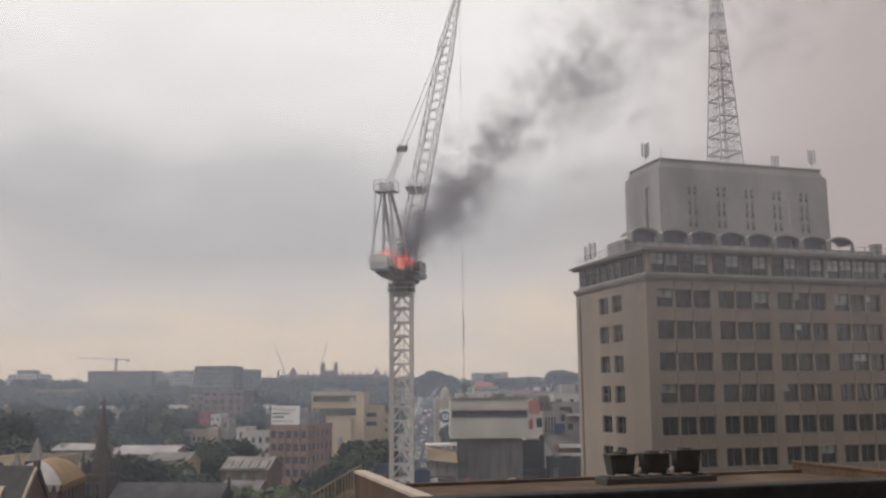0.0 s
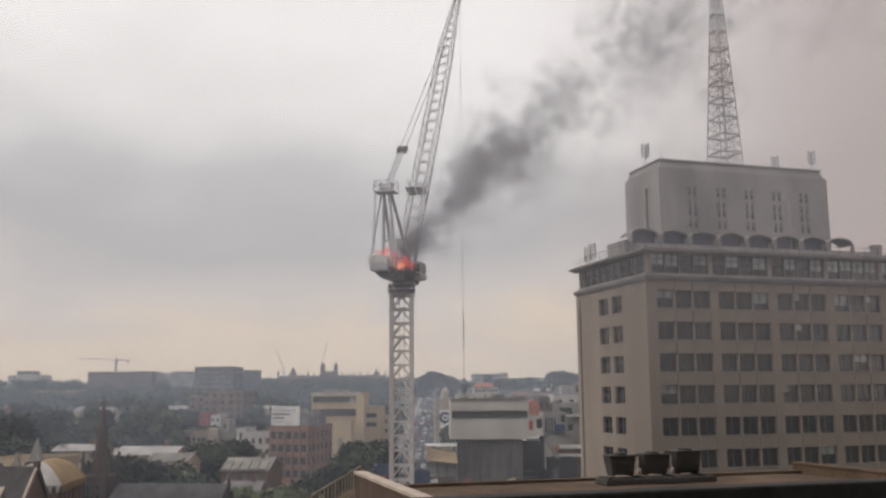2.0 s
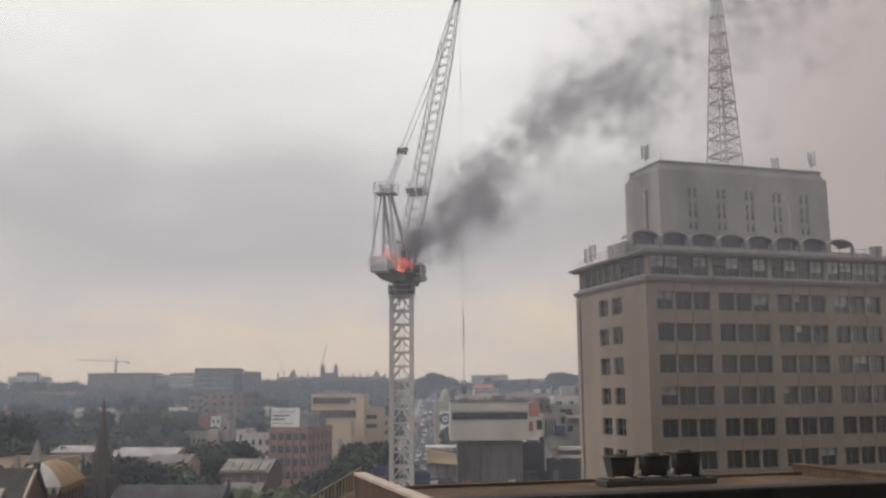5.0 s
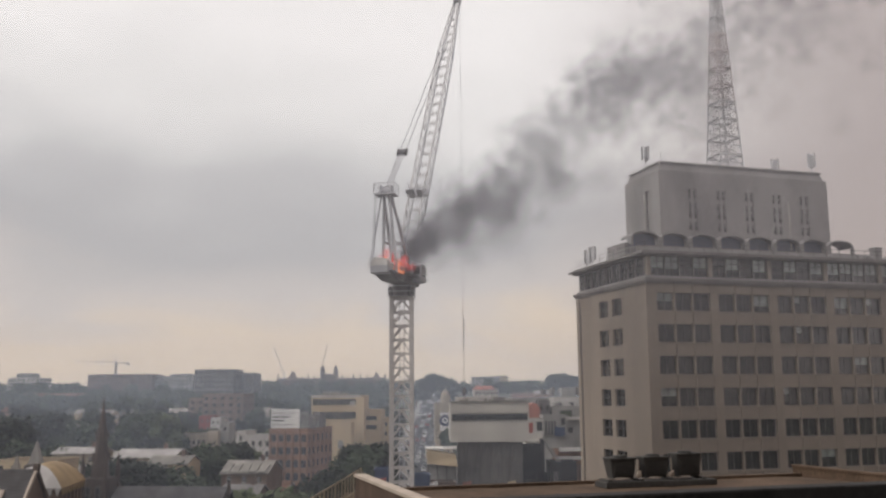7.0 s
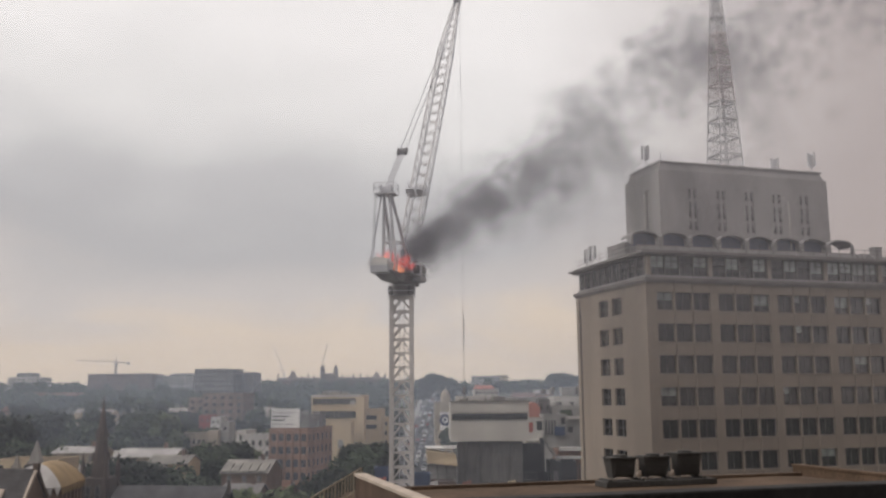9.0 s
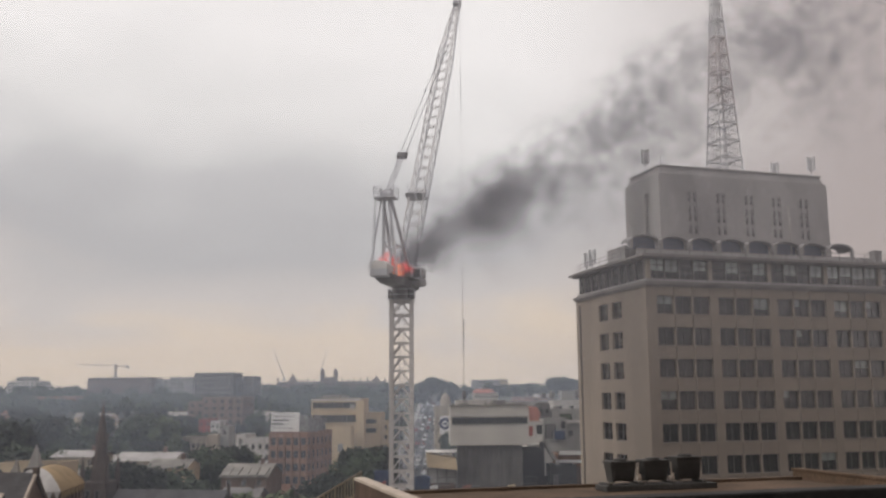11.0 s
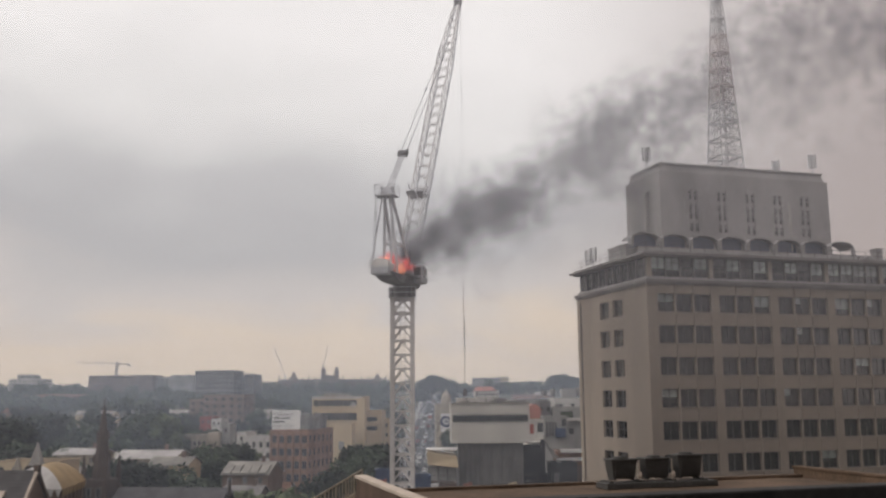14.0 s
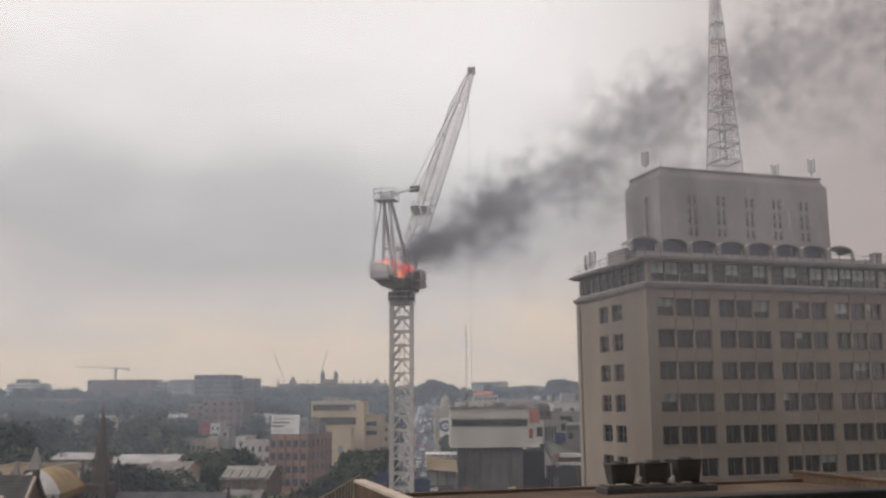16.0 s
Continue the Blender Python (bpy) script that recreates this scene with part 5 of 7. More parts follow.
    for k, (x, y, z, w, h) in enumerate(((3.0, 182, 28.2, 1.5, 0.9), (5.6, 183, 28.2, 0.9, 0.7), (9.0, 182.4, 28.2, 1.1, 1.0), (12.4, 183, 28.2, 1.8, 0.8),
                                         (18.6, 237, 27.1, 1.6, 1.2), (21.4, 238, 27.1, 1.0, 0.9), (26.0, 243, 26.1, 1.8, 1.3), (29.4, 244, 26.1, 1.2, 1.8),
                                         (32.6, 245, 26.1, 2.2, 1.1), (35.0, 265, 29.9, 2.0, 1.6), (38.2, 266, 29.9, 1.4, 2.2), (30.6, 288, 30.1, 1.6, 1.4),
                                         (33.8, 290, 30.1, 1.2, 1.9), (-42.0, 335, 29.7, 2.0, 1.3), (-36.5, 336, 29.7, 1.4, 1.0))):
        rooftop_unit(x, y, z, w, h, k)


def rooftop_unit(x, y, z, w, h, k):
    ob = thing("rooftop_unit", "small grey air handling unit on a flat roof" if k % 2 else "pale tin air handling unit on a flat roof", "roof unit", pose(x, y, z, 0, 0, 3 * k), group="units on the town roofs")
    bm = bmesh.new()
    soft_box(bm, 0, w, 0, 1.2, 0.1, h, 0.05)
    part("casing", bm, M["tin_dark" if k % 2 else "tin"], ob)
    bm = bmesh.new()
    box(bm, 0.1, w - 0.1, 0.1, 1.1, 0, 0.1)
    part("base_frame", bm, M["frame_grey"], ob)
    bm = bmesh.new()
    beam(bm, (w / 2, 0.6, h), (w / 2, 0.6, h + 0.35), 0.18, 10)
    part("vent_pipe", bm, M["frame_light"], ob)
    bm = bmesh.new()
    for i in range(4):
        box(bm, 0.1, w - 0.1, -0.03, 0.0, 0.2 + (h - 0.35) * i / 4, 0.26 + (h - 0.35) * i / 4)
    part("louvre", bm, M["frame_grey"], ob)


def site_fence():
    ob = thing("site_fence", "steel mesh site fence with posts below the hoarding", "fence", pose(-6.0, 163, 0, 0, 0, 3))
    for i in range(14):
        bm = bmesh.new()
        beam(bm, (1.7 * i, 0, 0), (1.7 * i, 0, 16.6), 0.05, 6)
        part("fence_post", bm, M["frame_grey"], ob)
    for z in (14.2, 15.3, 16.5):
        bm = bmesh.new()
        beam(bm, (0, 0, z), (22.1, 0, z), 0.035, 6)
        part("fence_rail", bm, M["frame_grey"], ob)
    bm = bmesh.new()
    box(bm, 0, 22.1, 0.1, 0.16, 0, 14.6)
    part("fence_hoarding", bm, M["brick_dark"], ob, "brown painted hoarding boards")
    for x, z, key in ((9.2, 14.6, "pink"), (3.4, 14.6, "sign_white"), (17.0, 14.6, "cream")):
        bm = bmesh.new()
        for j in range(3):
            box(bm, x + 0.5 * j, x + 0.42 + 0.5 * j, -0.05, 0.3, z, z + 0.45 + 0.1 * j)
        part("stacked_board", bm, M[key], ob, "stacked building boards")


town()


def gable_house(x, y, w, d, h, pitch, yaw, wall, roof, label, name="house", base=None):
    z0 = rise(x, y) - 1.0 if base is None else base
    ob = thing(name, label, "house", pose(x, y, z0, 0, 0, yaw), group="houses among the trees" if name == "house" else "")
    H = h
    holes = [(w * (i + 0.5) / 3 - 0.5, w * (i + 0.5) / 3 + 0.5, H - 2.1, H - 0.7) for i in range(3)]
    bm = bmesh.new()
    facade(bm, (0, 0, 0), (1, 0, 0), (0, -1, 0), w, H, holes, 0.2)
    facade(bm, (0, d, 0), (0, -1, 0), (-1, 0, 0), d, H, [], 0.2)
    facade(bm, (w, 0, 0), (0, 1, 0), (1, 0, 0), d, H, [], 0.2)
    facade(bm, (w, d, 0), (-1, 0, 0), (0, 1, 0), w, H, [], 0.2)
    for xx in (0.0, w):
        bm.faces.new([bm.verts.new(p) for p in ((xx, 0, H), (xx, d, H), (xx, d / 2, H + pitch))])
    part("wall", bm, M[wall], ob)
    bm = bmesh.new()
    o = 0.4
    for s in (0, 1):
        e, r = (-o, d / 2) if s == 0 else (d + o, d / 2)
        ze = H - pitch * o / (d / 2)
        hexa(bm, [(-o, e, ze), (w + o, e, ze), (w + o, r, H + pitch), (-o, r, H + pitch),
                  (-o, e, ze + 0.14), (w + o, e, ze + 0.14), (w + o, r, H + pitch + 0.14), (-o, r, H + pitch + 0.14)])
    for k in range(int(w / 0.9)):
        for s in (0, 1):
            e = -o if s == 0 else d + o
            beam(bm, (k * 0.9 + 0.2, e, H - pitch * o / (d / 2) + 0.15), (k * 0.9 + 0.2, d / 2, H + pitch + 0.15), 0.025)
    part("roof", bm, M[roof], ob)
    bm = bmesh.new()
    box(bm, w * 0.7, w * 0.7 + 0.7, d * 0.5 - 0.4, d * 0.5 + 0.4, H, H + pitch + 1.2)
    box(bm, w * 0.7 - 0.06, w * 0.7 + 0.76, d * 0.5 - 0.46, d * 0.5 + 0.46, H + pitch + 1.2, H + pitch + 1.35)
    part("chimney", bm, M["brick_dark"], ob)
    fr, pn = shared_window(1.0, 1.4, 2, 2, "frame_light")
    for a, b, v, _ in holes:
        wd = part("window", fr, None, ob, at=pose(a, 0.16, v))
        part("pane", pn, None, wd)
    return ob


def suburb():
    rnd = random.Random(11)
    kinds = (("cream", "tin", "cream cottage with a pale tin roof"), ("grey_wall", "tile_roof", "grey cottage with a tiled roof"),
             ("brick", "tin", "brick cottage with a pale tin roof"), ("brick_dark", "tin_dark", "brown brick cottage with a dark tin roof"),
             ("brick_dark", "tile_roof", "brown brick cottage with a tiled roof"), ("grey_wall", "tin", "grey cottage with a pale tin roof"))
    for k in range(96):
        y = 215 + 330 * rnd.random() ** 1.1
        x = y * (-0.50 + 0.30 * rnd.random())
        if k > 80:
            y = 420 + 300 * rnd.random()
            x = y * (-0.02 + 0.16 * rnd.random()) + 14
        w, r, lab = rnd.choice(kinds)
        if y < 275 and -0.40 * y < x < -0.24 * y:
            continue
        gable_house(x, y, rnd.uniform(8, 18), rnd.uniform(7, 10), rnd.uniform(5, 8.5), rnd.uniform(1.6, 3.0), rnd.uniform(-25, 15), w, r, lab)
    # long pale sheds
    gable_house(-92, 205, 30, 12, 13.2, 2.0, -6, "cream", "tin", "long cream shed with a pale tin roof", "long_shed", base=0)
    gable_house(-108, 232, 26, 12, 15.0, 1.6, -4, "white", "tin", "long white shed with a pale tin roof", "long_shed", base=0)
    gable_house(-76, 215, 14, 11, 16.4, 1.6, -4, "stone_pale", "pale_roof", "long pale shed with a weathered white roof", "long_shed", base=0)
    gable_house(-66, 208, 9, 9, 15.4, 1.5, -4, "cream", "tin", "tan rendered shed with a low tin roof", "long_shed", base=0)
    gable_house(-93, 222, 11, 9, 17.0, 1.2, -3, "stone_pale", "pale_roof", "low shed with a white roof among trees", "long_shed", base=0)
    gable_house(-124, 300, 11, 9, 17.6, 1.8, -3, "stone_pale", "tin", "low shed with a pale roof among trees", "long_shed", base=0)
    old = gable_house(-50.4, 212, 10.6, 12, 13.0, 2.4, -6, "brick_dark", "tin", "old brown shed with pale rippled roof sheets", "long_shed", base=0)
    for k in range(5):
        bm = bmesh.new()
        hexa(bm, [(2.1 * k, -0.4, 13.0), (2.1 * k + 1.9, -0.4, 13.2), (2.1 * k + 1.9, 3.4, 14.5), (2.1 * k, 3.4, 14.6),
                  (2.1 * k, -0.4, 13.35), (2.1 * k + 1.9, -0.4, 13.4), (2.1 * k + 1.9, 3.4, 15.0 + 0.1 * (k % 2)), (2.1 * k, 3.4, 14.9)])
        part("roof_sheet", bm, M["tin"], old, "buckled pale roof sheet")
    gable_house(-42, 175, 7, 9, 11.5, 2.0, -6, "brick_dark", "tin_dark", "small dark brick house with a tin roof", "long_shed", base=0)


suburb()


def church():
    ob = thing("church", "dark sandstone church with a tall spire", "church", pose(-55.0, 150, 0, 0, 0, -8))
    bm = bmesh.new()
    soft_box(bm, -2.1, 2.1, -2.1, 2.1, 0, 17.5, 0.15)
    for z in (8, 13, 17):
        box(bm, -2.25, 2.25, -2.25, 2.25, z, z + 0.3)
    for sx in (-1, 1):
        for sy in (-1, 1):
            box(bm, sx * 2.0 - 0.4, sx * 2.0 + 0.4, sy * 2.0 - 0.4, sy * 2.0 + 0.4, 0, 16.5)
    part("tower", bm, M["sandstone"], ob)
    bm = bmesh.new()
    beam(bm, (0, 0, 17.5), (0, 0, 23.5), 1.5, 8, 0.85)
    beam(bm, (0, 0, 23.5), (0, 0, 29.6), 0.85, 8, 0.1)
    for z, r in ((20.5, 1.15), (24, 0.75)):
        for k in range(4):
            a = k * math.pi / 2 + math.pi / 4
            box(bm, r * math.cos(a) - 0.2, r * math.cos(a) + 0.2, r * math.sin(a) - 0.2, r * math.sin(a) + 0.2, z - 0.5, z + 0.8)
    beam(bm, (0, 0, 29.2), (0, 0, 30.2), 0.05)
    beam(bm, (-0.3, 0, 29.8), (0.3, 0, 29.8), 0.05)
    part("spire", bm, M["sandstone"], ob)
    for sx in (-1, 1):
        for sy in (-1, 1):
            bm = bmesh.new()
            beam(bm, (sx * 1.95, sy * 1.95, 16.5), (sx * 1.95, sy * 1.95, 18.6), 0.38, 8)
            beam(bm, (sx * 1.95, sy * 1.95, 18.6), (sx * 1.95, sy * 1.95, 21.4), 0.42, 8, 0.03)
            part("pinnacle", bm, M["sandstone"], ob)
    fr, pn = shared_window(0.8, 2.6, 1, 2, "frame_grey")
    for x in (-1.2, 0.4):
        wd = part("belfry_opening", fr, None, ob, at=pose(x, -2.12, 13.6))
        part("louvre", pn, None, wd)
    bm = bmesh.new()
    w, L, e, r = 8.5, 21.4, 12.6, 16.0
    hexa(bm, [(3.2, -w / 2 - 1, e), (L, -w / 2 - 1, e), (L, 0, r), (3.2, 0, r), (3.2, -w / 2 - 1, e + 0.2), (L, -w / 2 - 1, e + 0.2), (L, 0, r + 0.2), (3.2, 0, r + 0.2)])
    hexa(bm, [(3.2, w / 2 + 1, e), (L, w / 2 + 1, e), (L, 0, r), (3.2, 0, r), (3.2, w / 2 + 1, e + 0.2), (L, w / 2 + 1, e + 0.2), (L, 0, r + 0.2), (3.2, 0, r + 0.2)])
    part("nave_roof", bm, M["slate"], ob, "dark slate nave roof")
    bm = bmesh.new()
    box(bm, 2.1, L - 0.3, -w / 2, w / 2, 0, e)
    for x in (2.2, L - 0.4):
        a = [bm.verts.new(p) for p in ((x, -w / 2, e), (x, w / 2, e), (x, 0, r))]
        bm.faces.new(a)
    for k in range(6):
        box(bm, 3 + 2.8 * k, 3.6 + 2.8 * k, -w / 2 - 0.9, -w / 2, 0, 11)
    part("nave_wall", bm, M["sandstone"], ob)
    bm = bmesh.new()
    hexa(bm, [(L - 0.2, -0.35, r - 1), (L + 0.4, -0.35, r - 1), (L + 0.4, 0.35, r - 1), (L - 0.2, 0.35, r - 1),
              (L, -0.1, r + 1.2), (L + 0.2, -0.1, r + 1.2), (L + 0.2, 0.1, r + 1.2), (L, 0.1, r + 1.2)])
    part("gable_finial", bm, M["sandstone"], ob)


church()


def steep_gable():
    """The steep slate gable with pale barge boards, close below on the left."""
    ob = thing("gabled_hall", "steep dark slate gabled hall with pale gable coping", "hall", pose(-48.56, 106.4, 0, 0, 0, 81))
    w, d, e, r = 7.2, 34.0, 16.2, 21.6
    bm = bmesh.new()
    box(bm, 0, w, 0, d, 0, e)
    for y in (0.0, d):
        bm.faces.new([bm.verts.new(p) for p in ((0, y, e), (w, y, e), (w / 2, y, r))])
    part("wall", bm, M["brick_dark"], ob)
    for s in (0, 1):
        bm = bmesh.new()
        x0 = -0.4 if s == 0 else w + 0.4
        hexa(bm, [(x0, -0.1, e - 0.6), (x0, d, e - 0.6), (w / 2, d, r), (w / 2, -0.1, r), (x0, -0.1, e - 0.4), (x0, d, e - 0.4), (w / 2, d, r + 0.2), (w / 2, -0.1, r + 0.2)])
        for k in range(16):
            f0 = k / 16
            beam(bm, (x0 + (w / 2 - x0) * f0, -0.1, e - 0.38 + (r - e + 0.6) * f0), (x0 + (w / 2 - x0) * f0, d, e - 0.38 + (r - e + 0.6) * f0), 0.02)
        part("roof_slope", bm, M["slate"], ob)
    for s in (0, 1):
        bm = bmesh.new()
        x0 = -0.5 if s == 0 else w + 0.5
        beam(bm, (x0, -0.25, e - 0.55), (w / 2, -0.25, r + 0.25), 0.15)
        part("barge_coping", bm, M["coping"] if s == 0 else M["sandstone"], ob, "gable coping")
    bm = bmesh.new()
    box(bm, w / 2 - 0.3, w / 2 + 0.3, -0.5, 0.1, r, r + 0.8)
    part("apex_stone", bm, M["sandstone"], ob)
    for y in (2.6, 5.4):
        bm = bmesh.new()
        hexa(bm, [(1.2, y, 18.0), (2.1, y, 19.2), (2.1, y + 0.7, 19.2), (1.2, y + 0.7, 18.0), (1.2, y, 18.7), (1.9, y, 19.6), (1.9, y + 0.7, 19.6), (1.2, y + 0.7, 18.7)])
        part("roof_vent", bm, M["coping"], ob, "small pale roof vent")
    # ochre hipped hall with a curved roof and a pointed, hanging eave
    ob3 = thing("ochre_hall", "hall with a curved ochre and white hipped roof and pointed eave", "hall", pose(-51.9, 127.5, 0, 0, 0, 9))
    X, Y, E, H = 7.8, 14.4, 17.9, 3.0

    def roof_at(f):
        """Half-width, inset at the ends and height at a share f of the way up the roof."""
        return X / 2 * (1 - f), 3.6 * f, E + H * math.sin(f * math.pi / 2) ** 0.8
    for face, key, lab in (("east", "ochre_roof", "ochre curved roof slope"), ("south", "pale_roof", "white curved hip end"), ("west", "ochre_roof", "ochre curved roof slope"), ("north", "pale_roof", "white curved hip end")):
        bm = bmesh.new()
        prev = None
        for k in range(8):
            hw, ins, z = roof_at(k / 7)
            a, b = {"east": ((hw, ins), (hw, Y - ins)), "south": ((-hw, ins), (hw, ins)), "west": ((-hw, Y - ins), (-hw, ins)), "north": ((hw, Y - ins), (-hw, Y - ins))}[face]
            cur = [bm.verts.new((p[0] - X / 2, p[1], z)) for p in (a, b)]
            if prev:
                bm.faces.new((prev[0], prev[1], cur[1], cur[0]))
            prev = cur
        part("roof_slope", bm, M[key], ob3, lab)
    tooth = bmesh.new()
    hexa(tooth, [(-0.06, -0.05, -0.95), (0.06, -0.05, -0.95), (0.06, 0.05, -0.95), (-0.06, 0.05, -0.95), (-0.42, -0.05, 0.1), (0.42, -0.05, 0.1), (0.42, 0.05, 0.1), (-0.42, 0.05, 0.1)])
    t_white = mesh_of("eave_tooth", tooth.copy(), M["pale_roof"])
    t_ochre = mesh_of("eave_tooth", tooth, M["ochre_roof"])
    for k in range(8):
        part("eave_tooth", t_white, None, ob3, at=pose(-X + 0.5 + 0.97 * k, 0, E))
    for k in range(14):
        part("eave_tooth", t_ochre, None, ob3, at=pose(0, 0.5 + 1.0 * k, E, 0, 0, 90))
    bm = bmesh.new()
    box(bm, -X + 0.4, -0.4, 0.4, Y - 0.4, 0, E - 0.1)
    for k in range(6):
        box(bm, -0.4, -0.1, 0.8 + 2.3 * k, 1.3 + 2.3 * k, 0, E - 0.9)
    for k in range(4):
        box(bm, -X + 1.0 + 1.9 * k, -X + 1.5 + 1.9 * k, 0.1, 0.4, 0, E - 0.9)
    part("wall", bm, M["brick_dark"], ob3)
    block("rear_hall", "plain cream hall wall with small dark windows", -73.0, 152, 10.4, 8, 20.0, -2, "cream", 1, 5, 0, (0.8, 1.1), base=0, first=0.3)
    for x, y in ((-63.9, 140), (-65.4, 150)):
        t = thing("roof_turret", "small dark ventilator turret with a pale pointed roof", "turret", pose(x, y, 13.4 if y < 145 else 15))
        bm = bmesh.new()
        box(bm, -0.8, 0.8, -0.8, 0.8, -15, 4.2), box(bm, -1.2, 1.2, -1.2, 1.2, 4.2, 4.6)
        part("shaft", bm, M["sandstone"], t)
        bm = bmesh.new()
        beam(bm, (0, 0, 4.6), (0, 0, 8.2), 0.95, 4, 0.06)
        part("spirelet", bm, M["tin"], t)


steep_gable()


def university():
    ob = thing("university_building", "long gothic sandstone building with turrets on the ridge", "building", pose(-190, 1050, 24))
    L, top = 124.0, 23.5
    holes = [(4 + 4.6 * i, 6.2 + 4.6 * i, 14.5, 19.5) for i in range(26)]
    bm = bmesh.new()
    facade(bm, (0, 0, 0), (1, 0, 0), (0, -1, 0), L, top, holes, 0.5)
    box(bm, 0, L, 0.6, 16, 0, top)
    part("wall", bm, M["sandstone_far"], ob)
    fr, pn = shared_window(2.2, 5.0, 2, 3, "frame_grey")
    for a, b, v, _ in holes:
        wd = part("window", fr, None, ob, at=pose(a, 0.45, v))
        part("pane", pn, None, wd)
    bm = bmesh.new()
    hexa(bm, [(0, 0.8, top), (L, 0.8, top), (L, 16, top), (0, 16, top), (0, 8, top + 3), (L, 8, top + 3), (L, 8.2, top + 3), (0, 8.2, top + 3)])
    part("roof", bm, M["slate"], ob)
    for k in range(60):
        bm = bmesh.new()
        box(bm, 0.3 + 2.06 * k, 1.3 + 2.06 * k, -0.1, 0.7, top, top + 0.9)
        part("merlon", bm, M["sandstone_far"], ob)
    bm = bmesh.new()
    box(bm, 51.5, 67, -3, 12, 0, 31)
    for sx in (51.8, 66.7):
        for sy in (-2.7, 11.7):
            beam(bm, (sx, sy, 0), (sx, sy, 36), 1.7, 8)
            beam(bm, (sx, sy, 36), (sx, sy, 41.5), 1.7, 8, 0.1)
    part("tower", bm, M["sandstone_far"], ob, "clock tower with four turrets")
    for x, w, h in ((17.5, 8.5, 12.0), (113, 8.5, 9.5)):
        bm = bmesh.new()
        box(bm, x - w, x + w, -2, 14, 0, top + 0.6)
        beam(bm, (x, 6, top + 0.6), (x, 6, top + h), w * 0.72, 4, 0.2)
        beam(bm, (x, 6, top + h), (x, 6, top + h + 3), 0.35, 6, 0.05)
        part("pavilion", bm, M["sandstone_far"], ob, "pavilion with a pyramid roof")
    for x, h in ((1, 7), (28, 4), (35, 6.5), (42, 5), (74, 6.5), (81, 4), (87, 6), (95, 6.5), (103, 6), (123, 6)):
        bm = bmesh.new()
        box(bm, x - 0.8, x + 0.8, 3, 4.6, top - 1, top + h)
        beam(bm, (x, 3.8, top + h), (x, 3.8, top + h + 2), 0.8, 4, 0.1)
        part("chimney", bm, M["sandstone_far"], ob)


university()


def far_crane(px, y, z0, z1, reach, rise_, label, back=0.0):
    """A distant crane: lattice mast and a jib that reaches sideways by reach and up by rise_."""
    ob = thing("distant_crane", label, "crane", pose(px, y, 0))
    bm = bmesh.new()
    lattice(bm, z0, z1, 0.9, 0.9, max(4, int((z1 - z0) / 3)), 0.22, 0.1)
    part("mast", bm, M["crane_grey"], ob)
    bm = bmesh.new()
    n = 14
    for k in range(n):
        a, b = k / n, (k + 1) / n
        P, Q = Vector((reach * a, 0, z1 + rise_ * a)), Vector((reach * b, 0, z1 + rise_ * b))
        up = Vector((-rise_, 0, abs(reach))).normalized() * (1.6 * (1 - 0.6 * a))
        if up.z < 0:
            up = -up
        for s in (-0.7, 0.7):
            o = Vector((0, s, 0))
            beam(bm, P + o, Q + o, 0.13)
            beam(bm, P + o, Q + up, 0.07)
        beam(bm, P + up, Q + up, 0.13)
    part("jib", bm, M["crane_grey"], ob)
    if back:
        bm = bmesh.new()
        box(bm, min(0, back), max(0, back), -0.6, 0.6, z1 - 0.3, z1 + 0.7)
        box(bm, back - 1.5, back + 1.5, -0.8, 0.8, z1 - 2.4, z1)
        part("counter_jib", bm, M["crane_grey"], ob)
        bm = bmesh.new()
        beam(bm, (0, 0, z1), (0, 0, z1 + 8), 0.5, 4, 0.15)
        beam(bm, (0, 0, z1 + 8), (reach * 0.6, 0, z1 + 1.2), 0.06), beam(bm, (0, 0, z1 + 8), (back, 0, z1 + 0.5), 0.06)
        part("apex", bm, M["crane_grey"], ob)


far_crane(-345, 970, 20, 66.0, -42, 2, "distant hammerhead crane on the horizon", 13)
far_crane(-197, 1140, 25, 58.0, -14, 34, "distant luffing crane behind the sandstone building")
far_crane(-152, 1140, 25, 58.0, 8, 35, "distant luffing crane behind the sandstone building")

# ------------------------------------------------------------------ trees


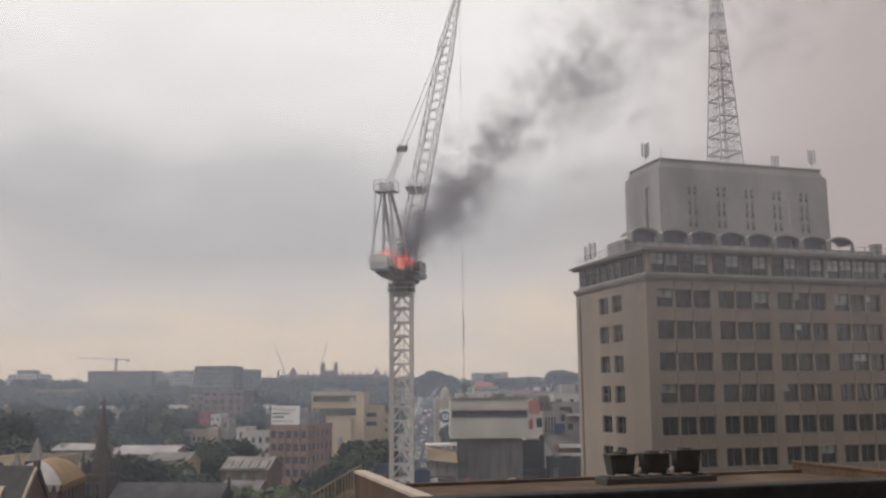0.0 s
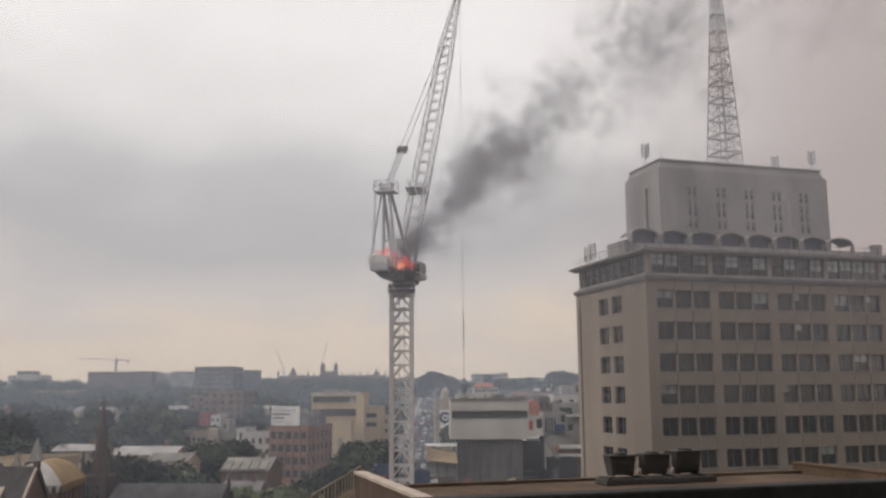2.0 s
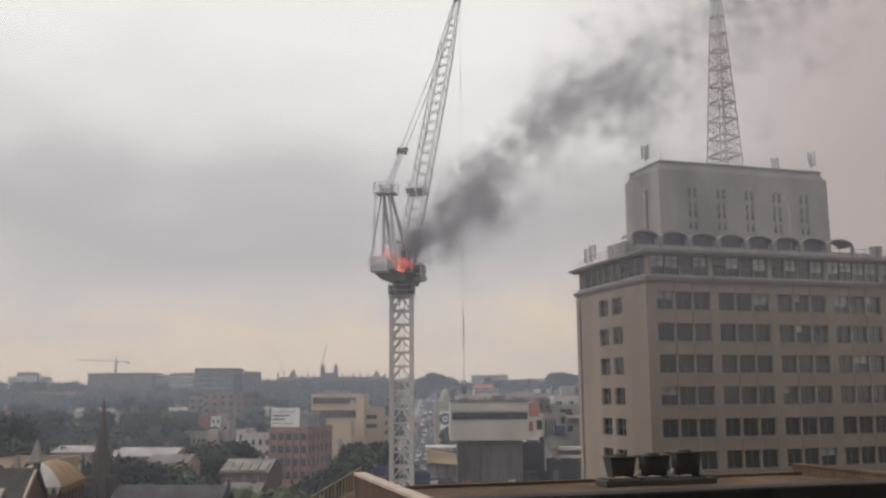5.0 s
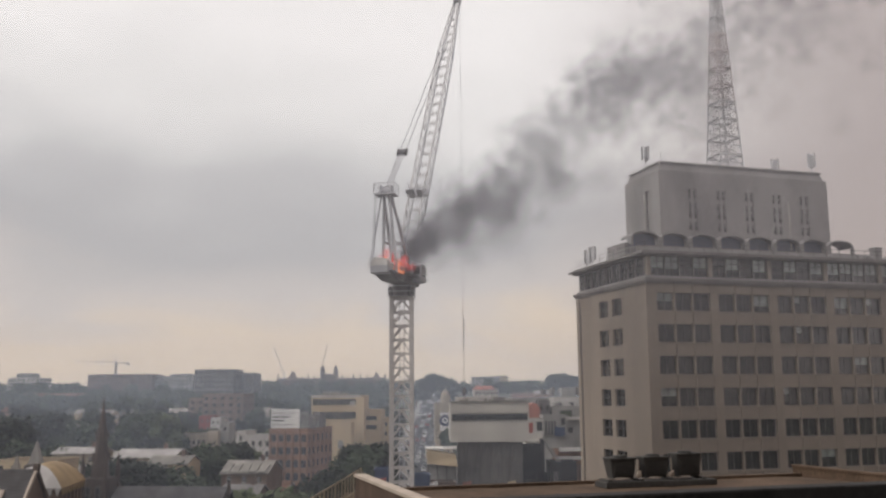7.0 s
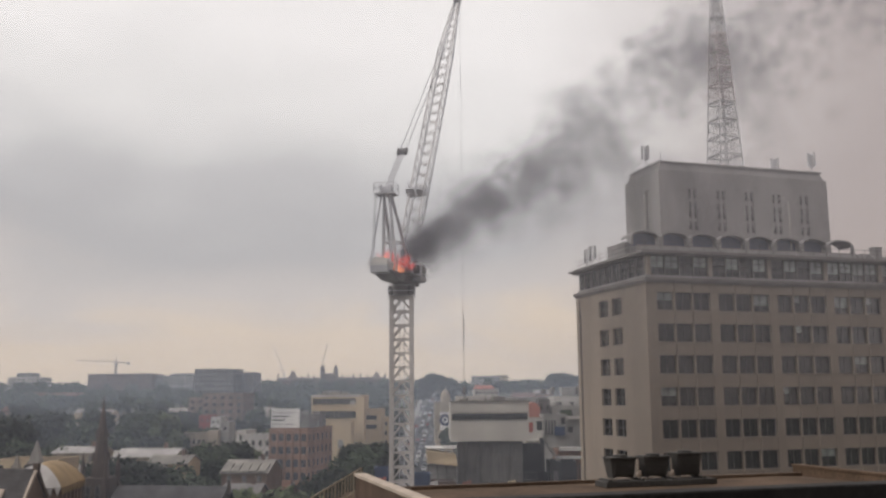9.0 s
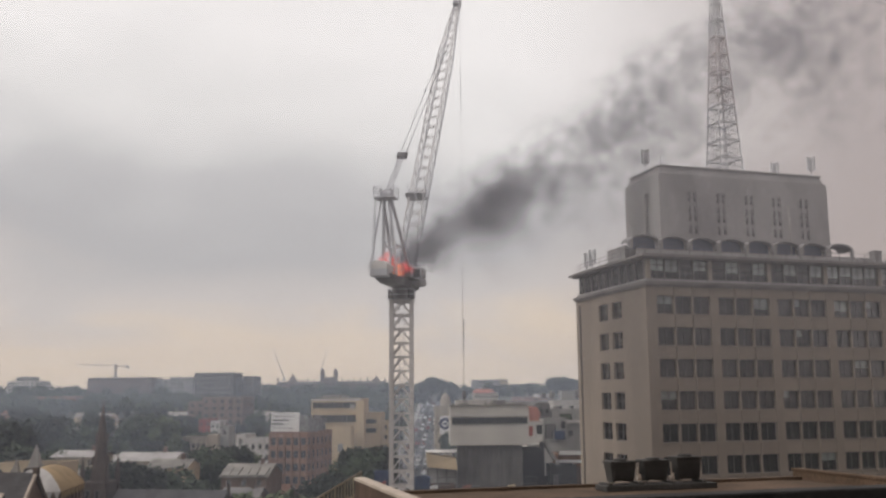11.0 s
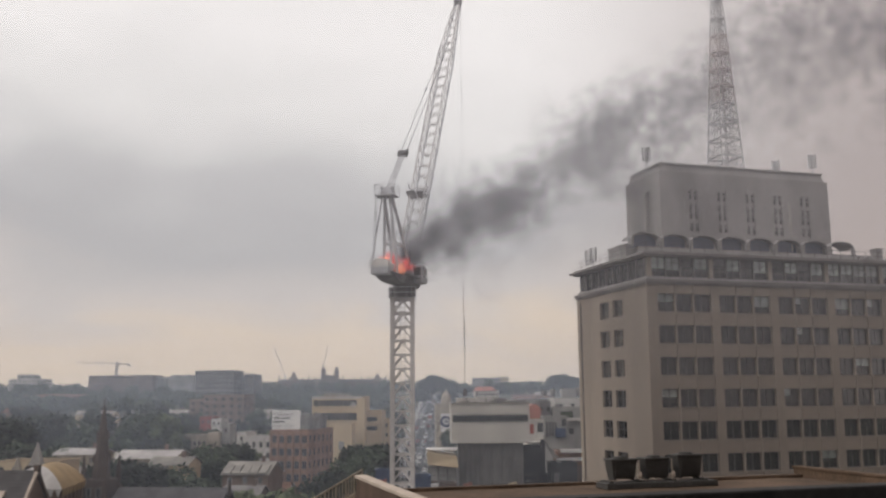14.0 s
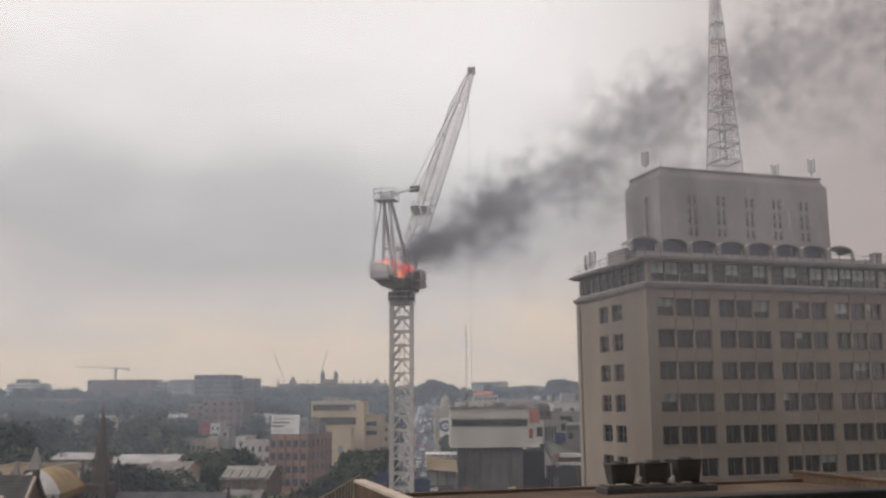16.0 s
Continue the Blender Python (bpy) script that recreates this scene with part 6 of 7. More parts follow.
def tree_meshes(seed, h, r, nleaf, leaf, size):
    """Trunk with limbs, and a crown of small leaf sprays gathered into uneven clumps."""
    rnd = random.Random(seed)
    tb = bmesh.new()
    th = h * 0.42
    beam(tb, (0, 0, -0.5), (0.1, 0.05, th), 0.028 * h, 8, 0.016 * h)
    clumps = []
    for k in range(9 + int(r)):
        a, el = rnd.uniform(0, 6.283), rnd.uniform(0.15, 1.0)
        rr = r * rnd.uniform(0.25, 0.82) * (1.05 - 0.55 * el)
        c = Vector((rr * math.cos(a), rr * math.sin(a), h * (0.38 + 0.5 * el)))
        clumps.append((c, r * rnd.uniform(0.26, 0.46)))
        s = Vector((0.05, 0.02, th * rnd.uniform(0.6, 1.0)))
        beam(tb, s, s.lerp(c, 0.85), 0.009 * h, 5, 0.003 * h)
    verts, faces = [], []
    for _ in range(nleaf):
        c, cr = rnd.choice(clumps)
        d = Vector((rnd.gauss(0, 1), rnd.gauss(0, 1), rnd.gauss(0, 0.8))).normalized()
        p = c + d * cr * (0.55 + 0.5 * rnd.random() ** 0.5)
        u = Vector((rnd.gauss(0, 1), rnd.gauss(0, 1), rnd.gauss(0, 0.6))).normalized()
        v = u.cross(d + Vector((0.01, 0, 0))).normalized()
        s = size * rnd.uniform(0.6, 1.4)
        n = len(verts)
        verts += [p - u * s, p - v * s * 0.55 + d * s * 0.25, p + u * s, p + v * s * 0.55 - d * s * 0.2]
        faces += [(n, n + 1, n + 2), (n, n + 2, n + 3)]
    me = bpy.data.meshes.new("crown")
    me.from_pydata(verts, [], faces)
    me.materials.append(M[leaf])
    return mesh_of("trunk", tb, M["bark"]), me


def make_tree(seed, h, r, nleaf, leaf, size, label):
    ob = thing("tree", label, "tree", pose(0, -400 - 20 * seed, 0), group="town trees")
    t, c = tree_meshes(seed, h, r, nleaf, leaf, size)
    part("trunk", t, None, ob)
    part("crown", c, None, ob)
    return ob


def trees():
    kinds = [make_tree(1, 16, 6.0, 2600, "leaf", 0.62, "broad leafy green town tree"),
             make_tree(2, 18, 7.5, 3000, "leaf_dark", 0.68, "large dark fig tree with a dense crown"),
             make_tree(3, 12, 4.6, 2000, "leaf", 0.55, "rounded green street tree"),
             make_tree(4, 11, 4.2, 1900, "leaf_light", 0.55, "light green tree with an open crown"),
             make_tree(5, 20, 6.5, 2600, "leaf_dark", 0.7, "tall dark tree with an uneven crown")]
    used = [False] * 5
    tops = [max(v.co.z for c in o.children if c.name.startswith("crown") for v in c.data.vertices) for o in kinds]
    rnd = random.Random(21)

    def put(k, x, y, top=None, sc=None):
        g = rise(x, y) if y > 30 else 0
        hs = tops[k]
        s = sc if sc else ((top - g) / hs if top else rnd.uniform(0.8, 1.15))
        m = pose(x, y, g, 0, 0, rnd.uniform(0, 360)) @ Matrix.Scale(s / kinds[k].scale.x, 4)
        if not used[k]:
            kinds[k].matrix_world = m
            used[k] = True
        else:
            copy_thing(kinds[k], m)
    # single trees that stand out
    for k, b, y, top in ((1, -0.347, 170, 19.6), (1, -0.322, 176, 18.4), (2, -0.300, 182, 17.0), (0, -0.286, 186, 17.6), (2, -0.268, 178, 15.6),
                         (0, -0.246, 232, 19.4), (1, -0.228, 238, 19.0), (0, -0.256, 240, 18.2), (3, -0.214, 246, 17.0),
                         (1, -0.118, 196, 15.2), (1, -0.134, 190, 14.4), (0, -0.084, 225, 19.2), (1, -0.092, 232, 18.8), (1, -0.070, 240, 18.4), (0, -0.106, 222, 16.0),
                         (3, -0.205, 150, 15.6), (3, -0.186, 146, 15.2), (3, -0.164, 150, 15.9), (0, -0.147, 155, 15.0), (3, -0.222, 160, 14.6),
                         (2, -0.238, 162, 13.4),
                         (1, -0.36, 188, 18.0), (0, 0.004, 385, 17.5), (2, 0.010, 378, 15.5), (1, -0.398, 122, 13.6), (2, -0.412, 120, 13.4), (1, -0.385, 124, 14.2),
                         (1, -0.462, 250, 26.2), (1, -0.478, 245, 25.2), (0, -0.385, 285, 24.5), (1, -0.42, 300, 26.2), (0, -0.435, 305, 25.5), (0, -0.33, 330, 26.5), (0, -0.31, 335, 26.8), (3, -0.295, 325, 25.2),
                         (0, -0.252, 225, 19.6), (1, -0.262, 228, 18.4), (0, -0.241, 222, 18.0), (2, -0.40, 228, 19.2), (2, -0.415, 226, 18.6), (0, -0.39, 292, 19.5), (2, -0.365, 250, 19.6), (0, -0.352, 262, 20.4),
                         (2, -0.405, 296, 19.0), (1, -0.372, 340, 25.5), (0, -0.448, 235, 20.5), (1, -0.49, 262, 26.0), (2, -0.30, 214, 16.0), (0, -0.425, 160, 16.5), (2, -0.46, 168, 15.8), (1, -0.475, 178, 20.5), (1, -0.455, 200, 20.0), (0, -0.405, 210, 17.8)):
        put(k, b * y, y, top)
    # belts of trees through the suburb
    for n, b0, b1, y0, y1, ks, drop in (
            (46, -0.50, -0.27, 300, 420, (0, 0, 1, 2, 3), 0.030), (70, -0.50, -0.20, 420, 640, (0, 1, 1, 0, 2), 0.007),
            (34, -0.29, -0.13, 350, 480, (0, 1, 2, 3), 0.026), (26, -0.24, -0.055, 480, 620, (0, 1, 0, 2), 0.010), (16, -0.065, -0.045, 380, 640, (0, 1, 2), 0.012),
            (10, -0.30, -0.20, 250, 330, (0, 2, 3), 0.050), (22, -0.50, -0.33, 215, 300, (0, 1, 2), 0.044), (16, -0.45, -0.37, 420, 520, (0, 1, 2), 0.02), (10, -0.33, -0.25, 380, 520, (0, 1, 2), 0.02)):
        for _ in range(n):
            y = rnd.uniform(y0, y1)
            g = rise(0, y)
            top = min(g + rnd.uniform(9, 18), 30 - drop * y + rnd.uniform(-5, 1.5))
            put(rnd.choice(ks), y * rnd.uniform(b0, b1), y, max(top, g + 5))
    # trees that make the skyline beyond the street
    for b, y, top in ((-0.022, 720, 44), (-0.014, 730, 47.5), (-0.006, 740, 46), (0.003, 760, 43), (0.0, 640, 38), (-0.03, 650, 36)):
        put(1, b * y, y, top), put(4, b * y + 6, y + 12, top - 2)
    for i in range(46):
        b = 0.005 + 0.15 * i / 45
        y = rnd.uniform(700, 840)
        t = 39 + 3 * math.sin(b * 95 + 2) + (4 if 0.118 < b < 0.145 else 0) + rnd.uniform(-3, 3)
        put(rnd.choice((0, 1, 4)), b * y, y, max(t, rise(0, y) + 8))


trees()


def far_woods():
    """The distant wooded ridge: countless crowns in one sheet of leaf sprays."""
    rnd = random.Random(31)
    verts, faces = [], []
    for k in range(900):
        y = rnd.uniform(820, 1220) if k < 380 else rnd.uniform(600, 880)
        x = y * (rnd.uniform(-0.55, 0.5) if k < 380 else rnd.uniform(-0.54, -0.055))
        g, r, h = rise(x, y), rnd.uniform(4, 8), rnd.uniform(7, 13)
        if k >= 380:
            h = min(h, max(4.0, 32 - 0.002 * (880 - y) - g + rnd.uniform(-4, 2)))
            r = rnd.uniform(3, 6)
        if -0.19 * y < x < -0.05 * y and y > 950:
            h *= 0.5
        for _ in range(110):
            d = Vector((rnd.gauss(0, 1), rnd.gauss(0, 1), rnd.gauss(0, 1))).normalized()
            p = Vector((x, y, g + h * 0.62)) + Vector((d.x * r, d.y * r, d.z * h * 0.42)) * rnd.uniform(0.7, 1.08)
            u = Vector((rnd.gauss(0, 1), rnd.gauss(0, 1), rnd.gauss(0, 1))).normalized()
            v = u.cross(d).normalized()
            s = rnd.uniform(0.9, 2.0)
            n = len(verts)
            verts += [p - u * s, p - v * s * 0.7, p + u * s, p + v * s * 0.7]
            faces += [(n, n + 1, n + 2), (n, n + 2, n + 3)]
    me = bpy.data.meshes.new("far_woods")
    me.from_pydata(verts, [], faces)
    me.materials.append(M["leaf"])
    tagged(new("far_woods", me), "dull green woods along the distant ridge", "woods", kind="stuff")


far_woods()

# ------------------------------------------------------------------ traffic standing in the street


def make_car(paint, label, van=False):
    ob = thing("van" if van else "car", label, "van" if van else "car", group="vehicles in the street")
    bm = bmesh.new()
    L, W = (4.9, 1.95) if van else (4.4, 1.78)
    hb = 1.1 if van else 0.82
    soft_box(bm, -W / 2, W / 2, -L / 2, L / 2, 0.28, hb, 0.12)
    t = 2.05 if van else 1.42
    hexa(bm, [(-W / 2 + 0.05, -L * 0.42, hb - 0.02), (W / 2 - 0.05, -L * 0.42, hb - 0.02), (W / 2 - 0.05, L * 0.22, hb - 0.02), (-W / 2 + 0.05, L * 0.22, hb - 0.02),
              (-W / 2 + 0.2, -L * 0.32, t), (W / 2 - 0.2, -L * 0.32, t), (W / 2 - 0.2, L * 0.06, t), (-W / 2 + 0.2, L * 0.06, t)])
    part("body", bm, M[paint], ob)
    bm = bmesh.new()
    for y0, y1 in ((-L * 0.435, -L * 0.335), (L * 0.235, L * 0.075)):
        d = -0.03 if y0 < 0 else 0.03
        hexa(bm, [(-W / 2 + 0.15, y0 + d, hb + 0.02), (W / 2 - 0.15, y0 + d, hb + 0.02), (W / 2 - 0.15, y0, hb + 0.02), (-W / 2 + 0.15, y0, hb + 0.02),
                  (-W / 2 + 0.25, y1 + d, t - 0.06), (W / 2 - 0.25, y1 + d, t - 0.06), (W / 2 - 0.25, y1, t - 0.06), (-W / 2 + 0.25, y1, t - 0.06)])
    part("windscreen", bm, M["dark_glass"], ob)
    bm = bmesh.new()
    beam(bm, (-0.1, 0, 0), (0.1, 0, 0), 0.32, 14)
    wheel = mesh_of("wheel", bm, M["tyre"])
    for sx in (-1, 1):
        for sy in (-1, 1):
            part("wheel", wheel, None, ob, at=pose(sx * (W / 2 - 0.1), sy * L * 0.31, 0.32))
    return ob


def traffic():
    rnd = random.Random(8)
    kinds = [make_car("car_white", "white car waiting in traffic"), make_car("car_grey", "silver car waiting in traffic"),
             make_car("car_dark", "dark car waiting in traffic"), make_car("car_red", "red car waiting in traffic"),
             make_car("car_white", "white delivery van in traffic", True)]
    used = [False] * 5
    for lane in (-7.6, -4.6, -1.6, 1.6, 4.6, 7.6):
        y = 250 + 12 * rnd.random()
        while y < 800:
            if rnd.random() < 0.86:
                k = rnd.choice((0, 0, 0, 0, 0, 1, 1, 1, 2, 2, 2, 2, 3, 4, 4))
                sl = math.degrees(math.atan(rise(0, y + 2) - rise(0, y - 2)) / 4)
                m = pose(ROAD_X(y) + lane, y, rise(0, y) + 0.13, sl, 0, 0 if lane > 0 else 180)
                if lane < 0:
                    m = pose(ROAD_X(y) + lane, y, rise(0, y) + 0.13, -sl, 0, 180)
                if used[k]:
                    copy_thing(kinds[k], m)
                else:
                    kinds[k].matrix_world = m
                    used[k] = True
            y += rnd.uniform(7, 15) * (1 + y / 900)


traffic()

# ------------------------------------------------------------------ fire and smoke


def flame_material(name, colour, strength):
    """Burning gas: it glows, and thins out to nothing at the rims of its films."""
    m = bpy.data.materials.new(name)
    m.use_nodes = True
    nt = m.node_tree
    nt.nodes.clear()
    N, L = nt.nodes.new, nt.links.new
    at, tr, em, mx, out = N("ShaderNodeAttribute"), N("ShaderNodeBsdfTransparent"), N("ShaderNodeEmission"), N("ShaderNodeMixShader"), N("ShaderNodeOutputMaterial")
    at.attribute_name = "thickness"
    em.inputs[0].default_value, em.inputs[1].default_value = (*colour, 1), strength
    L(at.outputs["Fac"], mx.inputs[0])
    L(tr.outputs[0], mx.inputs[1])
    L(em.outputs[0], mx.inputs[2])
    L(mx.outputs[0], out.inputs[0])
    return m


def film_mesh(name, seed, r, n, dens, mt, tall=1.0):
    """Small curled films gathered round a point, thick at their middles and fading out at their rims."""
    rnd = random.Random(seed)
    verts, faces, alpha = [], [], []
    K = 10
    for _ in range(n):
        c = Vector((rnd.gauss(0, 1), rnd.gauss(0, 1), rnd.gauss(0, 1) * tall)) * r * 0.4
        a = Vector((rnd.gauss(0, 1), rnd.gauss(0, 1), rnd.gauss(0, 1))).normalized()
        b = a.orthogonal().normalized()
        d = a.cross(b)
        s = r * rnd.uniform(0.5, 0.95)
        base, top = len(verts), dens * rnd.uniform(0.6, 1.4)
        verts.append(c + a * s * 0.25)
        alpha.append(top)
        for f, lift, al in ((0.36, 0.18, 0.85), (0.68, 0.03, 0.38), (1.0, -0.12, 0.0)):
            for k in range(K):
                t = 2 * math.pi * k / K
                q = (b * math.cos(t) + d * math.sin(t)) * s * f * rnd.uniform(0.85, 1.15)
                verts.append(c + Vector((q.x, q.y, q.z * tall)) + a * s * lift)
                alpha.append(top * al)
        for k in range(K):
            j = (k + 1) % K
            faces.append((base, base + 1 + k, base + 1 + j))
            for ring in (0, 1):
                p = base + 1 + K * ring
                faces.append((p + k, p + K + k, p + K + j, p + j))
    me = bpy.data.meshes.new(name)
    me.from_pydata(verts, [], faces)
    me.attributes.new("thickness", "FLOAT", "POINT").data.foreach_set("value", alpha)
    me.materials.append(mt)
    for p in me.polygons:
        p.use_smooth = True
    return me


FIRE = pose(-4.33, 95.0, 0, 0, 0, -SLEW)
fire = thing("fire", "orange-red flames on the crane's machinery deck", "fire", FIRE)
FLAMES = []


def flames():
    red, orange = flame_material("red_flame", (0.95, 0.10, 0.085), 0.95), flame_material("orange_flame", (1.0, 0.30, 0.13), 1.5)
    big = [film_mesh("flame", 40 + i, 0.62, 9, 0.24, red, 1.2) for i in range(4)]
    hot = [film_mesh("flame", 50 + i, 0.34, 9, 0.6, orange, 1.1) for i in range(3)]
    spots = ((-0.7, -4.5, 43.5), (-0.4, -4.3, 43.7), (0.1, -4.1, 43.5), (0.55, -3.9, 43.3), (0.85, -3.8, 43.1), (1.25, -3.4, 43.0),
             (1.6, -2.8, 43.1), (0.3, -4.0, 43.9))
    for i, q in enumerate(spots):
        FLAMES.append((part("flame", big[i % 4], None, fire), *q))
    for i, q in enumerate(((-0.75, -4.5, 43.35), (-0.35, -4.4, 43.4), (0.75, -3.9, 42.75), (1.0, -3.7, 42.6), (0.85, -3.8, 43.0))):
        FLAMES.append((part("flame", hot[i % 3], None, fire, "bright orange flame"), *q))


flames()


def smoke_material(scale, low, high):
    m = bpy.data.materials.new("smoke")
    m.use_nodes = True
    nt = m.node_tree
    nt.nodes.clear()
    N, L = nt.nodes.new, nt.links.new
    at, tr, df, mx, out = N("ShaderNodeAttribute"), N("ShaderNodeBsdfTransparent"), N("ShaderNodeBsdfDiffuse"), N("ShaderNodeMixShader"), N("ShaderNodeOutputMaterial")
    tc, nz, mr, mul = N("ShaderNodeTexCoord"), N("ShaderNodeTexNoise"), N("ShaderNodeMapRange"), N("ShaderNodeMath")
    at.attribute_name = "thickness"
    df.inputs[0].default_value = (0.225, 0.224, 0.262, 1)
    # soot gathers in curls and leaves gaps
    nz.inputs["Scale"].default_value, nz.inputs["Detail"].default_value, nz.inputs["Distortion"].default_value = scale, 3, 0.5
    L(tc.outputs["Object"], nz.inputs["Vector"])
    mr.inputs["From Min"].default_value, mr.inputs["From Max"].default_value = 0.38, 0.64
    mr.inputs["To Min"].default_value, mr.inputs["To Max"].default_value = low, high
    L(nz.outputs["Fac"], mr.inputs["Value"])
    mul.operation = "MULTIPLY"
    L(at.outputs["Fac"], mul.inputs[0])
    L(mr.outputs[0], mul.inputs[1])
    L(mul.outputs[0], mx.inputs[0])
    L(tr.outputs[0], mx.inputs[1])
    L(df.outputs[0], mx.inputs[2])
    L(mx.outputs[0], out.inputs[0])
    return m


smoke = thing("smoke_plume", "dark grey smoke plume drifting from the burning crane", "smoke")
WISPS = []
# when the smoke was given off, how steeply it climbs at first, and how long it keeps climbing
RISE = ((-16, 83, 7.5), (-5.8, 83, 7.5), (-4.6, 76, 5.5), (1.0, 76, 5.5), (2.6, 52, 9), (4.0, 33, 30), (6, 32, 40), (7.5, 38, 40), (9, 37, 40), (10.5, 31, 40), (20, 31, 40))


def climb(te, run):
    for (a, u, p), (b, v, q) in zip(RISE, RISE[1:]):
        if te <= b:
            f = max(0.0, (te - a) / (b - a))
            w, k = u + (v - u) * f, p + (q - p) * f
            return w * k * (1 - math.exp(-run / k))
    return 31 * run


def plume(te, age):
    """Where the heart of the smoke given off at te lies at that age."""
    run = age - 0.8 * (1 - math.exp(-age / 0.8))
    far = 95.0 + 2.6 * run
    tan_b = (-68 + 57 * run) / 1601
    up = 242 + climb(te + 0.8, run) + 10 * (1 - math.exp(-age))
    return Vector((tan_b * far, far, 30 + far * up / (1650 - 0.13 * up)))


def make_smoke():
    rnd = random.Random(77)
    fine, coarse = smoke_material(0.6, 0.65, 1.3), smoke_material(0.24, 0.45, 1.4)
    # how many a second, their meshes, the age at which they gather, and when the first were given off
    kinds = ((44.0, [film_mesh("wisp", 60 + i, 1.4, 6, 0.050, fine) for i in range(8)], 0.0, -7.0),
             (12.0, [film_mesh("wisp", 70 + i, 2.6, 7, 0.050, fine) for i in range(8)], 0.5, -12.0),
             (8.0, [film_mesh("wisp", 80 + i, 3.9, 7, 0.034, coarse) for i in range(8)], 1.5, -15.0),
             (4.0, [film_mesh("wisp", 90 + i, 7.5, 7, 0.012, coarse) for i in range(6)], 5.0, -15.0))
    for rate, meshes, start, te in kinds:
        while te < 16 - start:
            # puffs and lulls in what the fire gives off
            gap = 1.0 + 0.25 * math.sin(te * 3.1) + 0.2 * math.sin(te * 1.3 + 1)
            if -5.9 < te < -4.3:
                gap = 2.6
            if -7.4 < te < -5.9:
                gap = 0.62
            if te < -7.4:
                gap = 2.1
            te += gap / rate
            w = part("wisp", rnd.choice(meshes), None, smoke)
            # offsets across the plume grow with age; a share lags below it as thin trailing smoke
            o = Vector((rnd.gauss(0, 1), rnd.gauss(0, 1), rnd.gauss(0, 1)))
            c = random.Random(math.floor(te * 2.3) * 3 + rnd.randrange(3))
            clump = Vector((c.gauss(0, 0.7), c.gauss(0, 0.5), c.gauss(0, 0.75)))
            o *= 0.65 if start == 0 else 0.85
            if rnd.random() < 0.3 and start > 0:
                o += Vector((0.7, 0, -1.4))
            WISPS.append((w, te, o, clump, Vector((rnd.gauss(0, 1), rnd.gauss(0, 1), rnd.gauss(0, 1))).normalized(), rnd.uniform(0, 360), rnd.uniform(-14, 14), start))


make_smoke()

# ------------------------------------------------------------------ haze
def haze_material(dens, tint):
    m = bpy.data.materials.new("thin_haze")
    m.use_nodes = True
    nt = m.node_tree
    nt.nodes.clear()
    N, L = nt.nodes.new, nt.links.new
    at, nz, mul = N("ShaderNodeAttribute"), N("ShaderNodeTexNoise"), N("ShaderNodeMath")
    at.attribute_name = "thickness"
    nz.inputs["Scale"].default_value, nz.inputs["Detail"].default_value = 0.02, 3
    tc, mr = N("ShaderNodeTexCoord"), N("ShaderNodeMapRange")
    L(tc.outputs["Object"], nz.inputs["Vector"])
    mr.inputs["To Min"].default_value, mr.inputs["To Max"].default_value = dens * 0.7, dens * 1.3
    L(nz.outputs["Fac"], mr.inputs["Value"])
    mul.operation = "MULTIPLY"
    L(at.outputs["Fac"], mul.inputs[0])
    L(mr.outputs[0], mul.inputs[1])
    tr, df, tl, half, mx, out = (N("ShaderNodeBsdfTransparent"), N("ShaderNodeBsdfDiffuse"), N("ShaderNodeBsdfTranslucent"),
                                 N("ShaderNodeMixShader"), N("ShaderNodeMixShader"), N("ShaderNodeOutputMaterial"))
    df.inputs[0].default_value = tl.inputs[0].default_value = (*tint, 1)
    half.inputs[0].default_value = 0.5
    L(df.outputs[0], half.inputs[1])
    L(tl.outputs[0], half.inputs[2])
    L(mul.outputs[0], mx.inputs[0])
    L(tr.outputs[0], mx.inputs[1])
    L(half.outputs[0], mx.inputs[2])
    L(mx.outputs[0], out.inputs[0])
    return m


def haze_bank(y, dens, top):
    """A gently billowing translucent sheet, thinning out upwards, standing in for smoky haze across the town."""
    xs, zs = 48, 14
    W = y * 1.6 + 200
    verts, faces, dn = [], [], []
    for j in range(zs + 1):
        for i in range(xs + 1):
            x, z = -W / 2 + W * i / xs, -8 + (top + 8) * j / zs
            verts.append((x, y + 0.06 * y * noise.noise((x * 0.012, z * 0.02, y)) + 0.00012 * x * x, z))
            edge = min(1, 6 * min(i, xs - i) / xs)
            # the nearest sheet is denser above roof height, paling the darks behind it
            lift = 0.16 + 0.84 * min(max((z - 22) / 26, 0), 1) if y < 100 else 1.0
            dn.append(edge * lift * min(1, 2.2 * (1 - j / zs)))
    for j in range(zs):
        for i in range(xs):
            a = j * (xs + 1) + i
            faces.append((a, a + 1, a + xs + 2, a + xs + 1))
    me = bpy.data.meshes.new("haze_bank")
    me.from_pydata(verts, [], faces)
    me.attributes.new("thickness", "FLOAT", "POINT").data.foreach_set("value", dn)
    # the bluish cast of hazy distance is put into the sheet's colour
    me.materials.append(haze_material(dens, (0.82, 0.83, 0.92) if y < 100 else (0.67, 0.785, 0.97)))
    tagged(new("haze_bank", me), "translucent sheet standing in for thin smoky haze over the town", "haze", kind="stuff")


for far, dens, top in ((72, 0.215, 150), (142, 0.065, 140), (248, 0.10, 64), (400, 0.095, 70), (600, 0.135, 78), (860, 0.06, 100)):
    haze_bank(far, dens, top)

# ------------------------------------------------------------------ what moves


def in_plane(y, z):
    return UP @ Vector((0, y, z))


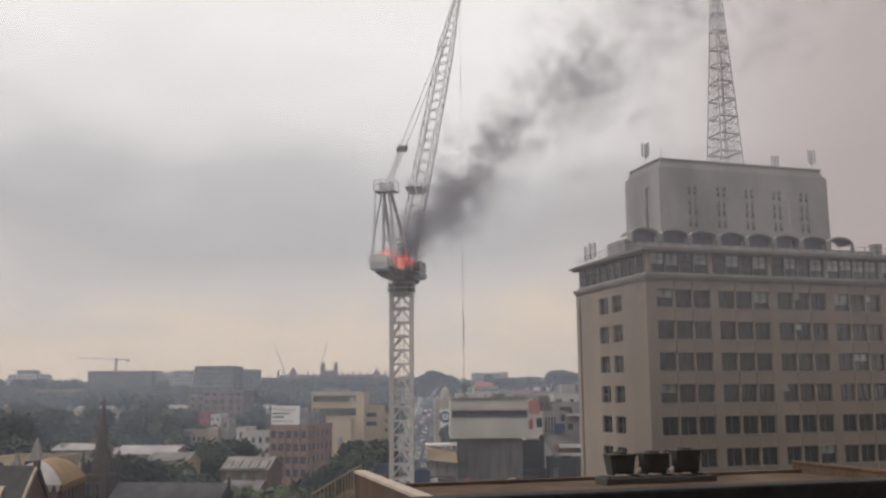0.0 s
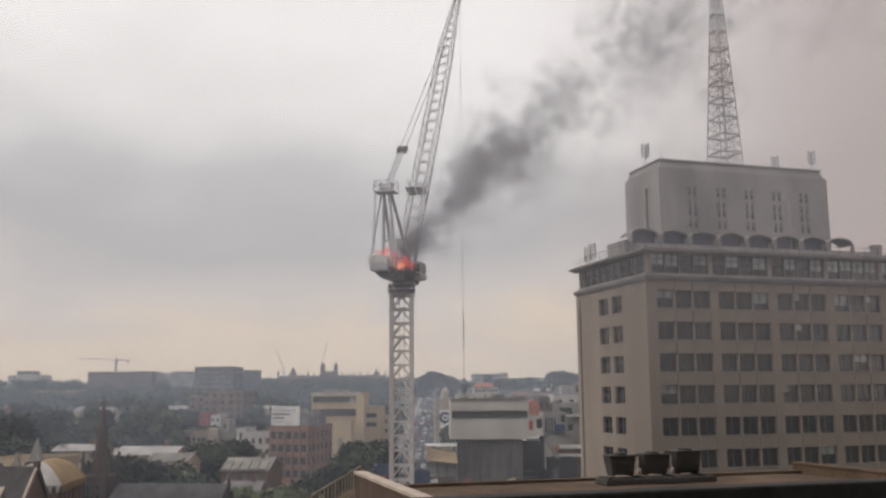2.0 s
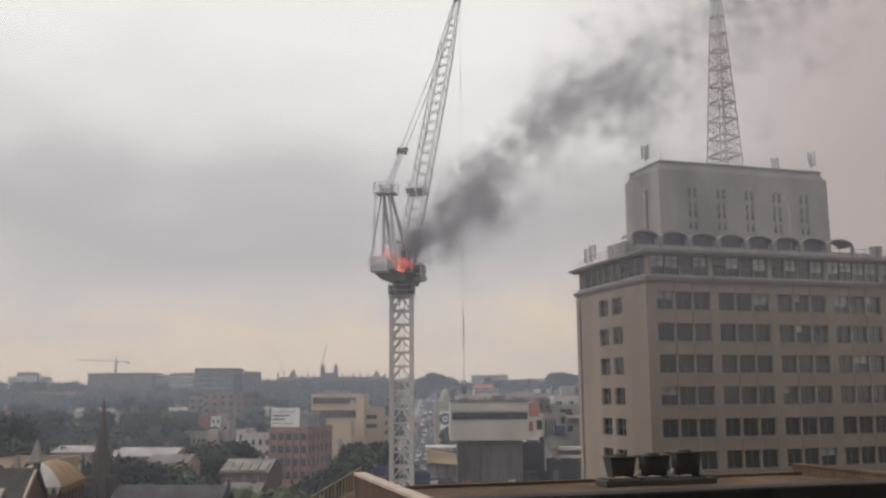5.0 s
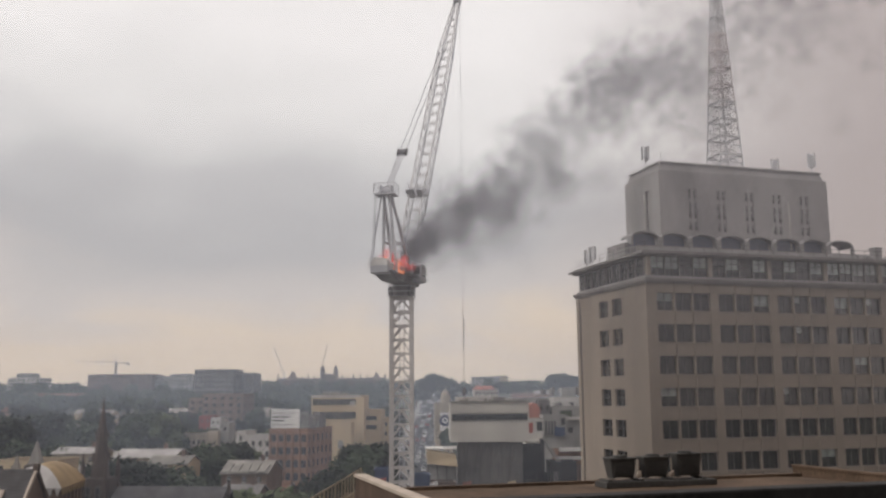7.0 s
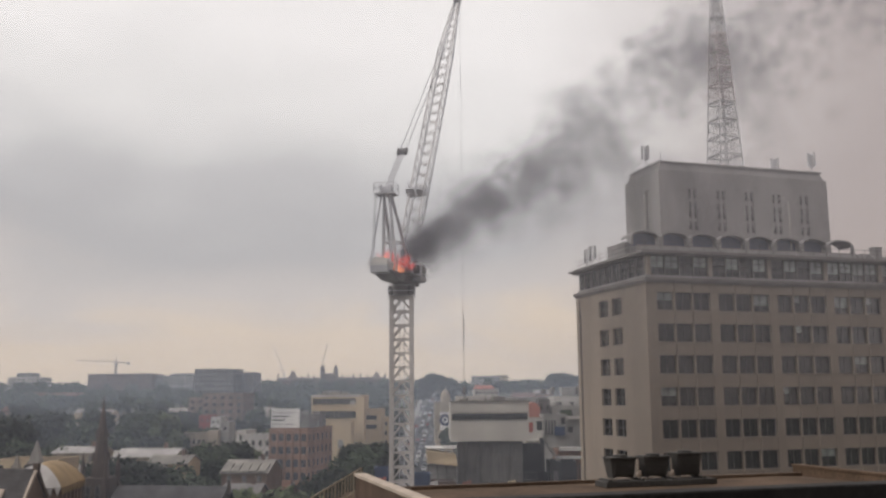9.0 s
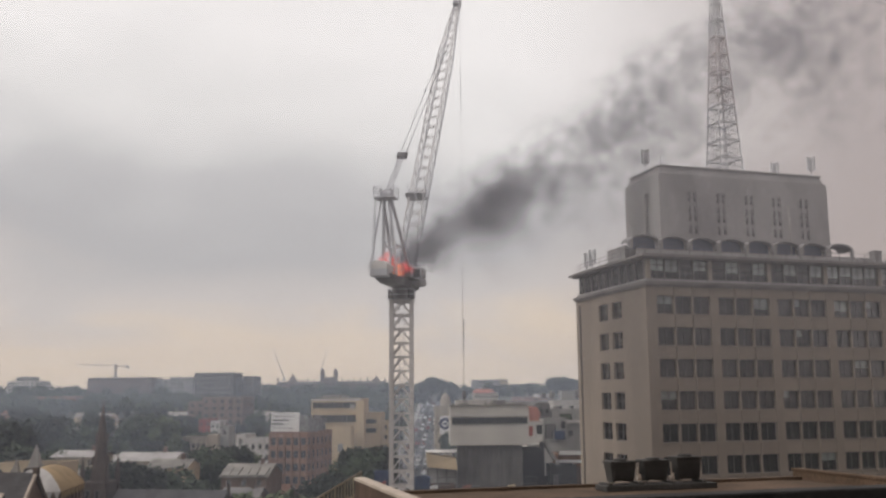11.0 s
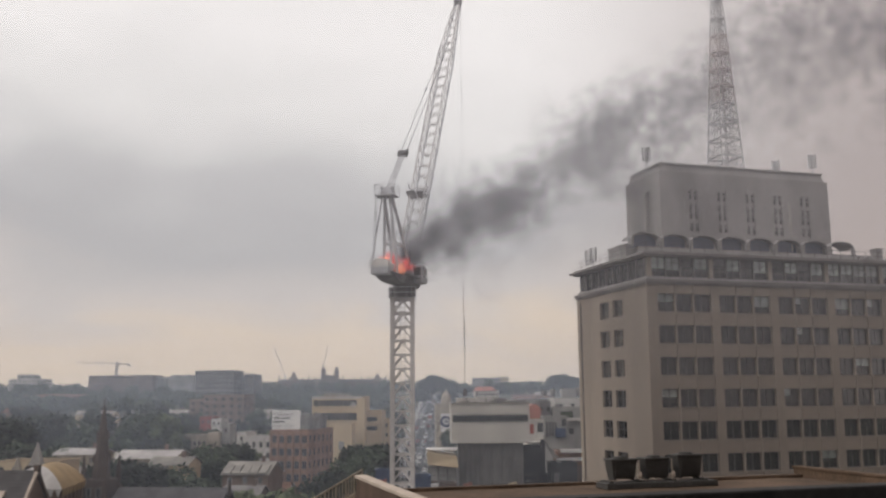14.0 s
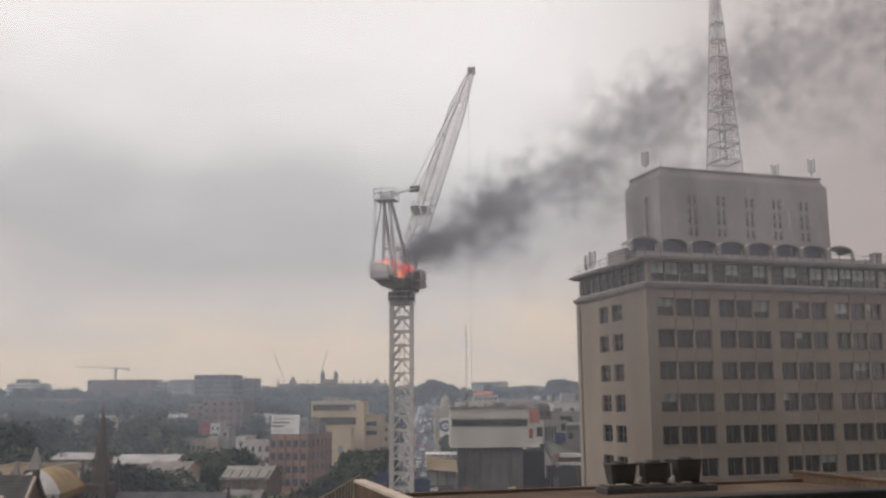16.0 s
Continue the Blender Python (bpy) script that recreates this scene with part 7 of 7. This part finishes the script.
def bar_pose(p, q):
    """A pose in the crane's space with +y from p to q, and x level across the jib."""
    d = (q - p).normalized()
    x = UP.to_3x3() @ Vector((1, 0, 0))
    z = x.cross(d)
    return Matrix(((x.x, d.x, z.x, p.x), (x.y, d.y, z.y, p.y), (x.z, d.z, z.z, p.z), (0, 0, 0, 1)))


def motions():
    # the jib sinks as the luffing ropes give way
    falls = ((0, 59.38, 45.86), (14.2, 59.36, 45.88), (14.5, 59.12, 46.3), (14.7, 58.08, 46.3), (15.0, 55.98, 46.5), (15.2, 54.38, 45.84), (15.4, 52.96, 45.0),
             (15.6, 50.94, 43.32), (15.8, 48.7, 41.42), (16, 46.3, 39.24))
    jr, pr, lo, up, hr, hk = [], [], [], [], [], []
    head = in_plane(-5.1, 50.35)
    for t, th, ph in falls:
        a, b = radians(th), radians(ph)
        jr.append((t, UP @ Matrix.Translation(PIVOT) @ Matrix.Rotation(a, 4, "X")))
        J = in_plane(2.2 + PEND * math.cos(a) - 1.35 * math.sin(a), 43.8 + PEND * math.sin(a) + 1.35 * math.cos(a))
        B = J - in_plane(math.cos(b), math.sin(b)) * PENDANT
        pr.append((t, bar_pose(B, J) @ Matrix.Translation((0, PENDANT, 0))))
        lo.append((t, bar_pose(head, B)))
        up.append((t, bar_pose(B, head)))
        tip = CRANE @ in_plane(2.2 + (JIB + 0.1) * math.cos(a), 43.8 + (JIB + 0.1) * math.sin(a))
        tip.x += 0.25
        if not hr:
            rest = tip.x
        # the heavy hook lags behind the sinking jib head
        hr.append((t, Matrix.Translation((rest + 0.6 * (tip.x - rest), tip.y, tip.z))))
        hk.append((t, Matrix.Translation((rest + 0.05 + 0.25 * (tip.x - rest), tip.y, 30.9))))
    for o, rows in ((jib, jr), (pendant, pr), (luff_lower, lo), (luff_upper, up), (hoist_rope, hr), (hook_line, hk)):
        walk(o, rows)
    rnd = random.Random(4)
    for f, x, y, z in FLAMES:
        rows, t = [], 0.0
        while t < 16.01:
            rows.append((t, pose(x + rnd.uniform(-0.12, 0.12), y + rnd.uniform(-0.1, 0.1), z + rnd.uniform(-0.3, 0.25), rnd.uniform(-10, 10), rnd.uniform(-5, 22), rnd.uniform(0, 60))))
            t += 0.4
        walk(f, rows)
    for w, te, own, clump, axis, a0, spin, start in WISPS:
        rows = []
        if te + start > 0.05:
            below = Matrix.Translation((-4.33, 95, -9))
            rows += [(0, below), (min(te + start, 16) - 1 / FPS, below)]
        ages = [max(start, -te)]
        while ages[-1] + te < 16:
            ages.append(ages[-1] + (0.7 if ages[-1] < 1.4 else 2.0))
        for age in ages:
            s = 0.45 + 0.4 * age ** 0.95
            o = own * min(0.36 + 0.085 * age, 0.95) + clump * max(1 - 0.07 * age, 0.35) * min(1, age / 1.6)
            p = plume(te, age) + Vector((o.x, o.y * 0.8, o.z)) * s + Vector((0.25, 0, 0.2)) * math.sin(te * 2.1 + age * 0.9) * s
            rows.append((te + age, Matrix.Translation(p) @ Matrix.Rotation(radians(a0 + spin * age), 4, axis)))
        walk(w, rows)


motions()
